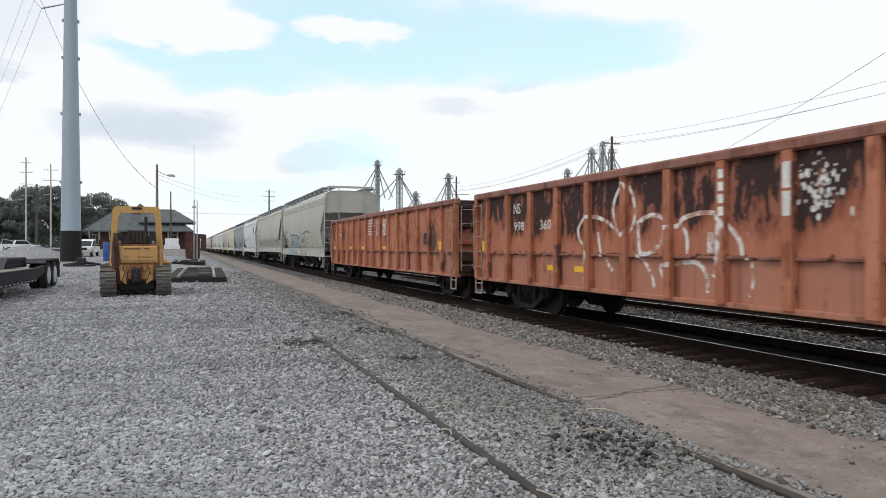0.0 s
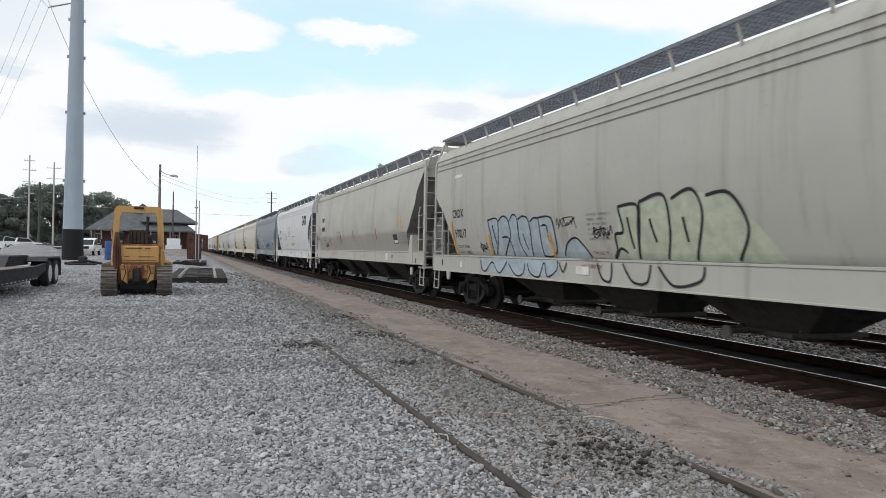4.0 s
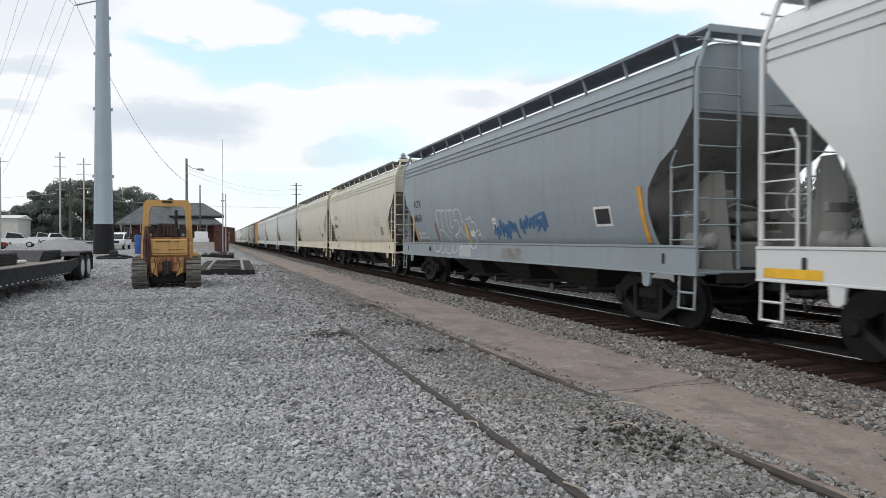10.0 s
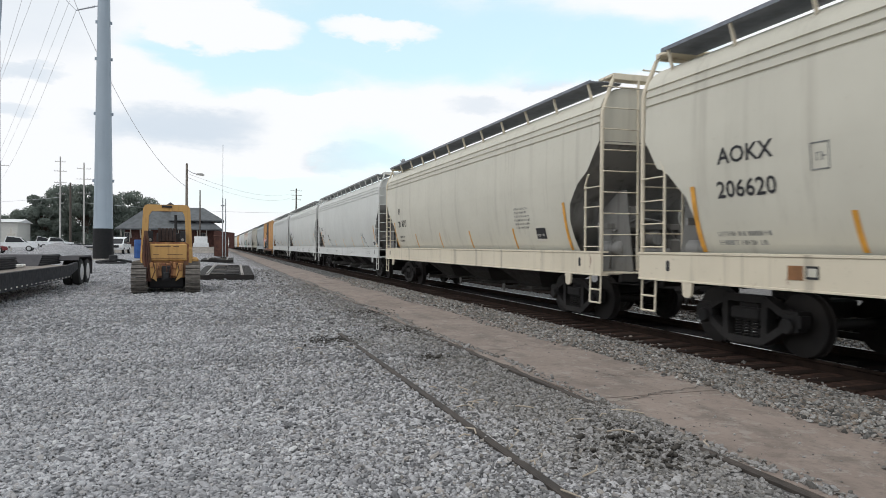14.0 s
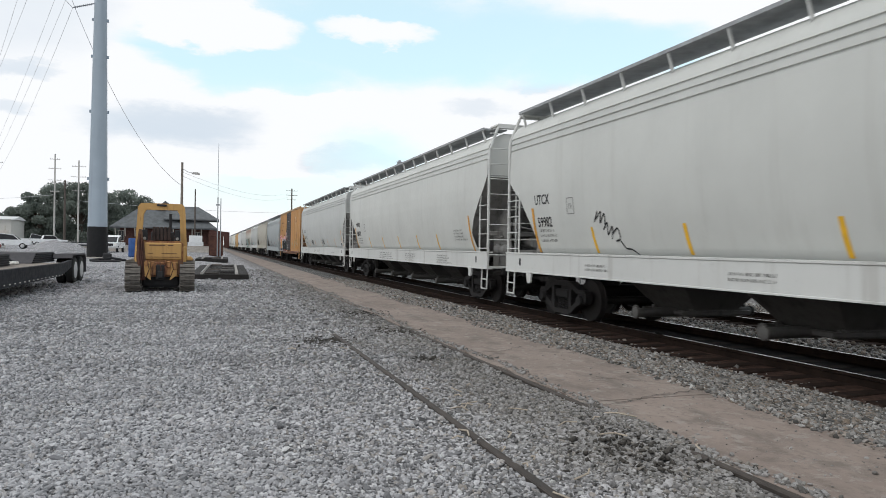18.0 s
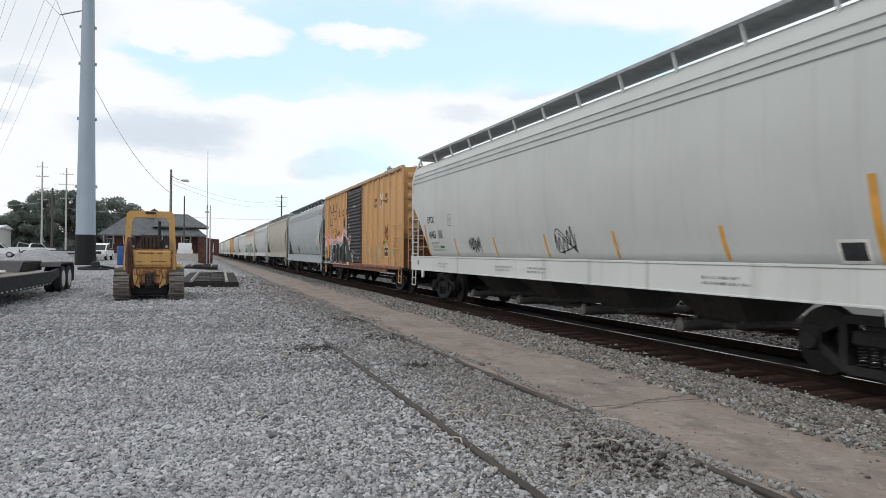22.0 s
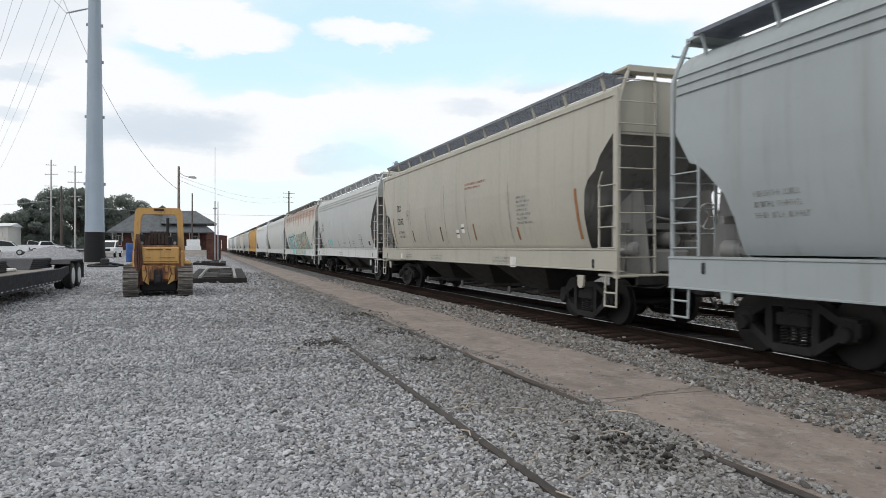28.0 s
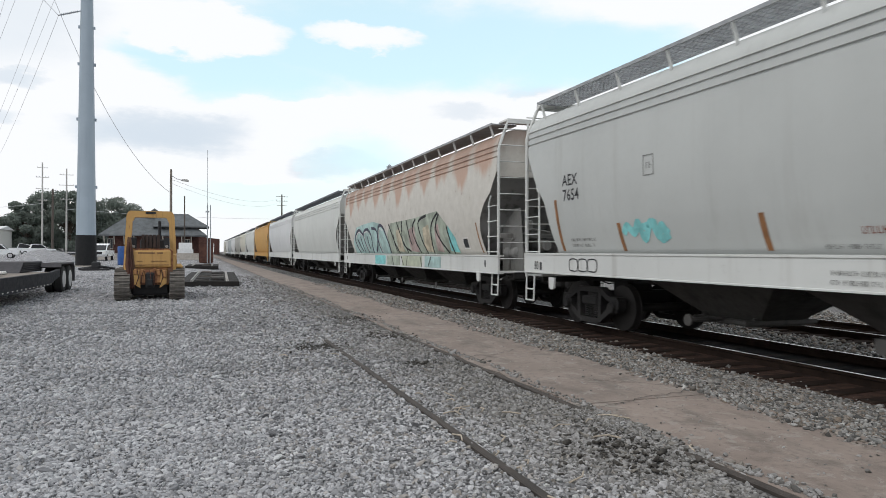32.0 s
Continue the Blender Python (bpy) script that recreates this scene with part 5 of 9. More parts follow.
def gondola(L, y0, upper, label, phase=0.0):
    """Open steel gondola: floor, thin walls with posts, a lower side shelf and a heavy top chord."""
    root = thing("gondola", pose(TRACK_X, y0, 0), label, "railcar", "cars of the freight train")
    T, B, SH = 2.93, 0.73, 1.42
    posts = []
    for side in (-1, 1):
        s = Shape()
        x0, x1 = sorted((side * 1.48, side * 1.52))
        s.box(x0, x1, -L / 2 + 0.1, L / 2 - 0.1, SH, T - 0.02)
        part("side_sheet", s, M[upper], root)
        s = Shape()
        x0, x1 = sorted((side * 1.44, side * 1.48))
        s.box(x0, x1, -L / 2 + 0.1, L / 2 - 0.1, B, SH)
        x0, x1 = sorted((side * 1.46, side * 1.56))
        s.box(x0, x1, -L / 2, L / 2, B - 0.03, B + 0.05, 0.01)
        part("lower_side", s, M["gon_low"], root)
        n = int(L / 1.19)
        for i in range(n):
            a, b = -L / 2 + L * (i + 0.06) / n, -L / 2 + L * (i + 0.94) / n
            part("shelf_edge", Shape().box(x0, x1, a, b, SH - 0.025, SH + 0.025, 0.01), M["gon_rim"], root)
        s = Shape()
        x0, x1 = sorted((side * 1.45, side * 1.62))
        s.box(x0, x1, -L / 2, L / 2, T - 0.12, T + 0.05, 0.03)
        part("top_chord", s, M["gon_rim"], root, "dented dark rusty top chord")
        for y in [-L / 2 + 0.12] + [phase + 1.2 * i for i in range(-8, 8) if abs(phase + 1.2 * i) < L / 2 - 0.6] + [L / 2 - 0.12]:
            s = Shape()
            s.prism([(side * 1.50, B), (side * 1.61, B + 0.02), (side * 1.61, T - 0.1), (side * 1.50, T - 0.1)], 1, y - 0.085, y + 0.085)
            posts.append(y)
            part("side_post", s, M["gondola"], root)
    for sy in (-1, 1):
        s = Shape()
        y = sy * (L / 2 - 0.08)
        s.box(-1.5, 1.5, min(y, y - sy * 0.06), max(y, y - sy * 0.06), B, T)
        for z in (1.2, 1.7, 2.2, 2.75):
            s.box(-1.5, 1.5, min(y, y + sy * 0.07), max(y, y + sy * 0.07), z - 0.06, z + 0.06, 0.02)
        part("end_wall", s, M["scorched"], root)
        for side in (-1, 1):
            s = Shape()
            x = side * 1.66
            for yy in (0.12, 0.62):
                s.tube([(x, sy * (L / 2 - yy), 1.0), (x, sy * (L / 2 - yy), 2.7)], 0.018, 6)
            for k in range(5):
                s.tube([(x, sy * (L / 2 - 0.12), 1.05 + 0.4 * k), (x, sy * (L / 2 - 0.62), 1.05 + 0.4 * k)], 0.014, 5)
            for k in range(5):
                s.tube([(side * 1.45, sy * (L / 2 + 0.06), 1.05 + 0.4 * k), (side * 0.95, sy * (L / 2 + 0.06), 1.05 + 0.4 * k)], 0.014, 5)
            for xx in (1.45, 0.95):
                s.tube([(side * xx, sy * (L / 2 + 0.04), 0.9), (side * xx, sy * (L / 2 + 0.04), 2.75)], 0.018, 6)
            part("ladder", s, M["gon_grab"], root, "worn grab irons")
            st = part("step", shared("gon_step_%d" % side, lambda sd=side: stirrup_shape(sd), M["gon_grab"]), None, root)
            st.matrix_local = pose(0, sy * L / 2, -0.1) @ (Matrix.Identity(4) if sy < 0 else Matrix.Diagonal((1, -1, 1, 1)))
        c = part("coupler", shared("coupler", coupler_shape, M["running"]), None, root)
        c.matrix_local = pose(0, sy * L / 2, 0, 0, 0, 0 if sy < 0 else 180)
    part("floor", Shape().box(-1.46, 1.46, -L / 2 + 0.1, L / 2 - 0.1, 0.98, 1.06), M["gon_rim"], root)
    part("centre_sill", Shape().box(-0.3, 0.3, -L / 2 + 0.3, L / 2 - 0.3, 0.72, 0.99, 0.02), M["running"], root)
    wheels = trucks(root, L, True)
    flat = lambda z: 1.62 if z > T - 0.12 else 1.52 if z > SH + 0.03 else 1.56 if z > SH - 0.03 else 1.48
    surf = lambda y, z: max(flat(z), 1.612) if any(abs(y - p) < 0.085 for p in posts) else flat(z)
    return root, Marks(root, flat, [p + d for p in sorted(set(posts)) for d in (-0.085, 0.085)], (SH - 0.03, SH + 0.03, T - 0.12), surf), wheels


def boxcar(L, y0, label):
    root = thing("boxcar", pose(TRACK_X, y0, 0), label, "railcar", "cars of the freight train")
    T, B = 4.87, 1.0
    posts = []
    D0, D1 = -1.50, 1.75
    for side in (-1, 1):
        x0, x1 = sorted((side * 1.48, side * 1.53))
        for a, b in ((-L / 2, D0 - 0.26), (D1, L / 2)):
            part("side_sheet", Shape().box(x0, x1, a + 0.02, b, B, T), M["box_yellow"], root)
            n = 7
            for i in range(n + 1):
                y = a + (b - a) * i / n
                if y in (a, b) and abs(y) < 3:
                    continue
                s = Shape()
                s.prism([(side * 1.53, y - 0.085), (side * 1.605, y - 0.045), (side * 1.605, y + 0.045), (side * 1.53, y + 0.085)], 2, B + 0.04, T - 0.06)
                posts.append(y)
                part("side_post", s, M["box_yellow"], root)
        s = Shape()
        x0, x1 = sorted((side * 1.54, side * 1.60))
        s.box(x0, x1, D0 + 0.02, D1 - 0.02, 1.12, T - 0.14, 0.01)
        door = part("door", s, M["box_door"], root, "black corrugated sliding door")
        s = Shape()
        for i in range(20):
            z = 1.28 + i * 0.168
            s.prism([(side * 1.60, z), (side * 1.642, z + 0.045), (side * 1.642, z + 0.075), (side * 1.60, z + 0.115)], 1, D0 + 0.12, D1 - 0.12)
        part("corrugations", s, M["box_door"], door)
        s = Shape()
        s.box(min(side * 1.55, side * 1.66), max(side * 1.55, side * 1.66), -L / 2, L / 2, 0.94, 1.08, 0.02)
        s.box(min(side * 1.50, side * 1.56), max(side * 1.50, side * 1.56), -L / 2 + 2.4, L / 2 - 2.4, 0.78, 0.95, 0.01)
        for i in range(9):
            y = D0 - 0.8 + i * 0.62
            s.box(min(side * 1.6, side * 1.70), max(side * 1.6, side * 1.70), y, y + 0.16, 1.02, 1.085, 0.01)
        part("side_sill", s, M["box_sill"], root, "rust-stained yellow side sill")
        for a, b in ((D0 - 0.26, D0 - 0.01), (D1 + 0.01, D1 + 0.10)):
            part("door_post", Shape().box(min(side * 1.53, side * 1.625), max(side * 1.53, side * 1.625), a, b, 1.08, T - 0.1, 0.01), M["box_door"], root)
        s = Shape()
        s.box(min(side * 1.46, side * 1.62), max(side * 1.46, side * 1.62), -L / 2, L / 2, T - 0.06, T + 0.10, 0.03)
        part("roof_edge", s, M["box_roof"], root, "dented faded roof edge")
        for sy in (-1, 1):
            s = Shape()
            x = side * 1.66
            for k in range(4):
                z = 1.3 + k * 0.46
                s.tube([(side * 1.58, sy * (L / 2 - 0.12), z), (x, sy * (L / 2 - 0.14), z), (x, sy * (L / 2 - 1.0), z), (side * 1.58, sy * (L / 2 - 1.02), z)], 0.016, 5)
            for k in range(5):
                z = 1.3 + k * 0.42
                s.tube([(side * 1.35, sy * (L / 2 + 0.13), z), (side * 0.75, sy * (L / 2 + 0.13), z)], 0.016, 5)
            for xx in (1.35, 0.75):
                s.tube([(side * xx, sy * (L / 2 + 0.12), 1.0), (side * xx, sy * (L / 2 + 0.12), 3.1)], 0.018, 5)
            part("ladder", s, M["box_yellow"], root)
            st = part("step", shared("box_step_%d" % side, lambda sd=side: stirrup_shape(sd), M["box_yellow"]), None, root)
            st.matrix_local = pose(0, sy * L / 2, -0.02) @ (Matrix.Identity(4) if sy < 0 else Matrix.Diagonal((1, -1, 1, 1)))
    for sy in (-1, 1):
        s = Shape()
        y = sy * L / 2
        s.box(-1.53, 1.53, min(y, y - sy * 0.06), max(y, y - sy * 0.06), B, T)
        wall = part("end_wall", s, M["box_end"], root, "ribbed brown-stained steel end")
        for i in range(9):
            z = 1.35 + i * 0.40
            part("end_rib", Shape().prism([(y - sy * 0.004, z - 0.14), (y + sy * 0.045, z - 0.06), (y + sy * 0.045, z + 0.06), (y - sy * 0.004, z + 0.14)], 0, -1.36, 1.36), M["box_end"], wall)
        c = part("coupler", shared("coupler", coupler_shape, M["running"]), None, root)
        c.matrix_local = pose(0, sy * L / 2, 0, 0, 0, 0 if sy < 0 else 180)
    part("roof", Shape().prism([(-1.5, T), (1.5, T), (0, T + 0.16)], 1, -L / 2, L / 2), M["box_roof"], root)
    part("floor", Shape().box(-1.5, 1.5, -L / 2, L / 2, 0.92, 1.02), M["running"], root)
    part("centre_sill", Shape().box(-0.3, 0.3, -L / 2 + 0.3, L / 2 - 0.3, 0.66, 0.93, 0.02), M["running"], root)
    wheels = trucks(root, L, True)
    def surf(y, z):
        if z < 1.08:
            return 1.662
        if D0 - 0.26 < y < D0 or D1 < y < D1 + 0.10:
            return 1.628
        if D0 <= y <= D1:
            return 1.648
        d = min(abs(y - p) for p in posts)
        return 1.532 if d > 0.085 else 1.607 if d < 0.045 else 1.532 + (0.085 - d) / 0.04 * 0.075
    cuts = [p + d for p in sorted(set(posts)) for d in (-0.085, -0.045, 0.045, 0.085)] + [D0 - 0.26, D0, D1, D1 + 0.10]
    return root, Marks(root, lambda z: 1.535, cuts, (1.08,), surf), wheels


TRAIN = []      # (car, place of its middle at the start, wheelsets)


def hop(a, b, *args, **kw):
    """A hopper whose sills reach from a to b along the track at the start."""
    root, mk, wheels = hopper(b - a, (a + b) / 2, *args, **kw)
    TRAIN.append((root, (a + b) / 2, wheels))
    return mk, (b - a) / 2


def frame_mark(mk, y, z, material):
    """A small outlined square with a speck of print in it."""
    a, b = y, y - 0.30
    for q in ([(a, z + 0.36), (b, z + 0.36), (b, z + 0.34), (a, z + 0.34)], [(a, z + 0.02), (b, z + 0.02), (b, z), (a, z)], [(a, z), (a - 0.02, z), (a - 0.02, z + 0.36), (a, z + 0.36)], [(b + 0.02, z), (b, z), (b, z + 0.36), (b + 0.02, z + 0.36)]):
        mk.lay("frame_mark", [q], material, 0.006)
    mk.lines(y - 0.09, z + 0.12, 0.14, 1, 0.11, material, 5)


def reflectors(mk, E, places, material, ends=True, lead=1.66):
    """Leaning reflector tapes: short ones at the given distances from the trailing end, long ones at both ends."""
    for a in places:
        mk.bar(E - a + 0.08, E - a + 0.17, 1.52, 2.04, material, lean=0.04, name="reflector")
    if ends:
        for y in (E - 1.44, -E + lead):
            mk.bar(y - 0.05, y + 0.06, 1.5, 2.55, M["tape"], lean=0.03, name="reflector", lift=0.012)


def build_train():
    # leading gondola, dark with white scrawl
    L = 18.4
    root, mk, wh = gondola(L, 8.1, "scorched", "rust-scorched orange gondola with white sprayed scrawl", 0.0)
    TRAIN.append((root, 8.1, wh))
    E = L / 2
    mk.text("NS", E - 2.24, 2.36, 0.25, M["ink_white"], wide=0.9)
    mk.text("998", E - 2.27, 1.96, 0.22, M["ink_white"], wide=1.2)
    mk.text("360", E - 3.56, 1.96, 0.22, M["ink_white"], wide=1.15)
    for a, b in ((3.83, 4.25), (4.97, 5.42)):
        mk.bar(E - b, E - a, 1.07, 1.19, M["tape_yellow"], name="reflector")
    mk.bar(E - 0.66, E - 0.29, 1.46, 1.74, M["tape_yellow"], name="reflector")
    mk.strokes(E, (
        ((5.30, 0.88), (5.43, 1.15), (5.55, 1.45), (5.27, 1.70), (5.18, 1.92), (5.40, 2.13), (5.81, 2.15), (6.25, 2.02), (6.53, 1.85)),
        ((6.53, 1.85), (6.39, 2.25), (6.53, 2.56), (6.76, 2.70), (6.93, 2.57), (7.05, 2.26), (6.99, 1.95), (6.67, 1.78), (6.46, 1.89)),
        ((7.14, 2.03), (7.18, 1.54), (7.24, 1.48)), ((7.12, 1.99), (7.48, 2.11), (7.80, 2.05), (7.84, 1.82), (7.71, 1.61), (7.42, 1.46), (7.18, 1.48)),
        ((7.88, 1.89), (8.20, 1.92), (8.30, 2.02), (8.65, 2.09), (9.02, 2.07), (9.24, 1.92), (9.50, 1.67), (9.56, 1.45)), ((8.30, 1.88), (8.40, 1.74), (8.41, 1.47)),
        ((5.89, 1.86), (6.01, 1.45), (6.32, 1.13)), ((7.54, 0.88), (7.46, 1.13), (7.14, 1.46)), ((7.80, 1.04), (7.71, 1.25), (7.99, 1.29), (8.55, 1.34), (8.79, 1.15), (8.82, 0.88))), 0.075, M["spray_white"], 0.006, "sprayed_line")
    mk.strokes(E, (((8.93, 1.80), (8.91, 1.48)), ((9.20, 1.92), (9.11, 1.42), (8.95, 1.12))), 0.12, M["spray_white"], 0.006, "sprayed_line")
    mk.strokes(E, (((9.68, 1.42), (9.72, 1.12), (9.65, 0.88)),), 0.05, M["spray_white"], 0.006, "sprayed_line")
    for i in range(4):
        z = 2.03 + i * 0.18
        mk.bar(E - 9.29, E - 9.18, z, z + 0.13, M["ink_white"], name="stripe", lean=0.01)
    mk.bar(E - 10.47, E - 10.34, 1.98, 2.30, M["ink_white"], name="stripe")
    mk.bar(E - 10.47, E - 10.34, 2.34, 2.68, M["ink_white"], name="stripe")
    rr = random.Random(77)
    flecks = []
    for _ in range(60):
        y, z, a = E - 10.85 + rr.gauss(0, 0.17), 2.34 + rr.gauss(0, 0.17), rr.uniform(0.012, 0.05)
        flecks.append([(y + a * rr.uniform(0.4, 1) * math.cos(q), z + 1.5 * a * rr.uniform(0.4, 1) * math.sin(q)) for q in (0.2, 1.3, 2.2, 3.4, 4.4, 5.5)])
    mk.lay("paint_flecks", flecks, M["ink_white"], 0.005)
    # second gondola, with the railway's striped mark as plain shapes
    L = 18.45
    root, mk, wh = gondola(L, 27.875, "gondola", "weathered orange steel gondola with a faded striped mark", 0.45)
    TRAIN.append((root, 27.875, wh))
    E = L / 2
    mk.text("NS", E - 1.78, 2.54, 0.22, M["ink_white"])
    for i in range(6):
        z = 2.66 - i * 0.115
        mk.bar(E - 8.94, E - 7.78, z, z + 0.055, M["spray_white"], name="stripe")
    for k, (a, b) in enumerate(((9.22, 9.38), (9.55, 9.75), (9.80, 9.95), (10.10, 10.28), (10.30, 10.67))):
        mk.bar(E - b, E - a, 2.03, 2.66, M["spray_white"], name="stripe", lean=-0.12 if k % 2 else 0.05)
    for a, b in ((0.60, 0.95), (4.21, 5.05), (6.60, 7.19), (10.15, 10.65)):
        mk.bar(E - b, E - a, 1.48, 1.60, M["tape_yellow"], name="reflector")
    mk.bar(E - 17.30, E - 16.76, 1.48, 1.75, M["tape_yellow"], name="reflector", label="yellow reflector sheet")
    mk.bar(E - 15.84, E - 15.27, 1.61, 2.06, M["ink_faint"], name="placard_edge")
    mk.bar(E - 15.81, E - 15.30, 1.64, 2.03, M["spray_black"], name="placard", lift=0.009)
    mk.lines(E - 15.38, 1.76, 0.35, 2, 0.09, M["tape_old"], 4, lift=0.01)
    mk.text("997", E - 1.85, 2.03, 0.22, M["ink_white"], wide=1.2)
    mk.lines(E - 3.2, 2.08, 0.8, 1, 0.20, M["ink_faint"], 3)
    mk.bar(E - 10.67, E - 10.62, 0.90, 1.18, M["spray_white"], name="sprayed_arrow")
    mk.lay("sprayed_arrow", [[(E - 10.52, 0.98), (E - 10.65, 0.86), (E - 10.78, 0.98), (E - 10.65, 0.92)]], M["spray_white"], 0.006)
    mk.lines(E - 11.6, 2.10, 0.8, 1, 0.09, M["ink_faint"], 2)

    # hopper with the blue graffiti
    mk, E = hop(39.25, 57.25, "grey_light", "grey_light", style="plain", grating=True, bays=3, label="light grey covered hopper with blue graffiti along the sill")
    mk.text("CRDX", E - 1.53, 2.57, 0.24, M["ink"], thick=0.008, wide=0.92)
    mk.text("970217", E - 1.59, 2.00, 0.24, M["ink"], thick=0.008, wide=0.86)
    mk.text("LD LMT 222600", E - 1.65, 1.70, 0.085, M["ink"], wide=1.05)
    mk.text("LT WT    63400", E - 1.67, 1.54, 0.085, M["ink"], wide=1.05)
    blue = [(4.05, 2.42), (4.96, 2.50), (5.56, 2.51), (6.18, 2.44), (7.35, 2.37), (7.48, 2.00), (7.65, 1.67), (7.99, 1.83), (8.30, 1.91), (8.56, 1.72), (8.76, 1.50)]
    mk.lay("graffiti_fill", [[(E - a, z), (E - b, w), (E - b, 1.495), (E - a, 1.495)] for (a, z), (b, w) in zip(blue, blue[1:])], M["spray_ice"], 0.006)
    mk.lay("graffiti_fill", [[(E - 3.8, 1.44), (E - 8.0, 1.44), (E - 7.9, 1.12), (E - 6.5, 1.06), (E - 5.0, 1.07), (E - 3.96, 1.12)]], M["spray_ice"], 0.006)
    mk.strokes(E, (
        ((4.05, 2.42), (4.63, 2.42), (4.56, 1.96), (4.24, 1.51)), ((4.05, 2.42), (4.13, 1.97), (4.08, 1.51)), ((4.31, 2.28), (4.41, 1.81)),
        ((4.69, 2.37), (4.96, 2.48), (5.23, 2.40), (5.32, 2.05), (5.04, 1.76), (4.72, 1.51)), ((4.80, 1.96), (5.15, 1.95), (5.29, 1.66), (5.26, 1.51)),
        ((5.31, 2.35), (5.56, 2.50), (5.76, 2.37), (5.74, 1.85), (5.91, 1.51)), ((5.80, 2.37), (6.03, 2.44), (6.30, 2.37), (6.37, 2.03), (6.24, 1.51)), ((5.97, 2.04), (6.09, 1.66)),
        ((6.41, 2.30), (6.62, 2.38), (6.82, 2.32), (6.82, 1.93), (6.78, 1.51)), ((6.69, 2.37), (7.35, 2.37), (7.48, 2.08), (7.44, 1.67), (7.17, 1.52), (6.78, 1.52)),
        ((6.92, 2.19), (7.15, 2.18), (7.19, 1.84)), ((7.71, 1.53), (7.93, 1.79), (8.30, 1.91), (8.59, 1.72), (8.76, 1.51))), 0.042, M["spray_black"], 0.012)
    mk.strokes(E, (
        ((3.82, 1.38), (3.91, 1.16), (4.16, 1.10), (4.54, 1.34), (4.83, 1.15), (5.06, 1.09), (5.43, 1.37)), ((5.51, 1.32), (5.92, 1.06), (6.30, 1.12), (6.39, 1.35)),
        ((6.51, 1.35), (6.65, 1.14), (7.06, 1.07), (7.30, 1.38), (7.45, 1.09), (7.84, 1.23), (7.89, 1.43)), ((7.94, 1.40), (8.11, 1.21), (8.26, 1.41))), 0.035, M["spray_black"], 0.012)
    pale = [(9.54, 1.50), (9.70, 1.70), (9.80, 2.0), (9.89, 2.45), (10.47, 2.45), (11.6, 2.6), (12.6, 2.5), (13.2, 2.0), (13.6, 1.5)]
    mk.lay("graffiti_fill", [[(E - a, z), (E - b, w), (E - b, 1.495), (E - a, 1.495)] for (a, z), (b, w) in zip(pale, pale[1:])], M["spray_green"], 0.006)
    mk.strokes(E, (
        ((9.89, 2.45), (10.47, 2.45), (10.43, 2.0), (10.32, 1.51)), ((9.91, 2.43), (9.99, 2.01), (9.73, 1.95), (9.70, 1.68), (9.54, 1.51)), ((10.17, 2.26), (10.23, 1.69)),
        ((10.55, 2.50), (10.51, 2.11), (10.32, 1.53)), ((9.58, 1.51), (9.81, 1.69), (10.0, 1.62)), ((10.55, 2.50), (11.2, 2.58), (11.3, 2.0), (11.1, 1.52)),
        ((11.4, 2.5), (11.9, 2.62), (12.1, 2.2), (11.8, 1.52)), ((12.2, 2.5), (12.7, 2.5), (13.0, 2.0), (12.7, 1.52)), ((10.8, 2.2), (10.9, 1.8)), ((11.65, 2.2), (11.7, 1.8))), 0.055, M["spray_black"], 0.012)
    mk.strokes(E, (((9.38, 1.41), (9.55, 1.14), (9.82, 1.10), (9.86, 1.42)), ((10.2, 1.42), (10.5, 1.12), (10.9, 1.12), (11.0, 1.42)), ((11.2, 1.40), (11.6, 1.10), (12.2, 1.20), (12.3, 1.42))), 0.045, M["spray_black"], 0.012)
    mk.scrawl(E - 7.6, 2.08, 0.85, 0.26, M["spray_black"], 24, w=0.022, n=13)
    mk.scrawl(E - 3.25, 1.58, 0.6, 0.28, M["spray_black"], 25, w=0.022, n=13)
    mk.scrawl(E - 9.0, 1.88, 0.7, 0.24, M["spray_black"], 26, w=0.026, n=13)
    mk.lines(E - 8.82, 2.33, 0.85, 6, 0.05, M["ink_faint"], 6)
    mk.lines(E - 8.85, 1.58, 0.7, 3, 0.07, M["spray_maroon"], 7)
    mk.bar(E - 2.3, E - 1.7, 3.72, 3.80, M["ink_white"], name="patch", lift=0.004)
    mk.bar(E - 9.1, E - 8.62, 1.18, 1.34, M["ink_white"], name="label_plate", lift=0.012)
    mk.bar(E - 2.5, E - 2.32, 1.16, 1.32, M["ink_white"], name="label_plate")
    for y in (E - 1.44, E - 4.0, E - 7.28):
        mk.bar(y - 0.06, y + 0.06, 1.5, 2.04 if y < E - 2 else 2.48, M["tape"], lift=0.018, lean=0.03, name="reflector")
    # round-sided hopper
    mk, E = hop(58.2, 79.05, "grey_grimy", "grey_warm", style="round", bays=4, grating=True, lift=0.13, label="warm grey round-sided covered hopper with rust stains")
    frame_mark(mk, E - 4.30, 2.80, M["ink_faint"])
    mk.text("FURX", E - 2.32, 3.11, 0.27, M["ink"], thick=0.006, wide=0.85)
    mk.text("894896", E - 2.36, 2.59, 0.26, M["ink"], thick=0.006, wide=0.92)
    mk.text("LD LMT 219300", E - 2.41, 2.22, 0.09, M["ink"], wide=1.1)
    mk.text("LT WT   66700", E - 2.47, 2.05, 0.09, M["ink"], wide=1.1)
    mk.scrawl(E - 3.15, 1.68, 0.95, 0.36, M["ink"], 31)
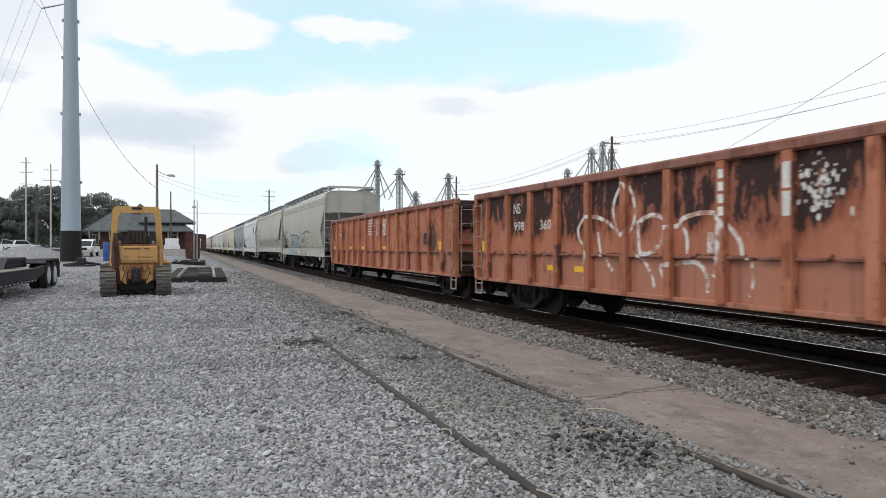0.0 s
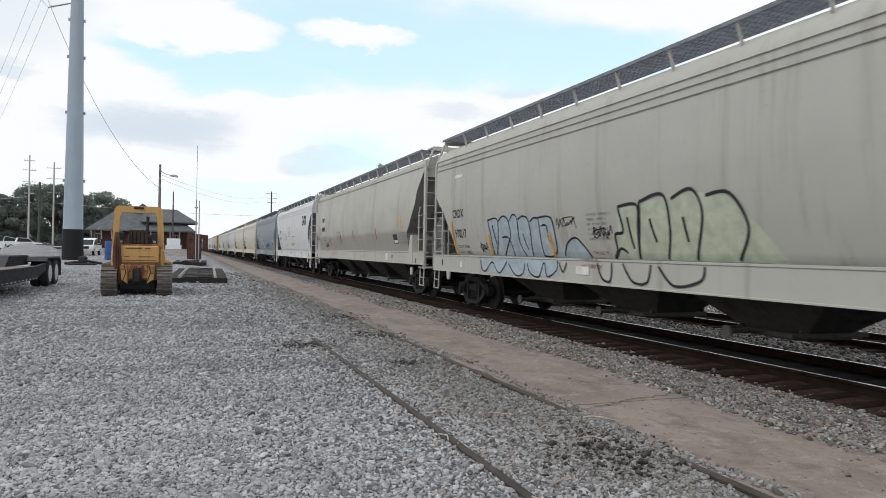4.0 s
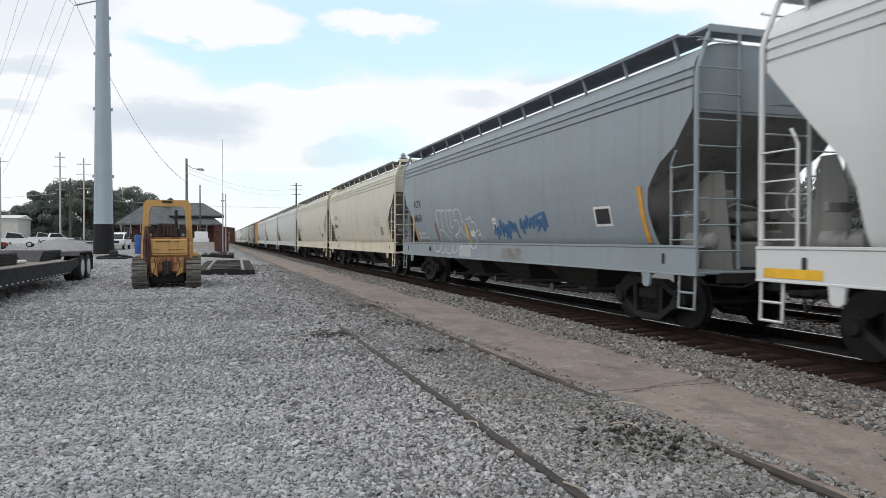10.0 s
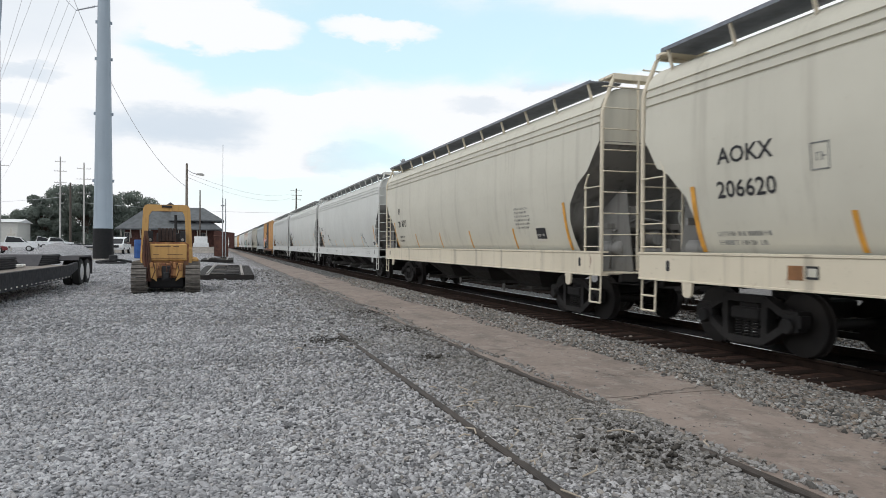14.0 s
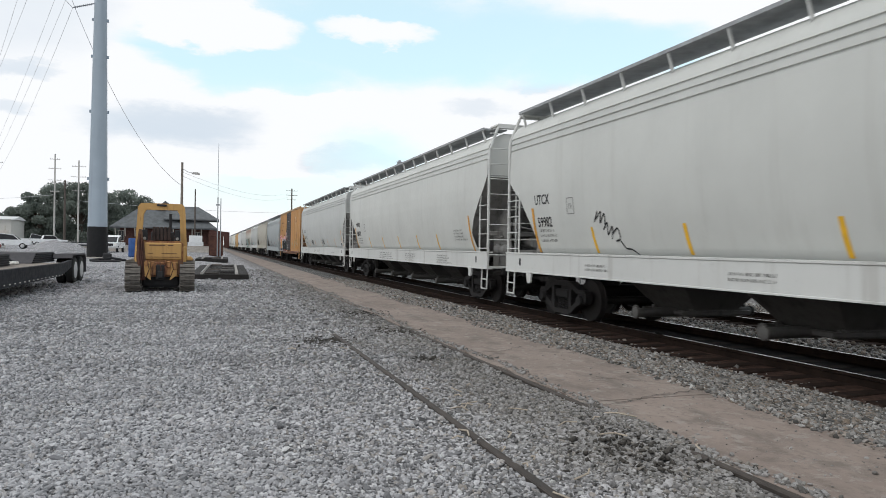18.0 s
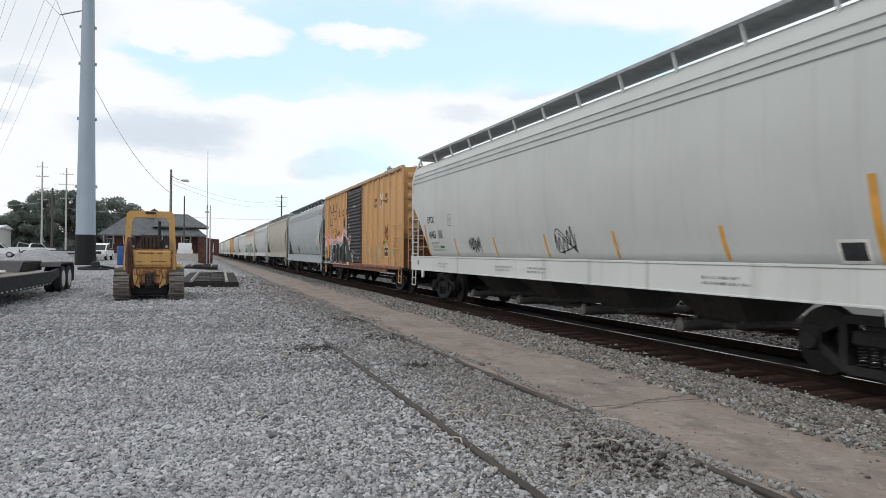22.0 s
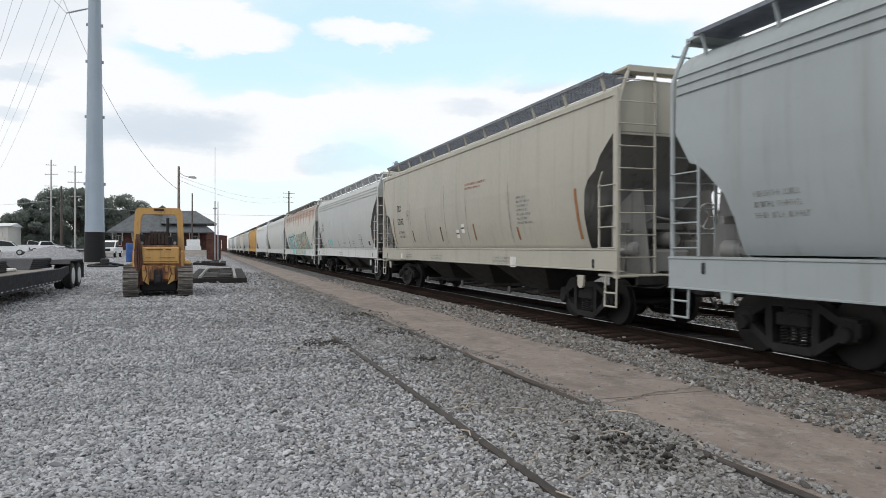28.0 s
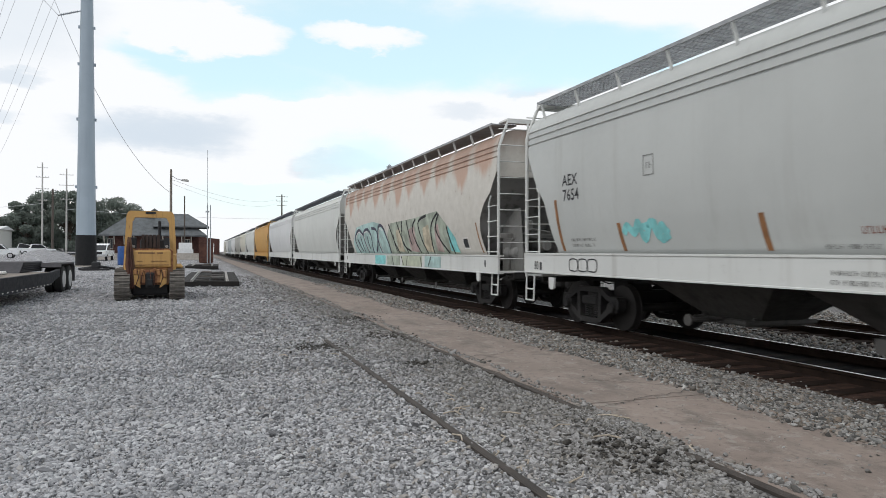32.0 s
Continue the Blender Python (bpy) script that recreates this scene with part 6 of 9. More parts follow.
    for a, m, z0, z1 in ((1.75, "tape_old", 2.42, 2.92), (4.69, "tape_old", 1.78, 2.16), (7.5, "tape_old", 1.9, 2.4), (10.4, "tape_old", 2.0, 2.5), (14.6, "tape_old", 2.0, 2.5), (18.2, "tape_yellow", 2.3, 2.9)):
        mk.bar(E - a - 0.05, E - a + 0.07, z0, z1, M[m], lean=0.1, name="reflector")
    mk.bar(-E + 3.2, -E + 3.75, 1.85, 2.2, M["ink"], name="placard", lean=0.08)
    mk.bar(-E + 3.25, -E + 3.70, 1.88, 1.98, M["ink_white"], name="placard_print", lift=0.01)
    mk.lines(-E + 2.9, 2.2, 1.1, 4, 0.06, M["ink_faint"], 8)
    mk.bar(-E + 4.4, -E + 4.7, 1.24, 1.48, M["ink_white"], name="label_plate")
    mk.bar(-E + 3.6, -E + 3.9, 1.30, 1.42, M["ink_faint"], name="label_plate")
    mk.lines(E - 5.6, 1.51, 1.76, 4, 0.04, M["spray_faded_red"], 9)
    mk.lines(E - 3.83, 1.51, 0.86, 2, 0.035, M["ink_faint"], 19)
    mk.lines(E - 6.5, 2.45, 1.2, 5, 0.05, M["ink_faint"], 10)
    # white hopper
    mk, E = hop(80.7, 99.15, "white", "white", style="high", bays=3, label="clean white covered hopper with black stencils and yellow labels")
    frame_mark(mk, E - 3.75, 2.65, M["ink_faint"])
    mk.text("GACX", E - 2.11, 2.87, 0.25, M["ink"], thick=0.006)
    mk.text("64577", E - 2.13, 2.32, 0.25, M["ink"], thick=0.006)
    mk.text("LD LMT 222600", E - 2.20, 1.96, 0.085, M["ink"], wide=1.1)
    mk.text("LT WT    63400", E - 2.22, 1.76, 0.085, M["ink"], wide=1.1)
    mk.lines(E - 5.2, 2.75, 1.3, 5, 0.055, M["ink_faint"], 12)
    mk.lines(E - 7.2, 3.2, 1.7, 7, 0.06, M["ink_faint"], 13)
    mk.text("DO NOT HAMMER ON CAR", E - 9.35, 2.46, 0.10, M["spray_faded_red"])
    mk.bar(E - 9.28, E - 8.51, 1.80, 2.06, M["tape_yellow"], name="yellow_label")
    mk.lines(E - 8.6, 1.94, 0.6, 2, 0.07, M["ink"], 14, lift=0.01)
    mk.lines(E - 9.5, 1.95, 1.2, 2, 0.05, M["ink_faint"], 15)
    mk.lines(E - 5.4, 1.85, 1.1, 1, 0.05, M["ink_faint"], 16)
    for i, y in enumerate((E - 0.15, E - 3.6, E - 7.4, E - 11.2, E - 14.4, -E + 1.20)):
        mk.bar(y - (1.0 if i in (0, 5) else 0.5), y, 1.06, 1.19 if i in (0, 5) else 1.14, M["tape_yellow"], name="reflector")
        if 0 < i < 5:
            mk.lay("diamond_mark", [[(y - 0.22, 1.20), (y - 0.32, 1.30), (y - 0.22, 1.40), (y - 0.12, 1.30)]], M["tape_old"], 0.006)
    # the owner's slanted mark as plain blocks
    z, k = 3.18, -E + 3.95
    for rows in (
            (((0.00, 0.10), (0.14, 0.10), (0.10, 0.55), (-0.04, 0.55)), ((0.0, 0.0), (0.44, 0.0), (0.44, 0.12), (0.0, 0.12)), ((-0.05, 0.52), (0.38, 0.52), (0.38, 0.64), (-0.05, 0.64)), ((0.34, 0.10), (0.44, 0.10), (0.43, 0.33), (0.22, 0.33), (0.22, 0.25), (0.34, 0.25))),
            (((0.46, 0.0), (0.58, 0.0), (0.78, 0.64), (0.66, 0.64)), ((0.84, 0.0), (0.98, 0.0), (0.86, 0.64), (0.74, 0.64)), ((0.60, 0.16), (0.86, 0.16), (0.86, 0.27), (0.63, 0.27))),
            (((1.06, 0.0), (1.19, 0.0), (1.16, 0.56), (1.03, 0.56)), ((0.92, 0.52), (1.36, 0.52), (1.36, 0.64), (0.90, 0.64))),
            (((1.24, 0.0), (1.39, 0.0), (1.76, 0.64), (1.61, 0.64)), ((1.60, 0.0), (1.74, 0.0), (1.42, 0.64), (1.28, 0.64)))):
        for i, q in enumerate(rows):
            mk.lay("logo_block", [[(k - a, z + b) for a, b in q]], M["ink"], 0.006 + 0.001 * i)
    mk.lines(E - 9.2, 1.26, 1.2, 1, 0.11, M["ink"], 19)
    # blue-grey hopper
    mk, E = hop(100.45, 118.7, "grey_blue", "grey_blue", bays=3, label="blue-grey covered hopper with white outlined graffiti")
    mk.text("ACFX", E - 1.54, 2.80, 0.27, M["ink"], thick=0.008)
    mk.text("66650", E - 1.52, 2.27, 0.27, M["ink"], thick=0.008)
    mk.lines(E - 1.75, 1.78, 1.3, 2, 0.09, M["ink_white"], 41)
    mk.bar(E - 2.85, E - 1.7, 1.52, 1.66, M["ink_faint"], name="patch", lift=0.004)
    mk.strokes(E, (
        ((4.18, 2.55), (4.29, 2.36), (4.38, 2.18)), ((4.38, 1.96), (4.30, 2.43), (4.48, 2.60), (4.79, 2.56), (4.85, 2.37), (4.85, 2.09), (4.79, 1.91)),
        ((4.85, 2.54), (5.09, 2.58), (5.29, 2.51), (5.37, 2.23), (5.43, 1.93), (5.60, 1.79)), ((5.32, 2.44), (5.48, 2.58), (5.70, 2.48), (5.77, 2.25), (5.70, 2.02), (5.96, 2.01)),
        ((5.64, 2.55), (5.90, 2.56), (6.15, 2.48), (6.20, 2.32)), ((6.18, 2.51), (6.44, 2.57), (6.71, 2.50), (6.85, 2.34), (6.85, 2.16), (6.98, 2.14)),
        ((6.11, 2.20), (6.40, 2.21), (6.54, 2.02), (6.45, 1.84), (6.11, 1.78)), ((4.42, 1.92), (4.36, 1.63), (4.36, 1.30), (4.62, 1.17), (4.92, 1.21), (5.10, 1.35), (5.21, 1.52)),
        ((4.42, 1.92), (4.79, 1.91), (5.15, 1.73), (5.32, 1.56))), 0.035, M["spray_chalk"], 0.01)
    mk.strokes(E, (
        ((4.98, 1.32), (5.21, 1.15), (5.49, 1.19), (5.60, 1.30), (5.76, 1.17), (6.07, 1.14), (6.26, 1.25), (6.40, 1.42)), ((5.86, 1.69), (6.11, 1.75), (6.35, 1.69), (6.40, 1.52)),
        ((6.26, 1.25), (6.50, 1.16), (6.68, 1.23), (6.81, 1.44), (6.85, 1.68), (6.63, 1.99)), ((6.89, 1.80), (7.07, 1.65), (7.19, 1.54), (7.11, 1.30)),
        ((5.38, 1.66), (5.49, 1.69), (5.52, 1.59), (5.41, 1.53)), ((5.91, 1.63), (6.06, 1.68), (6.08, 1.59), (5.91, 1.56))), 0.035, M["spray_chalk"], 0.01)
    mk.strokes(E, (
        ((7.21, 2.23), (7.46, 2.21), (7.58, 2.29), (7.73, 2.17), (7.62, 2.12)), ((7.66, 2.09), (7.84, 2.12), (8.02, 2.02), (8.02, 1.89), (7.88, 1.79), (7.73, 1.87), (7.75, 1.98)),
        ((7.39, 2.13), (7.51, 1.96)), ((8.02, 1.83), (8.16, 1.88), (8.25, 1.80), (8.23, 1.73), (8.07, 1.74)), ((8.09, 1.70), (8.33, 1.72), (8.52, 1.54), (8.43, 1.39), (8.19, 1.33), (7.97, 1.43), (7.99, 1.57)),
        ((8.16, 1.59), (8.26, 1.61), (8.31, 1.54)), ((7.62, 1.52), (7.81, 1.52), (7.85, 1.38)), ((7.77, 1.73), (7.81, 1.52))), 0.032, M["spray_chalk"], 0.01)
    mk.scrawl(E - 9.4, 1.6, 1.7, 0.6, M["spray_blue"], 44, w=0.10, n=17)
    mk.scrawl(E - 11.2, 1.75, 1.6, 0.5, M["spray_blue"], 45, w=0.10, n=17)
    for y, z, m in ((E - 1.44, 2.6, "tape"), (E - 4.1, 2.2, "tape_old"), (E - 7.2, 2.1, "tape_yellow"), (-E + 1.62, 2.55, "tape")):
        mk.bar(y - 0.06, y + 0.07, 1.52, z, M[m], lean=0.04, name="reflector", lift=0.014)
    mk.bar(E - 7.75, E - 7.45, 1.68, 1.86, M["ink_white"], name="label_plate")
    mk.bar(E - 3.95, E - 3.70, 1.18, 1.34, M["ink"], name="label_plate")
    mk.bar(E - 8.0, E - 6.9, 1.06, 1.42, M["patch_grey"], name="patch", lift=0.004)
    mk.bar(-E + 2.7, -E + 3.35, 1.85, 2.25, M["ink_white"], name="placard")
    mk.bar(-E + 2.76, -E + 3.29, 1.90, 2.20, M["ink"], name="placard_print", lift=0.01)
    mk.bar(E - 11.6, E - 10.3, 1.08, 1.36, M["ink_faint"], name="patch")
    mk.bar(E - 9.62, E - 9.37, 1.84, 2.20, M["ink_white"], name="placard")
    mk.lines(E - 9.40, 2.06, 0.18, 2, 0.05, M["ink"], 46, lift=0.01)
    # cream hoppers
    mk, E = hop(120.13, 138.1, "cream", "cream_sill", bays=3, label="cream covered hopper with orange stripes and stained sill")
    mk.text("AOKX", E - 2.02, 2.84, 0.25, M["ink"], wide=1.12, thick=0.006)
    mk.text("206620", E - 1.96, 2.33, 0.26, M["ink"], wide=1.12, thick=0.006)
    mk.lines(E - 1.85, 1.75, 1.5, 2, 0.07, M["ink_faint"], 51)
    reflectors(mk, E, (4.5, 7.55, 10.5, 13.6), M["tape"])
    mk.bar(E - 3.70, E - 3.44, 1.15, 1.34, M["tape_old"], name="reflector")
    mk.bar(E - 3.95, E - 3.74, 1.17, 1.34, M["ink"], name="label_plate")
    mk.bar(E - 3.92, E - 3.77, 1.20, 1.31, M["cream"], name="label_plate", lift=0.009)
    mk.bar(-E + 2.7, -E + 3.2, 1.8, 2.2, M["ink_faint"], name="placard")
    mk.lines(-E + 4.2, 2.6, 1.2, 5, 0.05, M["ink_faint"], 52)
    frame_mark(mk, E - 3.76, 2.57, M["ink_faint"])
    mk, E = hop(139.4, 157.75, "cream", "cream_sill", bays=3, label="cream covered hopper with black stencils by the trailing end")
    mk.text("IV", E - 2.11, 2.88, 0.25, M["ink"], thick=0.006)
    mk.text("20", E - 2.02, 2.35, 0.26, M["ink"], thick=0.006)
    mk.lines(E - 2.62, 2.35, 0.75, 1, 0.26, M["ink"], 62)
    mk.lines(E - 1.95, 1.9, 1.0, 2, 0.08, M["ink"], 63)
    reflectors(mk, E, (4.6, 7.6, 10.6, 13.9), M["tape"])
    mk.lines(-E + 4.4, 2.5, 1.0, 6, 0.05, M["ink_faint"], 64)
    mk.bar(-E + 2.74, -E + 3.25, 1.76, 2.02, M["ink"], name="placard")
    mk.lines(-E + 3.2, 1.82, 0.4, 2, 0.06, M["ink_white"], 65, lift=0.01)
    # pale long hoppers
    mk, E = hop(159.25, 179.53, "pale", "pale_sill", style="long", bays=4, outlets=True, board="grate_light", label="pale grey covered hopper with black tags and outlet pipes")
    frame_mark(mk, E - 3.07, 2.34, M["ink_faint"])
    mk.text("UTCX", E - 1.53, 2.62, 0.23, M["ink"], thick=0.006, wide=0.85)
    mk.text("59982", E - 1.61, 2.10, 0.23, M["ink"], thick=0.006, wide=0.9)
    mk.lines(E - 1.65, 1.98, 1.0, 3, 0.06, M["ink_faint"], 71)
    mk.strokes(E, (((4.15, 2.14), (4.30, 2.36), (4.22, 2.20), (4.42, 2.34), (4.36, 2.12), (4.55, 2.30), (4.52, 2.02)), ((4.45, 1.98), (4.62, 2.12), (4.58, 1.88), (4.78, 2.04), (4.70, 1.80)),
                   ((4.75, 1.90), (4.95, 2.00), (4.98, 1.80), (4.82, 1.76)), ((4.98, 1.76), (5.10, 1.62), (5.28, 1.60), (5.47, 1.50))), 0.032, M["spray_black"])
    mk.strokes(E, (((15.60, 2.12), (15.72, 2.28), (15.85, 2.02), (16.0, 2.22), (16.02, 1.95)), ((15.95, 1.90), (16.12, 2.05), (16.22, 1.78), (16.36, 1.95), (16.40, 1.65)), ((16.3, 1.68), (16.55, 1.75), (16.62, 1.55), (16.79, 1.52))), 0.03, M["spray_black"])
    reflectors(mk, E, (4.17, 7.1, 10.1, 13.0, 15.75), M["tape_yellow"], lead=1.43)
    mk.bar(-E + 1.60, -E + 2.03, 1.52, 1.80, M["ink_white"], name="placard")
    mk.bar(-E + 1.64, -E + 1.80, 1.55, 1.77, M["ink"], name="placard_print", lift=0.01)
    mk.bar(-E + 1.84, -E + 2.00, 1.55, 1.77, M["ink"], name="placard_print", lift=0.01)
    for y, s in ((-E + 2.6, 74), (-E + 7.0, 75), (E - 4.0, 76), (2.0, 77)):
        mk.lines(y, 1.24, 1.0, 2, 0.045, M["ink_faint"], s)
    mk, E = hop(180.83, 201.0, "pale", "pale_sill", style="long_w", bays=4, outlets=True, board="grate_light", label="pale grey covered hopper with ochre reflector stripes")
    frame_mark(mk, E - 3.54, 2.32, M["ink_faint"])
    mk.text("WFRX", E - 1.72, 2.57, 0.25, M["ink"], thick=0.006, wide=0.92)
    mk.text("880010", E - 1.75, 2.13, 0.24, M["ink"], thick=0.006, wide=0.9)
    mk.lines(E - 1.8, 1.96, 1.4, 3, 0.06, M["ink_faint"], 81)
    reflectors(mk, E, (4.6, 7.3, 10.1, 12.85, 15.31), M["tape_yellow"])
    mk.lines(-E + 3.2, 2.1, 1.2, 4, 0.05, M["ink_faint"], 82)
    for y, s in ((E - 7.3, 83), (2.0, 84), (-E + 4.5, 85), (-E + 8.5, 86)):
        mk.lines(y, 1.30, 1.6, 4, 0.04, M["ink_faint"], s)
    mk, E = hop(202.45, 222.45, "pale_dim", "pale_sill", style="long", bays=4, outlets=True, board="grate_light", label="pale grey covered hopper with a small black tag")
    frame_mark(mk, E - 3.75, 2.45, M["ink_faint"])
    mk.text("UTCX", E - 1.73, 2.60, 0.22, M["ink"], thick=0.006, wide=0.82)
    mk.text("49463", E - 1.76, 2.09, 0.24, M["ink"], thick=0.006, wide=0.85)
    mk.bar(E - 3.1, E - 2.72, 2.08, 2.34, M["ink_faint"], name="placard")
    mk.bar(E - 3.1, E - 2.72, 1.76, 1.84, M["spray_moss"], name="placard")
    mk.lines(E - 1.9, 1.9, 1.2, 3, 0.06, M["ink_faint"], 91)
    mk.scrawl(E - 5.3, 1.62, 0.95, 0.45, M["spray_black"], 92, w=0.03, n=15)
    mk.scrawl(E - 10.5, 1.6, 1.0, 0.6, M["spray_black"], 93, w=0.028, n=12)
    reflectors(mk, E, (4.3, 7.3, 10.2, 13.0, 15.9), M["tape"])
    mk.bar(-E + 1.84, -E + 2.29, 1.5, 1.80, M["ink_white"], name="placard")
    mk.bar(-E + 1.89, -E + 2.24, 1.54, 1.76, M["ink"], name="placard_print", lift=0.01)
    for y, s in ((E - 3.0, 94), (E - 7.6, 95), (0.5, 96), (-E + 4.5, 97)):
        mk.lines(y, 1.24, 1.2, 2, 0.045, M["ink_faint"], s)
    # yellow boxcar
    root, mk, wh = boxcar(17.1, 232.35, "weathered yellow boxcar with black door and pink graffiti")
    TRAIN.append((root, 232.35, wh))
    E = 8.55
    for words, y, z in (("next", -3.9, 3.85), ("load", -3.9, 3.60), ("any", -5.75, 3.95), ("road", -5.65, 3.68)):
        mk.text(words, y, z, 0.2, M["ink"], slant=0.25, thick=0.006)
    mk.lay("cross_mark", [[(-4.85, 3.55), (-5.0, 3.55), (-5.5, 4.15), (-5.35, 4.15)]], M["ink_white"], 0.006)
    mk.lay("cross_mark", [[(-5.35, 3.55), (-5.5, 3.55), (-5.0, 4.15), (-4.85, 4.15)]], M["ink_white"], 0.008)
    mk.lay("cross_mark", [[(-4.97, 3.62), (-5.04, 3.62), (-5.24, 3.86), (-5.17, 3.86)], [(-5.22, 3.84), (-5.29, 3.84), (-5.12, 3.64), (-5.05, 3.64)]], M["ink"], 0.012)
    # the owner's italic mark as plain blocks
    bars = {"hook": (((0, 0), (0.11, 1)), ((0.08, 0.72), (0.34, 1))), "bowl": (((0, 0), (0.12, 0.62)), ((0.30, 0), (0.42, 1)), ((0.05, 0.74), (0.36, 1)), ((0.08, 0), (0.36, 0.24)), ((0.08, 0.40), (0.36, 0.58))), "stem": (((0, 0), (0.12, 1)),),
            "stem_bowl": (((0, 0), (0.11, 1)), ((0.30, 0), (0.42, 0.62)), ((0.08, 0), (0.36, 0.2)), ((0.08, 0.45), (0.36, 0.65))), "ring": (((0, 0), (0.12, 1)), ((0.30, 0), (0.42, 1)), ((0.08, 0), (0.36, 0.26)), ((0.08, 0.74), (0.36, 1)))}
    for y, z, kind, h in ((7.31, 4.02, "hook", 0.30), (6.37, 4.02, "bowl", 0.32), (5.80, 4.04, "stem", 0.36), (5.28, 4.02, "stem", 0.50), (4.44, 3.55, "stem_bowl", 0.48), (3.49, 3.56, "ring", 0.34)):
        for i, ((a, b), (c, d)) in enumerate(bars[kind]):
            q = [(a, b), (c, b), (c, d), (a, d)]
            mk.lay("logo_block", [[(y - u - 0.22 * v * h, z + v * h) for u, v in q]], M["ink"], 0.006 + 0.001 * i)
    for i, q in enumerate((((0.0, 0.0), (0.14, 0.0), (0.50, 0.34), (0.36, 0.34)), ((0.34, 0.0), (0.48, 0.0), (0.20, 0.34), (0.06, 0.34)))):
        mk.lay("logo_block", [[(2.55 - a, 3.58 + b) for a, b in q]], M["ink"], 0.006 + 0.001 * i)
    line = [(7.2, 3.18), (6.95, 3.92), (5.05, 3.92), (5.2, 3.50), (5.85, 3.52), (5.82, 3.74), (6.33, 3.74), (6.5, 3.18), (7.2, 3.18)]
    for p, q in zip(line, line[1:]):
        mk.stroke([p, q], 0.055, M["ink"], name="logo_line")
    for words, y, z in (("RB", 6.40, 2.72), ("OX", 5.56, 2.72), ("34", 6.26, 2.38), ("498", 5.56, 2.38)):
        mk.text(words, y, z, 0.24, M["ink"], wide=0.9)
    # the large piece: pink cloud, silver ground, dark shapes with thin white edges
    rr = random.Random(104)
    cloud = [(8.52, 2.62), (8.1, 2.50), (7.4, 2.72), (6.9, 2.42), (6.66, 2.40), (5.85, 2.36), (5.15, 2.36), (4.65, 2.58), (4.2, 2.40), (3.82, 2.36), (3.3, 2.66), (2.75, 2.9), (2.45, 2.75), (1.85, 2.5), (1.45, 2.35), (1.15, 2.05), (1.05, 1.7), (1.02, 1.3), (1.0, 0.97)]
    mk.lay("graffiti_cloud", [[p, q, (q[0], 0.96), (p[0], 0.96)] for p, q in zip(cloud, cloud[1:])], M["spray_pink"], 0.006)
    silver = [(8.50, 1.95), (7.7, 2.22), (6.75, 2.02), (5.9, 2.26), (5.0, 2.30), (3.9, 2.10), (3.3, 2.28), (2.7, 2.7), (2.0, 2.3), (1.6, 1.8), (1.5, 1.2)]
    mk.lay("graffiti_ground", [[p, q, (q[0], 0.96), (p[0], 0.96)] for p, q in zip(silver, silver[1:])], M["spray_silver"], 0.009)
    for pts in ([(8.40, 0.98), (8.35, 1.90), (7.70, 2.16), (7.45, 1.45), (7.38, 2.12), (6.78, 1.95), (7.05, 1.05), (7.55, 0.98), (7.80, 1.35), (8.00, 0.98)],
                [(6.57, 1.24), (6.41, 1.80), (5.85, 2.08), (5.25, 2.02), (4.95, 1.63), (4.97, 1.19), (5.21, 0.98), (6.2, 0.98)],
                [(5.02, 2.22), (3.98, 1.98), (3.84, 1.25), (3.62, 2.02), (3.25, 2.16), (3.0, 1.5), (3.1, 0.98), (4.75, 0.98), (4.85, 1.6)],
                [(2.9, 2.55), (2.3, 2.40), (1.85, 1.95), (1.65, 1.5), (1.75, 0.98), (2.9, 0.98)]):
        mk.lay("graffiti_shape", [pts], M["spray_dark"], 0.012)
        for p, q in zip(pts, pts[1:] + pts[:1]):
            mk.stroke([p, q], 0.032, M["spray_edge"], 0.015, name="graffiti_edge")
    for pts, m in (([(5.93, 1.52), (5.74, 1.74), (5.56, 1.53), (5.63, 1.22), (5.85, 1.26)], "spray_silver"), ([(2.6, 1.9), (2.2, 2.0), (2.25, 1.6), (2.55, 1.5)], "spray_silver"), ([(5.0, 1.1), (4.8, 1.45), (4.6, 0.98)], "spray_pink"), ([(3.9, 1.0), (3.65, 1.2), (3.4, 0.99)], "spray_red")):
        mk.lay("graffiti_patch", [pts], M[m], 0.015)
    for k, (y, z, w, h, m) in enumerate(((8.5, 2.15, 1.5, 0.55, "spray_red"), (4.7, 2.45, 0.6, 0.4, "spray_maroon"), (1.75, 1.75, 0.9, 0.75, "spray_red"), (1.7, 1.1, 0.9, 0.6, "spray_edge"), (1.5, 1.9, 0.7, 0.5, "spray_edge"), (3.2, 2.75, 0.6, 0.8, "ink"))):
        mk.scrawl(y, z, w, h, M[m], 160 + k, w=0.025, n=13)
    door = [(1.80, 2.35), (1.45, 2.25), (1.15, 2.0), (1.0, 1.75), (0.55, 1.55), (0.30, 1.35), (0.25, 1.12), (1.0, 1.10), (1.75, 1.12)]
    mk.lay("graffiti_shape", [[p, q, (1.55, 1.5)] for p, q in zip(door, door[1:] + door[:1])], M["spray_dark"], 0.013)
    for k, (y, z, w, h, m) in enumerate(((1.65, 1.95, 0.65, 0.35, "spray_red"), (1.55, 1.62, 0.8, 0.3, "spray_pink"), (1.25, 1.30, 0.9, 0.30, "spray_edge"), (1.7, 1.2, 0.7, 0.35, "spray_moss"), (0.85, 1.12, 0.7, 0.3, "spray_edge"))):
        mk.scrawl(y, z, w, h, M[m], 210 + k, w=0.05, n=11)
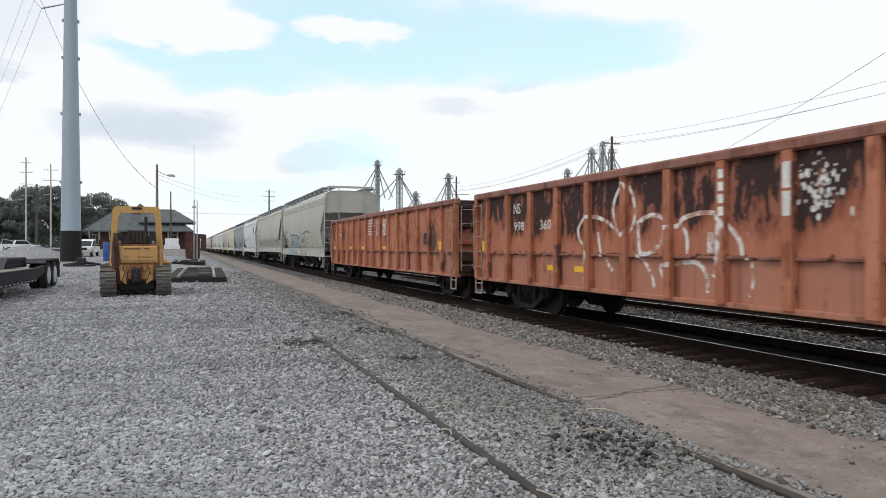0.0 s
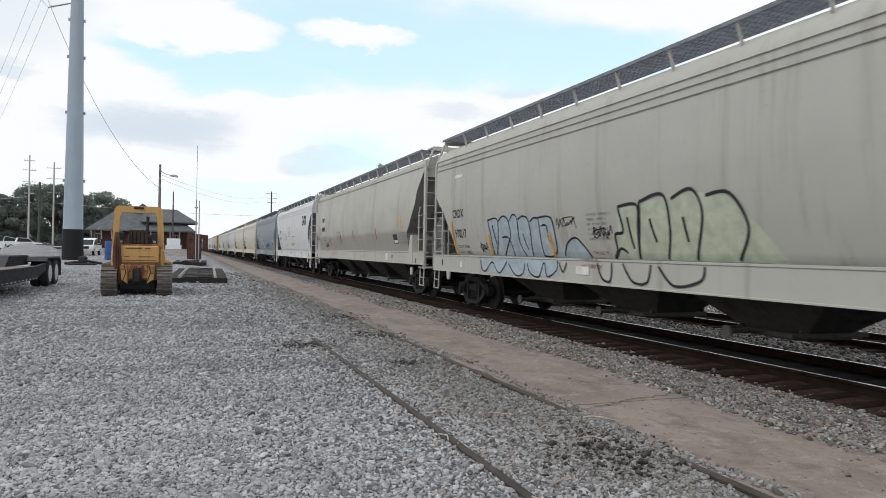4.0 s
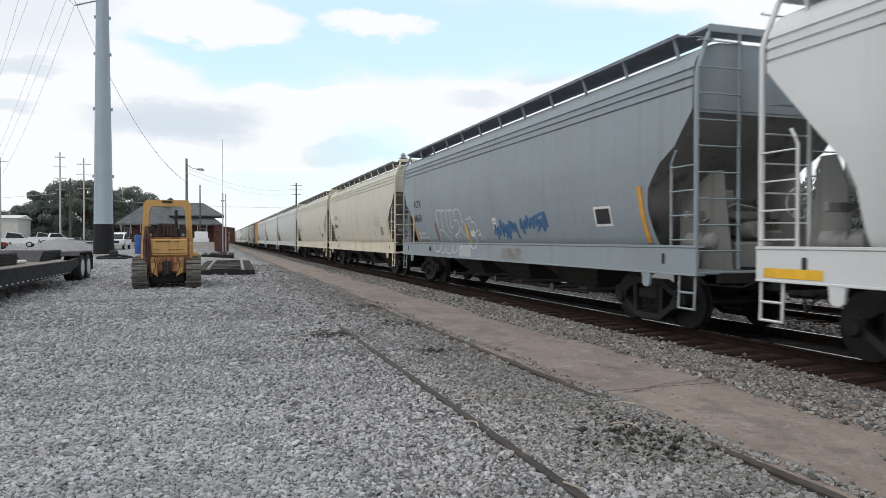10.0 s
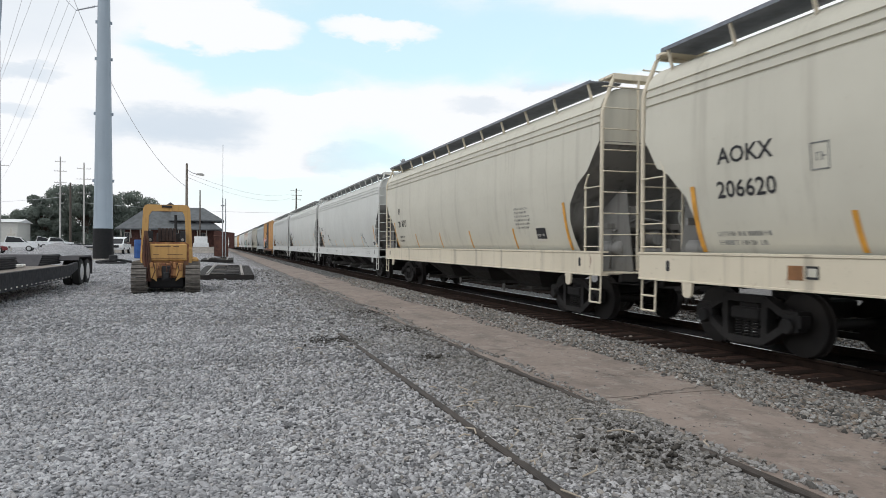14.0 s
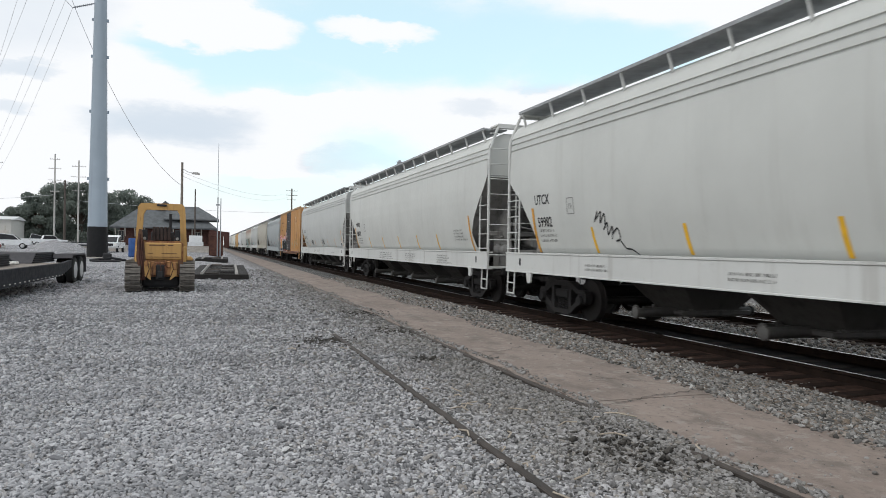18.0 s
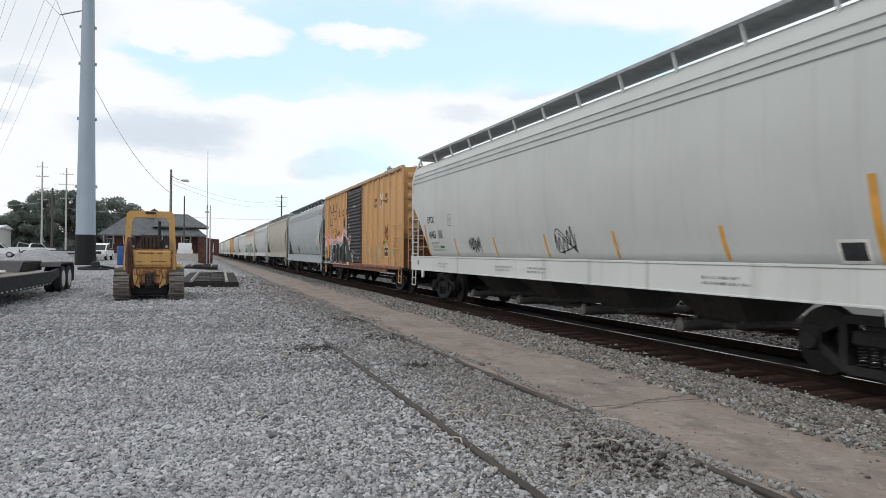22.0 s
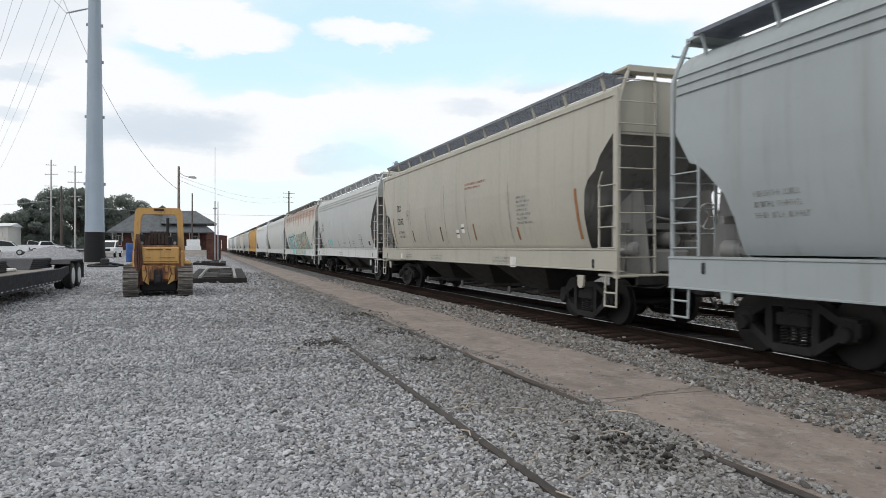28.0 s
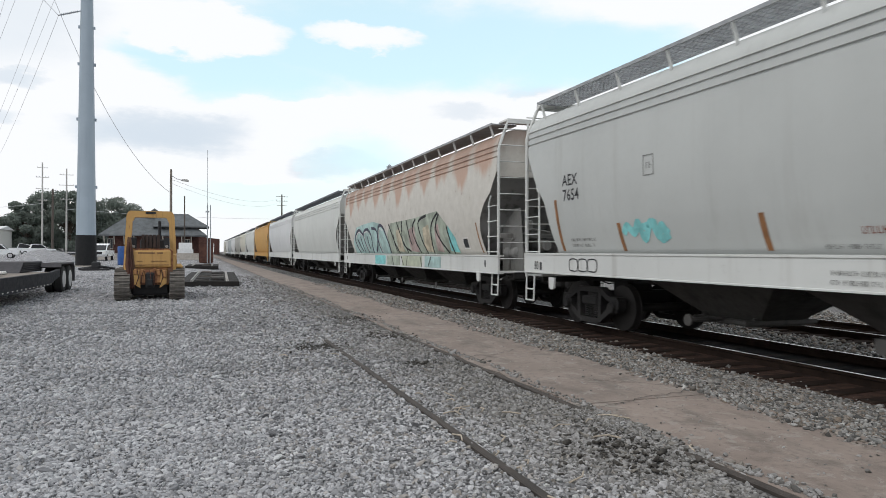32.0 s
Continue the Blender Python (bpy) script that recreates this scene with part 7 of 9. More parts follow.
    mk.strokes(0, (((-0.55, 1.52), (-0.30, 1.40), (-0.05, 1.48), (-0.22, 1.30), (0.05, 1.22)), ((-0.30, 1.12), (-0.05, 1.16))), 0.045, M["spray_edge"], 0.016)
    mk.bar(7.44, 7.55, 1.28, 2.22, M["tape"], lift=0.018, name="reflector", lean=-0.03)
    mk.bar(4.85, 4.99, 1.28, 1.80, M["tape"], lift=0.018, name="reflector")
    mk.scrawl(-1.9, 1.12, 2.6, 0.95, M["spray_worn"], 107, w=0.11, n=17)
    mk.scrawl(-4.3, 1.1, 2.8, 1.05, M["spray_worn"], 117, w=0.12, n=19)
    mk.scrawl(-6.8, 1.15, 1.6, 0.9, M["spray_worn"], 118, w=0.13, n=7)
    mk.scrawl(-5.75, 2.15, 0.8, 0.8, M["spray_maroon"], 108, w=0.045, n=9)
    mk.scrawl(-5.8, 2.0, 0.75, 0.7, M["spray_maroon"], 109, w=0.045, n=8)
    mk.bar(-5.95, -5.7, 1.92, 2.10, M["spray_moss"], name="patch")
    mk.bar(-6.55, -6.1, 1.98, 2.22, M["spray_black"], name="patch")
    mk.bar(-6.5, -5.75, 1.42, 1.86, M["ink_white"], name="placard")
    mk.bar(-6.45, -5.8, 1.47, 1.81, M["ink"], name="placard_print", lift=0.012)
    mk.lines(-5.85, 1.62, 0.55, 1, 0.10, M["ink_white"], 119, lift=0.016)
    mk.bar(-7.45, -7.28, 1.1, 2.6, M["tape_yellow"], name="reflector", lift=0.008)
    mk.lines(-6.9, 2.1, 0.35, 6, 0.09, M["tape_yellow"], 120)
    for k, (y, z, w, n) in enumerate(((1.3, 3.0, 0.5, 2), (1.3, 2.4, 0.9, 3), (0.2, 3.85, 1.0, 1), (0.2, 1.6, 0.8, 1), (-0.9, 1.3, 0.4, 1), (1.4, 3.5, 0.3, 2))):
        mk.lines(y, z, w, n, 0.075, M["ink_white"], 181 + k)
    mk.lines(E - 5.6, 3.1, 0.7, 5, 0.07, M["ink_white"], 110)
    # rust that has run from the seams
    runs = []
    for _ in range(60):
        y = rr.choice((-1, 1)) * (1.76 + 0.970 * rr.randint(0, 7)) + rr.choice((-0.1, 0.1, 0.03))
        z, w = rr.choice((1.3, 1.5, 2.0, 2.6, 4.66)) + rr.uniform(-0.2, 0.1), rr.uniform(0.008, 0.025)
        ln = rr.uniform(0.1, 0.7)
        runs.append([(y, max(z - ln, 1.1)), (y - w, max(z - ln * 0.8, 1.1)), (y - w * 1.6, z), (y + w * 0.5, z + 0.03)])
    mk.lay("rust_streaks", runs, M["spray_maroon"], 0.004)
    # grey hopper after the boxcar
    mk, E = hop(242.25, 259.95, "grey_mid", "grey_mid", bays=3, lift=-0.08, label="mid grey covered hopper with patched paint")
    mk.scrawl(E - 5.2, 1.5, 1.1, 0.75, M["spray_black"], 111, w=0.06)
    reflectors(mk, E, (4.2, 6.9, 9.6, 12.4), M["rust_run"], ends=False)
    mk.bar(-E + 1.6, -E + 1.75, 1.5, 2.4, M["tape"], lean=0.1, name="reflector", lift=0.02)
    mk.stroke([(-E + 2.8, 1.9), (-E + 2.5, 2.35), (-E + 2.0, 2.6), (-E + 1.75, 2.5)], 0.10, M["ink_white"])
    mk.stroke([(-E + 1.5, 3.45), (-E + 1.55, 3.0), (-E + 1.6, 2.5), (-E + 1.7, 2.0)], 0.22, M["ink_white"])
    mk.bar(-E + 0.7, -E + 1.2, 4.0, 4.36, M["rust_run"], name="patch", lift=0.01)
    mk.bar(-E + 2.6, -E + 3.2, 1.75, 2.05, M["ink_faint"], name="placard")
    mk.lines(E - 1.8, 2.3, 1.0, 3, 0.08, M["ink_faint"], 112)
    # beige hopper
    mk, E = hop(261.5, 279.95, "beige", "beige", style="smooth", bays=3, grating=True, lift=0.13, label="beige covered hopper with faded stripes")
    frame_mark(mk, E - 3.75, 2.65, M["ink_faint"])
    mk.text("TILX", E - 2.40, 3.02, 0.25, M["ink"], thick=0.004, wide=0.85)
    mk.text("525182", E - 2.41, 2.50, 0.25, M["ink"], thick=0.004, wide=0.85)
    mk.text("LD LMT  223100", E - 2.47, 2.16, 0.085, M["ink"])
    mk.text("LT WT   62900", E - 2.50, 1.98, 0.085, M["ink"])
    for a, z0, z1 in ((1.81, 1.75, 2.78), (4.5, 1.8, 2.23), (7.82, 1.8, 2.28), (10.85, 1.8, 2.28), (13.85, 1.78, 2.10), (16.89, 1.76, 2.82)):
        mk.bar(E - a - 0.05, E - a + 0.06, z0, z1, M["tape_dark" if a in (4.5, 7.82) else "tape_old"], lean=0.05, name="reflector")
    mk.bar(E - 3.3, E - 3.12, 1.18, 1.36, M["ink_white"], name="placard")
    for a, z in ((9.36, 2.01), (9.86, 2.17)):
        mk.bar(E - a - 0.16, E - a + 0.10, z - 0.13, z + 0.13, M["ink_white"], name="placard")
        mk.bar(E - a - 0.16, E - a + 0.10, z - 0.01, z + 0.03, M["ink"], name="placard_print", lift=0.012)
    mk.lines(-E + 4.6, 2.8, 0.9, 7, 0.055, M["ink_faint"], 121)
    for a, z in ((4.25, 2.9), (6.25, 2.7), (8.30, 3.25), (10.28, 3.1), (13.4, 2.9)):
        mk.bar(E - a - 0.035, E - a + 0.035, 1.72, z, M["dirt_run"], name="dirt_run", lift=0.004)
        mk.bar(E - a - 0.018, E - a + 0.012, 1.72, z + 0.35, M["dirt_run_dark"], name="dirt_run", lift=0.007)
    mk.lines(E - 10.25, 3.42, 2.0, 2, 0.06, M["spray_faded_red"], 122)
    mk.bar(-E + 4.5, -E + 4.85, 1.1, 1.36, M["ink_white"], name="placard")
    for y, s in ((E - 3.8, 123), (E - 7.0, 124), (-E + 6, 125)):
        mk.lines(y, 1.3, 1.2, 3, 0.045, M["ink_faint"], s)
    # pale hopper with teal scrawl
    mk, E = hop(281.05, 299.05, "pale_dull", "pale_sill", style="deep", bays=3, grating=True, board="grate_light", lift=0.10, label="pale grey covered hopper with a teal scrawl")
    mk.text("80", E - 0.53, 1.18, 0.20, M["ink"], wide=0.8)
    for u in (2.16, 2.52, 2.88):
        w = 0.29
        mk.strokes(E, (((u, 1.20), (u, 1.41), (u + w, 1.41), (u + w, 1.20), (u, 1.20)),), 0.022, M["ink"])
    frame_mark(mk, E - 4.65, 2.90, M["ink_faint"])
    mk.text("AEX", E - 1.79, 2.97, 0.24, M["ink"], thick=0.004)
    mk.text("7654", E - 1.79, 2.66, 0.24, M["ink"], thick=0.004)
    mk.scrawl(E - 3.9, 1.78, 1.45, 0.40, M["spray_teal"], 131, w=0.15, n=9)
    for a, z1 in ((1.5, 2.7), (3.8, 2.12), (7.3, 2.13), (10.7, 2.1), (14.0, 2.1), (16.56, 2.64)):
        mk.bar(E - a - 0.05, E - a + 0.06, 1.6, z1, M["tape_old"], lean=0.05, name="reflector")
    mk.lines(E - 8.77, 1.80, 0.8, 1, 0.09, M["spray_maroon"], 136)
    mk.lines(E - 8.2, 1.62, 1.2, 1, 0.06, M["ink_faint"], 137)
    mk.lines(-E + 4.6, 2.2, 0.9, 6, 0.06, M["ink_faint"], 132)
    mk.lines(-E + 6.6, 1.9, 0.9, 4, 0.06, M["ink_faint"], 133)
    mk.bar(-E + 2.13, -E + 2.60, 1.66, 1.94, M["ink_white"], name="placard")
    mk.bar(-E + 2.18, -E + 2.55, 1.70, 1.90, M["ink"], name="placard_print", lift=0.01)
    mk.lines(E - 1.9, 1.8, 1.2, 2, 0.06, M["ink_faint"], 134)
    mk.lines(E - 8.5, 1.3, 1.2, 2, 0.06, M["ink_faint"], 135)
    # rusty graffiti hopper
    mk, E = hop(300.6, 320.9, "rusty_cream", "pale_sill", style="plain", bays=3, board="grate_light", label="rust-streaked cream covered hopper with tall graffiti lettering")
    E -= 1.4
    soft = [(0.4, 2.0), (1.4, 2.75), (3.0, 2.85), (5.0, 2.9), (6.4, 2.75), (7.3, 2.0)]
    mk.lay("graffiti_cloud", [[(E - a, z), (E - b, w), (E - b, 1.495), (E - a, 1.495)] for (a, z), (b, w) in zip(soft, soft[1:])], M["spray_mist"], 0.005)
    tall = [(7.3, 2.3), (8.0, 2.72), (9.4, 2.75), (11.3, 2.78), (12.6, 2.85), (13.9, 2.9), (14.6, 2.5), (15.2, 2.1), (15.5, 1.6)]
    mk.lay("graffiti_fill", [[(E - a, z), (E - b, w), (E - b, 1.495), (E - a, 1.495)] for (a, z), (b, w) in zip(tall, tall[1:])], M["spray_olive"], 0.007)
    for a, b, m in ((8.6, 9.3, "spray_sand"), (10.3, 11.2, "spray_rose"), (12.1, 12.9, "spray_sand"), (13.4, 13.9, "spray_rose"), (14.7, 15.35, "spray_teal")):
        mk.lay("graffiti_patch", [[(E - a, 1.6), (E - a - 0.1, 2.4), (E - b, 2.5 if b < 14.5 else 2.0), (E - b - 0.1, 1.55)]], M[m], 0.009)
    mk.strokes(E, (((1.49, 1.51), (0.97, 2.21), (1.96, 2.61), (2.80, 2.38)), ((3.36, 1.51), (2.90, 2.38), (3.79, 2.60), (4.43, 2.25), (4.23, 1.51)), ((4.63, 2.63), (5.50, 2.50), (5.44, 1.95), (4.85, 1.58)),
                   ((5.83, 1.51), (5.63, 2.13), (6.01, 2.68), (6.75, 2.56), (7.29, 1.93), (7.29, 1.52)), ((1.5, 2.2), (2.2, 1.6)), ((2.2, 2.3), (2.6, 1.55)), ((3.6, 2.3), (3.8, 1.7))), 0.13, M["spray_violet"], 0.012)
    mk.strokes(E, (((1.60, 1.56), (1.12, 2.18), (1.96, 2.50), (2.70, 2.32)), ((3.45, 1.56), (3.02, 2.36), (3.75, 2.48), (4.30, 2.2)), ((5.95, 1.55), (5.78, 2.13), (6.08, 2.55), (6.62, 2.46))), 0.05, M["spray_edge"], 0.016)
    mk.strokes(E, (((7.70, 2.71), (8.63, 1.51)), ((8.93, 2.74), (9.85, 1.55)), ((9.69, 2.75), (9.49, 1.90), (10.28, 1.58)), ((11.49, 2.75), (10.97, 2.35), (11.50, 1.52)), ((12.73, 2.81), (11.75, 2.56), (12.26, 1.52)),
                   ((13.96, 2.85), (13.19, 2.43), (12.97, 1.52)), ((14.07, 2.81), (13.64, 2.28), (14.49, 1.53)), ((14.69, 2.38), (14.99, 1.52)), ((10.3, 2.76), (10.6, 1.8)), ((8.2, 2.3), (8.3, 1.6))), 0.09, M["spray_black"], 0.013)
    for a, b, m in ((5.6, 7.4, "spray_teal"), (7.6, 9.6, "spray_olive"), (9.9, 12.4, "spray_green"), (12.7, 14.4, "spray_mist")):
        mk.bar(E - b, E - a, 1.05, 1.42, M[m], name="graffiti_fill", lift=0.005)
    mk.strokes(E, (((8.4, 1.42), (8.7, 1.05)), ((9.8, 1.40), (10.1, 1.08)), ((10.6, 1.42), (10.5, 1.06)), ((12.2, 1.4), (12.4, 1.06)), ((13.4, 1.4), (13.1, 1.08))), 0.06, M["spray_black"], 0.012)
    E += 1.4
    mk.bar(-E + 2.5, -E + 2.95, 1.66, 2.0, M["ink_white"], name="placard")
    mk.bar(-E + 2.55, -E + 2.90, 1.70, 1.96, M["ink"], name="placard_print", lift=0.01)
    mk.bar(-E + 1.55, -E + 1.63, 1.55, 2.4, M["tape_old"], lean=0.15, name="reflector")
    # the rest of the train, never near
    y = 322.3
    for length, body, style, lab in ((20.2, "pale", "groove", "pale grey covered hopper far down the train"), (20.5, "white", "groove", "white covered hopper far down the train"),
                                     (20.5, "ochre", "smooth", "ochre yellow covered hopper far down the train"), (18.5, "pale", "groove", "pale grey covered hopper far down the train"),
                                     (18.5, "cream", "groove", "cream covered hopper far down the train"), (18.5, "grey_light", "groove", "light grey covered hopper far down the train"),
                                     (18.5, "white", "groove", "white covered hopper far down the train"), (18.5, "grey_mid", "groove", "mid grey covered hopper far down the train"),
                                     (18.5, "pale", "groove", "pale grey covered hopper far down the train"), (18.5, "beige", "round", "beige covered hopper far down the train")):
        hop(y, y + length, body, "pale_sill" if body in ("pale", "white", "cream") else body, style=style, bays=3, label=lab, near=False)
        y += length + 1.4


def rolled(t):
    """How far the train has rolled after t seconds."""
    d = 0.0
    for (a, u), (b, v) in zip(PACE, PACE[1:]):
        if t > a:
            e = min(t, b)
            d += (e - a) * (u + u + (v - u) * (e - a) / (b - a)) / 2
    return d


def motions():
    """The cars roll towards the camera, ever slower, and their wheels turn with the rails."""
    times = [i / 15 for i in range(int(CLIP * 15) + 1)]
    for car, y, wheels in TRAIN:
        walk(car, [(t, pose(TRACK_X, y - rolled(t), 0)) for t in range(int(CLIP) + 1)])
        for w in wheels:
            x, yy, z = w.location
            walk(w, [(t, pose(x, yy, z, math.degrees(rolled(t) / WHEEL_R))) for t in times])


build_train()


# ---- the yard ----
M["cat_yellow"] = paint("loader_yellow", (0.52, 0.305, 0.105), (0.17, 0.09, 0.045), 0.8, rust=0.30)
M["cat_rusty"] = paint("loader_rusty_yellow", (0.36, 0.18, 0.07), (0.09, 0.045, 0.03), 0.9, rust=0.9)
M["cat_brown"] = paint("loader_rust_brown", (0.13, 0.065, 0.035), (0.05, 0.03, 0.024), 0.9, rust=0.5)
M["seat_brown"] = plain("cracked_brown_seat", (0.055, 0.040, 0.036), 0.8, var=0.3)
M["black_steel"] = plain("black_steel", (0.022, 0.022, 0.024), 0.6, 0.2, var=0.3)
M["track_steel"] = plain("crawler_track", (0.16, 0.145, 0.13), 0.7, 0.3, var=0.4, bump=0.5)
M["pole_steel"] = paint("galvanised_pole", (0.34, 0.40, 0.46), (0.24, 0.28, 0.33), 0.3, 0.5)
M["pole_base"] = plain("black_pole_coating", (0.006, 0.006, 0.007), 0.7, var=0.3)
M["wood_pole"] = plain("weathered_pole_wood", (0.20, 0.175, 0.15), 0.85, var=0.3, bump=0.4)
M["wood_dark"] = plain("dark_pole_wood", (0.09, 0.075, 0.065), 0.85, var=0.3, bump=0.4)
M["wire"] = plain("wire", (0.60, 0.60, 0.62), 0.6, 0.3, var=0.1)
M["wire_dark"] = plain("weathered_insulator", (0.30, 0.31, 0.34), 0.6, 0.2, var=0.15)
M["pale_pole"] = plain("pale_concrete_pole", (0.42, 0.41, 0.39), 0.8, var=0.15)
# old brick, its colour darkened for the shade under the eaves
M["brick"] = plain("old_eave_shaded_brick", (0.075, 0.034, 0.028), 0.9, var=0.4, scale=3, bump=0.5)
M["slate"] = plain("grey_shingle_roof", (0.105, 0.112, 0.118), 0.85, var=0.25, scale=1.2, bump=0.5)
M["trim"] = plain("cream_trim", (0.50, 0.47, 0.42), 0.7, var=0.15)
M["dark_glass"] = plain("dark_window_glass", (0.02, 0.022, 0.025), 0.15, var=0.2, bump=0.02)
M["car_white"] = plain("white_car_paint", (0.72, 0.73, 0.74), 0.3, var=0.04, bump=0.02)
M["car_red"] = plain("red_car_paint", (0.15, 0.022, 0.025), 0.3, var=0.05, bump=0.02)
M["tyre"] = plain("tyre_rubber", (0.02, 0.02, 0.02), 0.9, var=0.2)
M["rim"] = plain("pale_wheel_rim", (0.50, 0.50, 0.50), 0.5, 0.4, var=0.15)
M["trailer"] = paint("trailer_black", (0.011, 0.012, 0.017), (0.026, 0.024, 0.027), 0.5, rough=0.8)
M["trailer_grey"] = paint("trailer_grey_steel", (0.058, 0.055, 0.060), (0.035, 0.031, 0.032), 0.6, rough=0.75)
M["deck_wood"] = plain("trailer_deck_planks", (0.21, 0.18, 0.155), 0.85, var=0.35, bump=0.4)
M["car_dark"] = plain("dark_car_paint", (0.03, 0.033, 0.038), 0.3, var=0.05, bump=0.02)
M["mat"] = plain("dark_rubber_panel", (0.020, 0.018, 0.017), 0.9, var=0.4, bump=0.5)
M["pale_rail"] = plain("dusty_rail", (0.30, 0.28, 0.26), 0.6, 0.4, var=0.25)
M["rust_steel"] = plain("rust_brown_steel", (0.085, 0.038, 0.028), 0.85, var=0.4)
M["barrier"] = plain("weathered_barrier", (0.36, 0.33, 0.30), 0.9, var=0.2)
M["far_roof"] = plain("pale_shed_roof", (0.62, 0.63, 0.63), 0.7, var=0.1)
M["far_wall"] = plain("pale_shed_wall", (0.50, 0.49, 0.46), 0.8, var=0.1)
M["elevator"] = plain("elevator_steel", (0.34, 0.36, 0.38), 0.6, 0.3, var=0.15)
M["blue_drum"] = plain("blue_plastic", (0.035, 0.10, 0.30), 0.5, var=0.2)


def leaf_mat(name, a, b):
    k = Mat(name)
    r = k.random(island=True)
    n = k.noise(0.35, detail=3)
    col = k.mix(r, a, b)
    col = k.mix(k.ramp(n, 0.35, 0.65, 0.0, 0.5), col, tuple(c * 0.6 for c in a))
    k.out(col, 0.8, spec=0.2)
    # leaves let light through
    tr = k.n.new("ShaderNodeBsdfTranslucent")
    k.l.new(col, tr.inputs["Color"])
    mx = k.n.new("ShaderNodeMixShader")
    mx.inputs["Fac"].default_value = 0.45
    k.l.new(k.p.outputs[0], mx.inputs[1])
    k.l.new(tr.outputs[0], mx.inputs[2])
    k.l.new(mx.outputs[0], k.n["Material Output"].inputs["Surface"])
    return k.m


# distance haze is mixed into the leaf colour, hence so pale and grey
M["leaf"] = leaf_mat("hazed_foliage", (0.195, 0.225, 0.200), (0.255, 0.290, 0.250))
M["bark"] = plain("bark", (0.09, 0.07, 0.055), 0.9, var=0.3, bump=0.6)


def wheel_unit(parent, x, y, z, r, w, rim="rim"):
    """A road wheel: tyre with its rim, axis along x."""
    t = part("tyre", shared("tyre_%.2f_%.2f" % (r, w), lambda: Shape().lathe([(-w / 2, r * 0.62), (-w / 2, r * 0.9), (-w * 0.38, r), (w * 0.38, r), (w / 2, r * 0.9), (w / 2, r * 0.62)], (0, 0, 0), 0, 22), M["tyre"]), None, parent)
    t.location = (x, y, z)
    part("rim", shared("rim_%.2f_%.2f_%s" % (r, w, rim), lambda: Shape().lathe([(-w * 0.53, r * 0.12), (-w * 0.52, r * 0.34), (-w * 0.51, r * 0.36), (-w * 0.54, r * 0.58), (-w * 0.50, r * 0.64), (w * 0.50, r * 0.64), (w * 0.54, r * 0.58), (w * 0.51, r * 0.36), (w * 0.52, r * 0.34), (w * 0.53, r * 0.12)], (0, 0, 0), 0, 18), M[rim]), None, t)
    return t


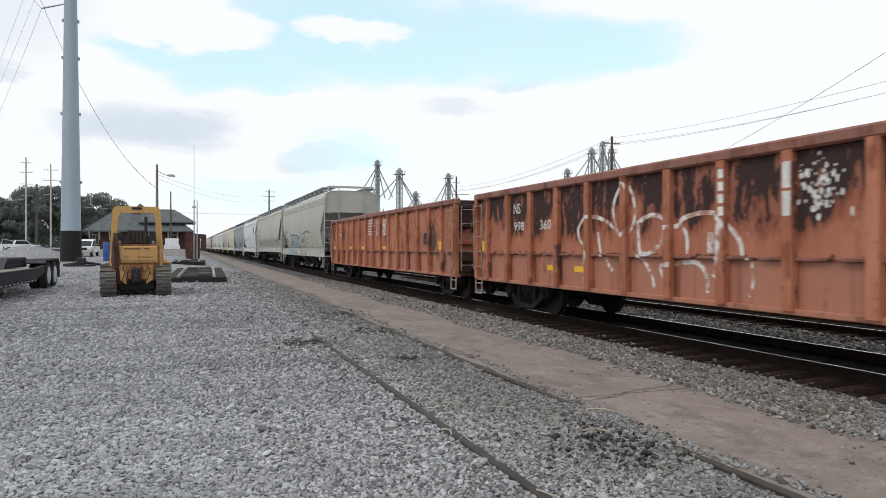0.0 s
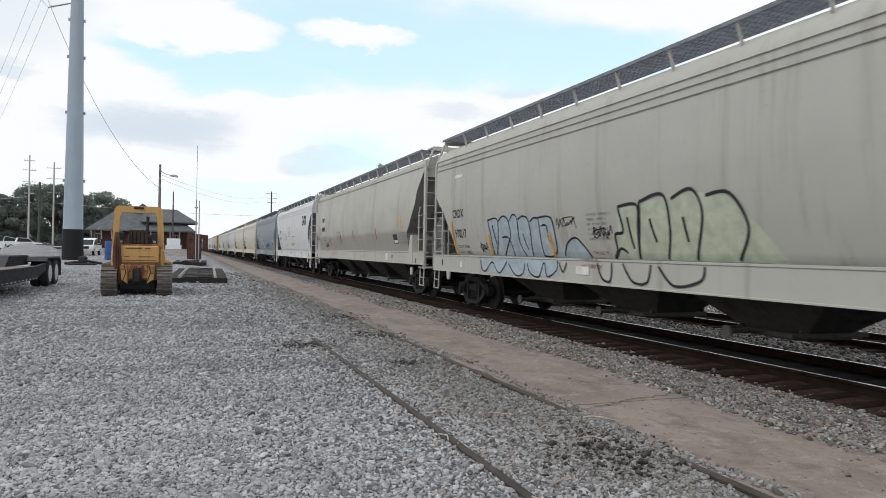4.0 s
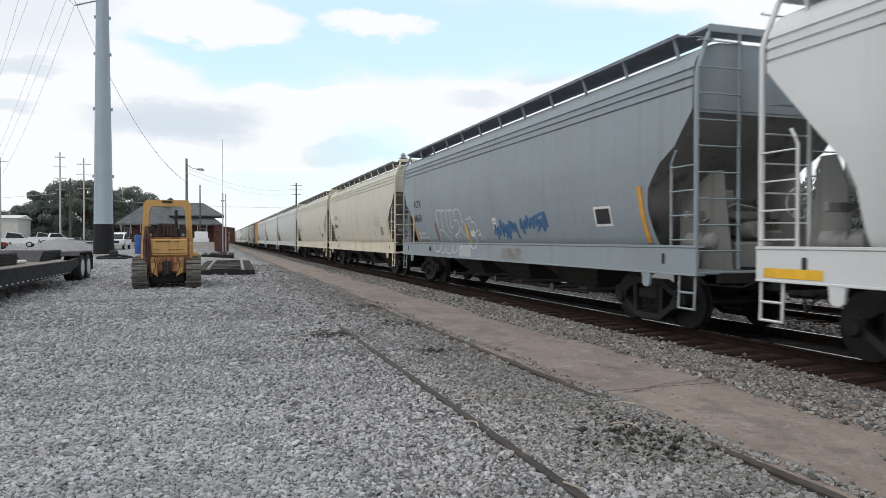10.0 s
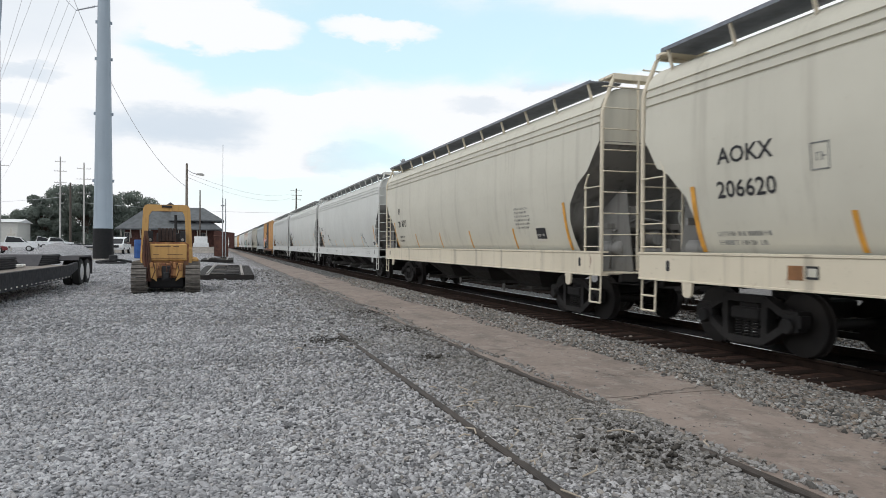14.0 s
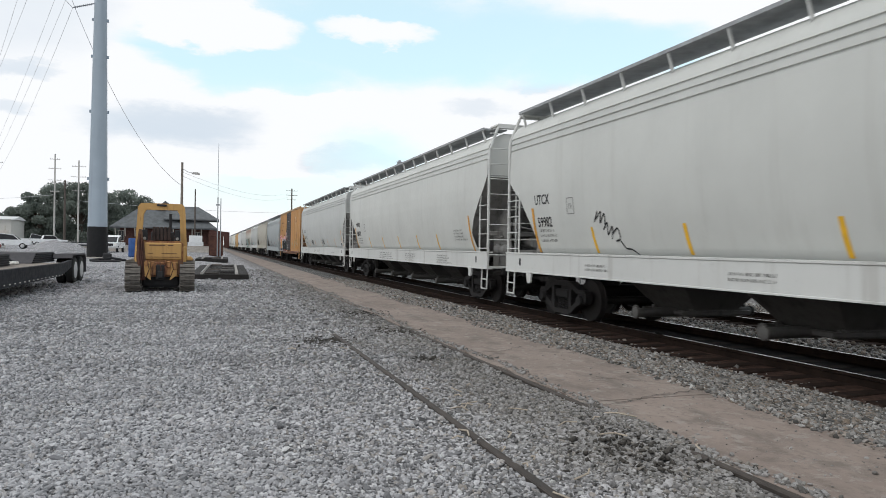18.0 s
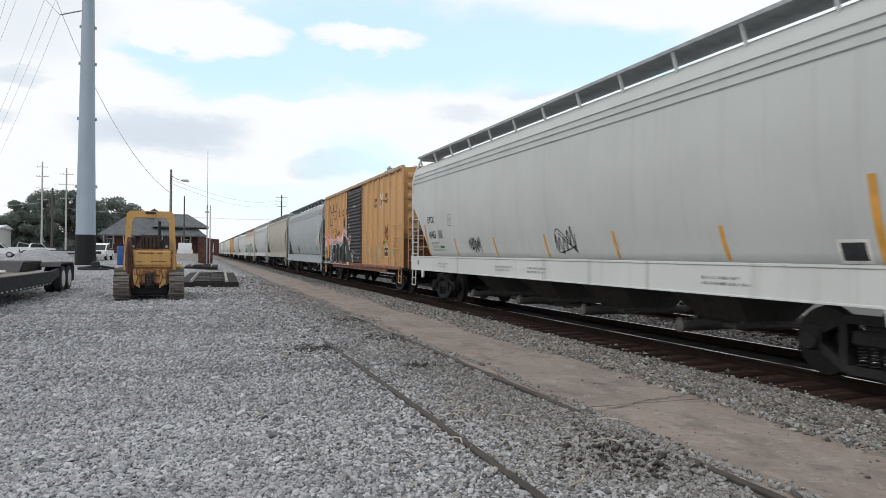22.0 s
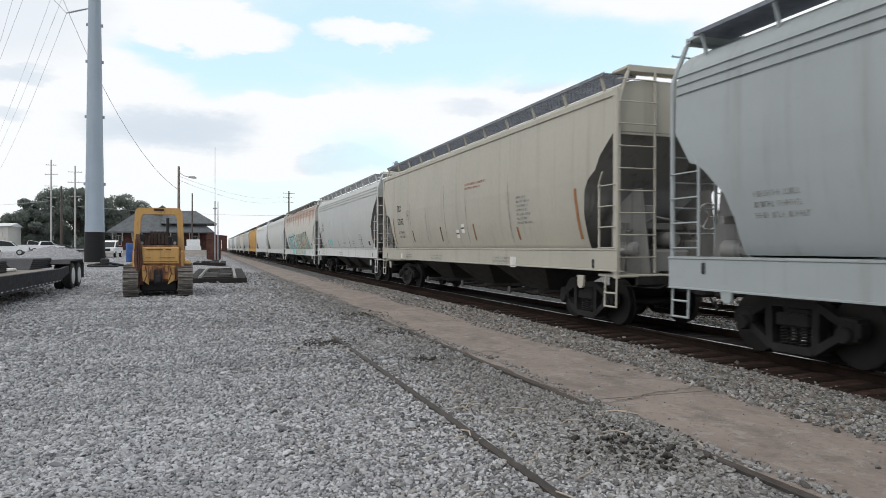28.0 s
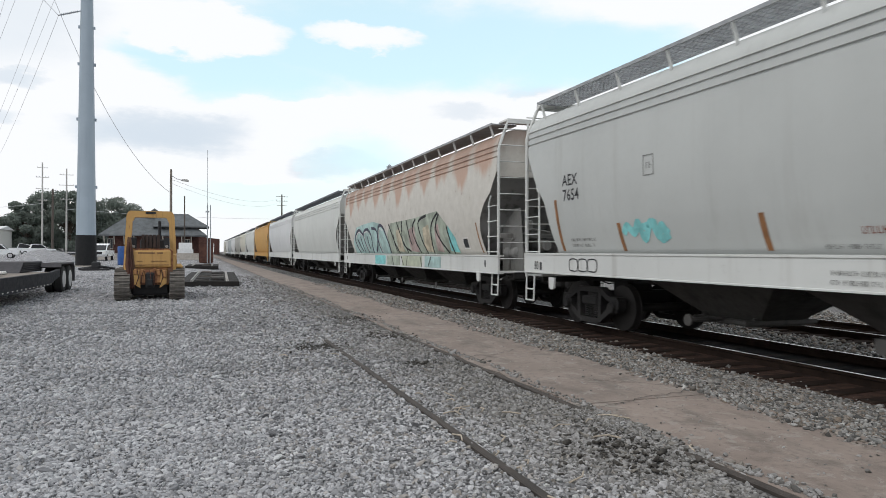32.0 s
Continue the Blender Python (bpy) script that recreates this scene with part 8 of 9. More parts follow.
def build_loader():
    """Old crawler loader standing with its back to the camera."""
    gz = ground_z(-1.5, 25)
    root = thing("crawler_loader", pose(-1.50, 23.9, gz, 0, 0, 1.5) @ Matrix.Diagonal((0.94, 1, 1, 1)), "worn yellow crawler loader with a roll frame on gravel", "loader")
    for sx in (-1, 1):
        # crawler track: loop of grouser plates round idlers
        tr = part("track_frame", Shape().box(sx * 0.86 - 0.12, sx * 0.86 + 0.12, 0.35, 3.1, 0.22, 0.62, 0.05), M["black_steel"], root)
        n, R, Lc = 42, 0.47, 2.7
        per = 2 * math.pi * R + 2 * Lc
        shoe = shared("shoe", lambda: Shape().box(-0.24, 0.24, -0.095, 0.095, -0.015, 0.015, 0.004).box(-0.24, 0.24, -0.015, 0.015, 0.012, 0.065, 0.004), M["track_steel"])
        for i in range(n):
            d = per * i / n
            if d < Lc:
                y, z, a = 0.42 + d, 2 * R + 0.02, 0.0
            elif d < Lc + math.pi * R:
                th = (d - Lc) / R
                y, z, a = 0.42 + Lc + R * math.sin(th), R + 0.02 + R * math.cos(th), -math.degrees(th)
            elif d < 2 * Lc + math.pi * R:
                y, z, a = 0.42 + Lc - (d - Lc - math.pi * R), 0.03, 180.0
            else:
                th = (d - 2 * Lc - math.pi * R) / R
                y, z, a = 0.42 - R * math.sin(th), R + 0.02 - R * math.cos(th), 180 - math.degrees(th)
            sh = part("track_shoe", shoe, None, tr)
            sh.matrix_local = pose(sx * 0.86, y, z, a, 0, 0)
        for y in (0.42, 3.12):
            part("sprocket", Shape().lathe([(-0.05, 0.1), (-0.05, 0.36), (0.05, 0.36), (0.05, 0.1)], (sx * 0.86, y + 0.05, R + 0.02), 0, 20), M["black_steel"], tr)
    # hull: rear engine box with a lower hitch part
    s = Shape()
    s.prism([(-0.58, 0.50), (0.58, 0.50), (0.62, 0.95), (0.72, 1.0), (0.72, 1.58), (0.60, 1.66), (-0.60, 1.66), (-0.72, 1.58), (-0.72, 1.0), (-0.62, 0.95)], 1, 0.28, 2.6)
    part("body", s, M["cat_rusty"], root, "rust-streaked yellow hull")
    part("belly", Shape().box(-0.60, 0.60, 0.45, 2.7, 0.16, 0.56, 0.06), M["black_steel"], root)
    part("rear_panel", Shape().box(-0.66, 0.66, 0.20, 0.285, 1.06, 1.60, 0.03), M["cat_yellow"], root)
    for a, b, z in ((-0.60, 0.60, 1.13), (-0.42, -0.24, 1.25), (0.02, 0.52, 1.25)):
        part("panel_seam", Shape().box(a, b, 0.188, 0.204, z, z + 0.016), M["cat_brown"], root)
    for a, b in ((-0.38, 0.14), (0.22, 0.40)):
        part("faded_lettering", Shape().box(a, b, 0.194, 0.199, 1.50, 1.535), M["cat_brown"], root, "faded bar of worn lettering")
    s = Shape()
    s.box(-0.15, 0.15, 0.10, 0.30, 0.40, 0.90, 0.04)
    s.box(-0.10, 0.10, 0.02, 0.16, 0.46, 0.70, 0.03)
    part("rear_hitch", s, M["black_steel"], root)
    for sx in (-1, 1):
        part("hitch_arm", Shape().prism([(sx * 0.30, 0.40), (sx * 0.52, 0.55), (sx * 0.54, 0.98), (sx * 0.34, 0.98)], 1, 0.12, 0.30), M["cat_yellow"], root)
        part("tank_cheek", Shape().box(min(sx * 0.58, sx * 0.82), max(sx * 0.58, sx * 0.82), 0.3, 1.6, 0.92, 1.5, 0.05), M["cat_yellow"], root)
        part("fender", Shape().box(min(sx * 0.62, sx * 1.08), max(sx * 0.62, sx * 1.08), 0.5, 2.6, 0.92, 0.98, 0.02), M["cat_yellow"], root)
        # roll frame post, leaning in slightly
        s = Shape()
        s.prism([(sx * 0.86, 0.98), (sx * 0.66, 0.98), (sx * 0.58, 2.52), (sx * 0.50, 2.66), (sx * 0.50, 2.84), (sx * 0.70, 2.84), (sx * 0.76, 2.74)], 1, 0.50, 0.76)
        part("roll_post", s, M["cat_yellow"], root)
        part("lift_arm", Shape().prism([(0.8, 1.2), (1.0, 1.5), (3.3, 1.35), (4.1, 0.6), (3.9, 0.5), (3.1, 1.1)], 0, sx * 0.62 - 0.06, sx * 0.62 + 0.06), M["cat_yellow"], root)
        part("tail_lamp", Shape().lathe([(-0.03, 0.045), (0.02, 0.05)], (sx * 0.52, 0.3, 1.73), 1, 12), M["pale_rail"], root)
        part("lamp_box", Shape().box(sx * 0.52 - 0.085, sx * 0.52 + 0.085, 0.34, 0.46, 1.64, 2.02, 0.02), M["black_steel"], root)
    s = Shape()
    s.prism([(-0.64, 2.665), (0.64, 2.665), (0.70, 2.84), (0.64, 2.875), (-0.64, 2.875), (-0.70, 2.84)], 1, 0.495, 0.765)
    part("roll_beam", s, M["cat_yellow"], root)
    part("beam_plate", Shape().box(-0.16, 0.16, 0.47, 0.5, 2.78, 2.85, 0.01), M["black_steel"], root)
    for k, (x, w) in enumerate(((-0.67, 0.040), (-0.60, 0.028), (-0.545, 0.022))):
        pipe = Shape().tube([(x, 0.17, 1.86 - 0.12 * k), (x - 0.02, 0.13, 1.2), (x + 0.02, 0.11, 0.7), (x + 0.06, 0.16, 0.40)], w, 7)
        part("hydraulic_pipe", pipe, M["rust_steel"], root, "rusty hydraulic pipe")
    # rust-eaten plates beside the rear panel and round the hitch
    part("side_plate", Shape().prism([(-0.74, 0.62), (-0.50, 0.62), (-0.47, 1.05), (-0.54, 1.62), (-0.60, 2.02), (-0.70, 2.02), (-0.76, 1.5)], 1, 0.175, 0.235), M["cat_brown"], root, "rust-brown side plate")
    part("side_plate", Shape().prism([(0.52, 0.55), (0.70, 0.62), (0.72, 1.02), (0.56, 1.04)], 1, 0.180, 0.24), M["cat_brown"], root, "rust-brown side plate")
    for x0, x1, z0, z1 in ((-0.50, -0.40, 0.84, 1.02), (-0.30, -0.19, 0.80, 1.0), (0.20, 0.33, 0.80, 1.01), (0.40, 0.52, 0.72, 0.97), (0.10, 0.18, 0.92, 1.04)):
        part("valve_block", Shape().box(x0, x1, 0.08, 0.17, z0, z1, 0.02), M["cat_rusty"], root)
    for k in range(5):
        x = -0.40 + 0.19 * k
        part("control_hose", Shape().tube([(x, 0.12, 0.98), (x + 0.05 * (-1) ** k, 0.04, 0.75), (x - 0.04, 0.1, 0.5)], 0.016, 6), M["rust_steel"], root)
    part("tow_plate", Shape().box(-0.52, 0.52, 0.14, 0.20, 0.56, 0.98, 0.02), M["cat_rusty"], root, "rusted yellow tow plate")
    part("fuel_cap_housing", Shape().box(0.66, 1.04, 0.45, 1.3, 0.98, 1.16, 0.07), M["cat_yellow"], root)
    for k in range(5):
        part("seat_slat", Shape().box(-0.30 + 0.122 * k, -0.20 + 0.122 * k, 0.78, 0.83, 1.68, 2.12, 0.012), M["seat_brown"], root)
    part("seat", Shape().box(-0.28, 0.28, 0.9, 1.35, 1.6, 1.72, 0.04).box(-0.28, 0.28, 0.82, 0.92, 1.66, 2.08, 0.04), M["black_steel"], root)
    part("dash", Shape().box(-0.4, 0.4, 1.75, 1.95, 1.55, 1.98, 0.04), M["black_steel"], root)
    part("exhaust_stack", Shape().tube([(0.24, 2.3, 1.6), (0.24, 2.3, 2.62)], 0.055, 10), M["black_steel"], root)
    part("bucket", Shape().prism([(3.9, 0.15), (4.7, 0.12), (4.75, 0.18), (4.1, 0.35), (4.0, 0.95), (3.9, 1.0)], 0, -1.1, 1.1), M["cat_yellow"], root, "steel loader bucket")
    part("hydraulic_hose", Shape().tube([(-0.60, 0.52, 1.9), (-0.72, 0.35, 1.4), (-0.66, 0.3, 0.9)], 0.025, 6), M["black_steel"], root)
    single("blue_drum", Shape().lathe([(0, 0.27), (0.03, 0.29), (0.3, 0.285), (0.33, 0.295), (0.6, 0.285), (0.84, 0.29), (0.88, 0.27)], (0, 0, 0), 2, 18), M["blue_drum"], "blue plastic drum standing on the gravel", "drum",
                m=pose(-6.45, 68.0, ground_z(-6.5, 68)) @ Matrix.Diagonal((1.75, 1.75, 1.9, 1)))


def build_trailer():
    root = thing("lowboy_trailer", pose(-6.05, 29.9, ground_z(-6, 29.9), 0, 0, -1), "black lowboy trailer with worn plank deck on gravel", "trailer")
    for dy in (-0.58, 0.58):
        for x in (1.12, 0.80, -1.12, -0.80):
            wheel_unit(root, x, dy, 0.49, 0.49, 0.27)
        part("axle", Shape().tube([(-1.1, dy, 0.49), (1.1, dy, 0.49)], 0.07, 8), M["trailer"], root)
    for sx in (-1, 1):
        x0, x1 = sorted((sx * 1.25, sx * 1.13))
        part("main_beam", Shape().prism([(-18, 0.30), (-3.0, 0.36), (-1.3, 0.62), (-1.3, 0.88), (-2.6, 0.80), (-18, 0.80)], 0, x0, x1), M["trailer"], root)
        part("fender", Shape().prism([(-1.3, 0.95), (-1.15, 1.10), (1.2, 1.10), (1.45, 0.92), (1.45, 0.35), (1.40, 0.35), (1.38, 0.88), (1.15, 1.05), (-1.1, 1.05), (-1.25, 0.92)], 0, min(sx * 1.27, sx * 0.62), max(sx * 1.27, sx * 0.62)), M["trailer_grey"], root)
        for i in range(30):
            y = -2.8 - i * 0.48
            part("marker", shared("trailer_marker", lambda: Shape().box(-0.006, 0.006, -0.05, 0.05, -0.016, 0.016), M["ink_white"]), None, root).location = (sx * 1.256, y, 0.40)
    pl = shared("deck_plank", lambda: Shape().box(-1.12, 1.12, -0.135, 0.135, 0.76, 0.806, 0.008), M["deck_wood"])
    for i in range(56):
        part("deck_plank", pl, None, root).location = (0, -2.5 - i * 0.28, 0.0)
    # ribbed loading wedges on the deck, at the axles and further forward
    for y0, y1 in ((-3.9, -0.75), (-9.4, -6.4)):
        w = part("loading_wedge", Shape().prism([(y0, 0.81), (y1, 0.81), (y1, 1.16), (y0 + 0.55, 1.16)], 0, -1.15, 0.55), M["trailer_grey"], root, "ribbed steel loading wedge")
        for k in range(5):
            z = 0.83 + k * 0.065
            part("rib", Shape().box(0.54, 0.585, y0 + 0.12 + k * 0.1, y1 - 0.03, z, z + 0.03, 0.006), M["trailer"], w)
    part("cross_brace", Shape().tube([(0.2, -4.4, 0.8), (0.2, -5.6, 1.08)], 0.05, 8), M["trailer"], root)
    part("wheel_chock", Shape().box(0.1, 0.5, -5.6, -5.1, 0.81, 0.91, 0.03), M["ink_white"], root)


def heap(name, cx, cy, rx, ry, h, label, n, seed, size=0.05):
    rng = np.random.default_rng(seed)
    s = Shape()
    N, K = 26, 40
    vs, fs = [(cx, cy, ground_z(cx, cy) + h)], []
    for j in range(1, N + 1):
        r = j / N
        for k in range(K):
            a = 2 * math.pi * k / K
            f = max(0, 1 - r ** 2.1) ** 1.1 * (0.9 + 0.2 * noise.noise((3 * r * math.cos(a), 3 * r * math.sin(a), seed)))
            x, y = cx + rx * r * math.cos(a), cy + ry * r * math.sin(a)
            vs.append((x, y, ground_z(x, y) + h * f - (0.03 if j == N else 0)))
    for k in range(K):
        fs.append((0, 1 + k, 1 + (k + 1) % K))
    for j in range(N - 1):
        for k in range(K):
            a, b = 1 + j * K + k, 1 + j * K + (k + 1) % K
            fs.append((a, b, b + K, a + K))
    s.add(vs, fs)
    return single(name, s, M["gravel"], label, "heap", "stuff")


def build_panels():
    """Track panels lying in the yard."""
    for cx, cy, ln, lab in ((0.55, 38.3, 12.6, "dark track panel with two rails lying on the gravel"), (0.2, 62.0, 7.0, "second dark track panel lying farther back")):
        gz = ground_z(0, cy)
        root = thing("track_panel", pose(cx, cy, gz, math.degrees(math.atan(0.0050)), 0, -1.5), lab, "track panel", "track panels in the yard")
        n = int(ln / 0.6)
        for i in range(n):
            y = -ln / 2 + ln * (i + 0.5) / n
            part("panel_tie", shared("panel_tie", lambda: Shape().box(-1.25, 1.25, -0.27, 0.27, 0.0, 0.22, 0.02), M["mat"]), None, root).location = (0, y, 0)
        for sx in (-0.75, 0.75):
            part("panel_rail", Shape().prism([(sx + a, 0.30 + b * 0.5) for a, b in rail_profile()], 1, -ln / 2 + 0.1, ln / 2 - 0.1), M["pale_rail"], root, "dusty steel rail", smooth=False)
        rr = random.Random(int(cy))
        for i in range(n):
            y = -ln / 2 + ln * (i + 0.5) / n
            for a, b in ((-0.62, -0.02), (0.02, 0.62)):
                dz = rr.uniform(0.0, 0.035)
                ob = part("infill_plank", Shape().box(a, b, -0.24, 0.24, 0.20, 0.235, 0.008), M["mat"] if rr.random() < 0.7 else M["wood_dark"], root)
                ob.matrix_local = pose(rr.uniform(-0.02, 0.02), y, dz, rr.uniform(-2, 2), rr.uniform(-2, 2), rr.uniform(-4, 4))


def build_monopole():
    root = thing("steel_pole", pose(-8.8, 63.2, ground_z(-8.8, 63.2)), "tall tapered grey steel utility pole with a black base", "utility pole")
    z0 = 2.55
    part("shaft", Shape().lathe([(z0, 0.745), (21.0, 0.475), (34, 0.28)], (0, 0, 0), 2, 12), M["pole_steel"], root, "pale blue-grey galvanised steel shaft")
    part("base_sleeve", Shape().lathe([(0.0, 0.80), (z0 + 0.02, 0.765)], (0, 0, 0), 2, 12), M["pole_base"], root, "black coated base sleeve")
    part("foundation", Shape().lathe([(-0.3, 1.0), (0.06, 1.0), (0.1, 0.95)], (0, 0, 0), 2, 20), M["barrier"], root)
    for z in (6.5, 12.0, 16.5, 19.5):
        for sx in (-1, 1):
            r = 0.745 - (z - z0) * 0.0146
            part("step_lug", shared("lug", lambda: Shape().box(-0.08, 0.08, -0.05, 0.05, -0.12, 0.12, 0.01), M["pole_steel"]), None, root).location = (sx * (r + 0.05), 0, z)
    part("insulator_arm", Shape().tube([(-0.45, 0, 20.82), (-2.0, -0.3, 20.19)], 0.045, 8), M["wire_dark"], root)
    s = Shape()
    for i in range(9):
        t = 0.15 + i * 0.09
        s.lathe([(-0.02, 0.05), (0.0, 0.12), (0.03, 0.05)], (-0.45 - 1.55 * t, -0.3 * t, 20.82 - 0.63 * t), 0, 10)
    part("insulator_string", s, M["wire_dark"], root)
    # second tall pole and a stepped mast at the edge of the yard
    p2 = thing("steel_pole", pose(-17.85, 63.0, ground_z(-17, 63), 0, 3.4, 0), "grey steel utility pole beside a stepped mast", "utility pole")
    part("shaft", Shape().lathe([(0, 0.85), (34, 0.45)], (0, 0, 0), 2, 12), M["pole_steel"], p2)
    p3 = thing("stepped_mast", pose(-16.55, 64.0, ground_z(-15, 64)), "slim mast with climbing steps", "mast")
    part("shaft", Shape().tube([(0, 0, 0), (0, 0, 17.5)], 0.18, 8, 0.14), M["pale_pole"], p3)
    for i in range(12):
        part("climbing_step", shared("cstep", lambda: Shape().tube([(-0.14, 0, 0), (-0.75, 0, 0)], 0.035, 6), M["wire"]), None, p3).location = (0, 0, 3 + i * 1.2)
    single("scrap_casting", Shape().box(-0.9, 0.9, -0.5, 0.5, 0.0, 0.14, 0.04).box(-0.25, 0.3, -0.25, 0.25, 0.1, 0.62, 0.08).tube([(-1.1, 0.1, 0.1), (0.2, -0.2, 0.3), (1.2, 0.2, 0.12)], 0.09, 7), M["black_steel"],
                  "dark scrap metal lying by the pole", "scrap", m=pose(-6.9, 54.0, ground_z(-6.9, 54) - 0.01))


def utility_pole(name, x, y, h, label, arms=(), material="wood_pole", r=0.14, z0=None, lamp=False):
    root = thing(name, pose(x, y, ground_z(x, y) if z0 is None else z0), label, "utility pole")
    part("pole", Shape().tube([(0, 0, -0.2), (0, 0, h)], r * 1.15, 8, r * 0.75), M[material], root)
    for z, w in arms:
        a = part("crossarm", Shape().box(-w / 2, w / 2, -0.05, 0.05, z - 0.045, z + 0.045, 0.01), M[material], root)
        for sx in (-1, -0.5, 0.5, 1):
            part("insulator", shared("insulator", lambda: Shape().lathe([(0, 0.03), (0.05, 0.05), (0.14, 0.045), (0.17, 0.02)], (0, 0, 0), 2, 8), M["wire"]), None, a).location = (sx * (w / 2 - 0.1), 0, z + 0.045)
    if lamp:
        part("lamp_arm", Shape().tube([(0, 0, h - 0.6), (0.55, 0, h - 0.95), (1.1, 0, h - 1.05)], 0.04, 6), M["wire"], root)
        part("lamp_head", Shape().prism([(0.9, h - 1.12), (1.65, h - 1.22), (1.7, h - 1.08), (1.5, h - 0.95), (1.0, h - 0.98)], 1, -0.16, 0.16), M["pale_pole"], root)
    return root


def cable(name, a, b, sag, r=0.012, label="thin dark overhead wire"):
    pts = []
    for i in range(17):
        t = i / 16
        p = Vector(a).lerp(Vector(b), t)
        pts.append((p.x, p.y, p.z - sag * 4 * t * (1 - t)))
    return single(name, Shape().tube(pts, r, 5), M["wire"], label, "wire", group="overhead wires")


def tree(x, y, h, w, seed, label, leaves=9000, size=0.30, low=-0.05):
    """Tapered trunk, limbs, and a crown of many leaf clumps gathered round branch ends."""
    rng = random.Random(seed)
    gz = ground_z(x, y)
    root = thing("tree", pose(x, y, gz - 0.1), label, "tree", "trees")
    s = Shape()
    s.tube([(0, 0, 0), (0.1, 0, h * 0.3), (-0.1, 0.1, h * 0.62)], h * 0.028, 8, h * 0.014)
    ends = []
    for i in range(24):
        a = rng.uniform(0, 2 * math.pi)
        z0 = h * rng.uniform(0.15, 0.55)
        rr = w * rng.uniform(0.25, 0.52)
        z1 = h * rng.uniform(low + 0.12, 0.95)
        rr *= 1.0 if z1 < h * 0.7 else 0.62
        e = (rr * math.cos(a), rr * math.sin(a), z1)
        s.tube([(0, 0, z0), (e[0] * 0.5, e[1] * 0.5, (z0 + z1) / 2 + 0.3), e], h * 0.010, 5, h * 0.004)
        ends.append((e, w * rng.uniform(0.15, 0.25)))
    part("trunk", s, M["bark"], root)
    r2 = np.random.default_rng(seed)
    idx = r2.integers(0, len(ends), leaves)
    c = np.array([e[0] for e in ends])[idx]
    rad = np.array([e[1] for e in ends])[idx]
    d = r2.normal(size=(leaves, 3))
    d /= np.linalg.norm(d, axis=1, keepdims=True)
    p = c + d * (rad * r2.uniform(0.55, 1.08, leaves))[:, None] * np.array([1, 1, 0.75])
    u = r2.normal(size=(leaves, 3))
    u /= np.linalg.norm(u, axis=1, keepdims=True)
    v = np.cross(u, r2.normal(size=(leaves, 3)))
    v /= np.linalg.norm(v, axis=1, keepdims=True)
    sz = size * r2.uniform(0.5, 1.2, leaves)[:, None]
    quad = np.stack([p - u * sz, p - v * sz * 0.6, p + u * sz, p + v * sz * 0.6], 1).reshape(-1, 3)
    me = bpy.data.meshes.new("crown")
    me.from_pydata(quad.tolist(), [], (np.arange(leaves * 4).reshape(-1, 4)).tolist())
    me.materials.append(M["leaf"])
    part("crown", me, None, root)
    return root


def car_like(kind, x, y, rz, paint_key, label, h=1.85):
    """A parked pickup or van: body, cab, glass, bumpers and wheels. Front towards +y before turning."""
    root = thing(kind, pose(x, y, ground_z(x, y), 0, 0, rz), label, {"pickup_truck": "pickup"}.get(kind, kind), "parked vehicles")
    if kind == "pickup_truck":
        prof = [(-2.7, 0.5), (2.6, 0.5), (2.75, 0.75), (2.7, 1.05), (1.35, 1.16), (-2.75, 1.16)]
        cab = [(1.45, 1.14), (0.75, 1.78), (-0.75, h), (-1.05, 1.14)]
        glass = [(1.30, 1.18), (0.70, 1.72), (-0.70, h - 0.08), (-0.92, 1.18)]
    elif kind == "car":
        prof = [(-2.2, 0.32), (2.2, 0.32), (2.3, 0.5), (2.2, 0.72), (1.0, 0.90), (-2.25, 0.92)]
        cab = [(1.1, 0.88), (0.35, h - 0.03), (-0.9, h), (-1.7, 0.90)]
        glass = [(0.98, 0.92), (0.32, h - 0.08), (-0.85, h - 0.06), (-1.5, 0.92)]
    else:
        prof = [(-2.6, 0.45), (2.4, 0.45), (2.6, 0.7), (2.5, 1.1), (1.7, 1.25), (-2.6, 1.25)]
        cab = [(1.8, 1.22), (1.1, h - 0.1), (-2.5, h), (-2.6, 1.22)]
        glass = [(1.68, 1.27), (1.05, h - 0.2), (0.1, h - 0.15), (0.1, 1.27)]
    part("body", Shape().prism(prof, 0, -0.95, 0.95), M[paint_key], root)
    part("cab", Shape().prism(cab, 0, -0.80, 0.80), M[paint_key], root)
    part("side_glass", Shape().prism(glass, 0, -0.815, 0.815), M["dark_glass"], root)
    if kind == "pickup_truck":
        part("windscreen", Shape().prism([(1.47, 1.17), (0.80, 1.74), (0.78, 1.72), (1.43, 1.17)], 0, -0.7, 0.7), M["dark_glass"], root)
    axle, front, drop = (1.38, 2.22, 0.22) if kind == "car" else (1.75, 2.70, 0.0)
    for sy in (-axle, axle):
        for sx in (-0.86, 0.86):
            wheel_unit(root, sx, sy, 0.37, 0.37, 0.24)
    for yy in (-front, front):
        part("bumper", Shape().box(-0.9, 0.9, yy - 0.08, yy + 0.08, 0.45 - drop * 0.5, 0.66 - drop * 0.5, 0.03), M["rim"], root)
    for sx in (-1, 1):
        part("headlight", Shape().box(sx * 0.75 - 0.14, sx * 0.75 + 0.14, front - 0.04, front + 0.06, 0.82 - drop, 1.0 - drop, 0.02), M["ink_white"], root)
    part("grille", Shape().box(-0.55, 0.55, front - 0.02, front + 0.065, 0.72 - drop, 1.0 - drop, 0.02), M["black_steel"], root)
    return root


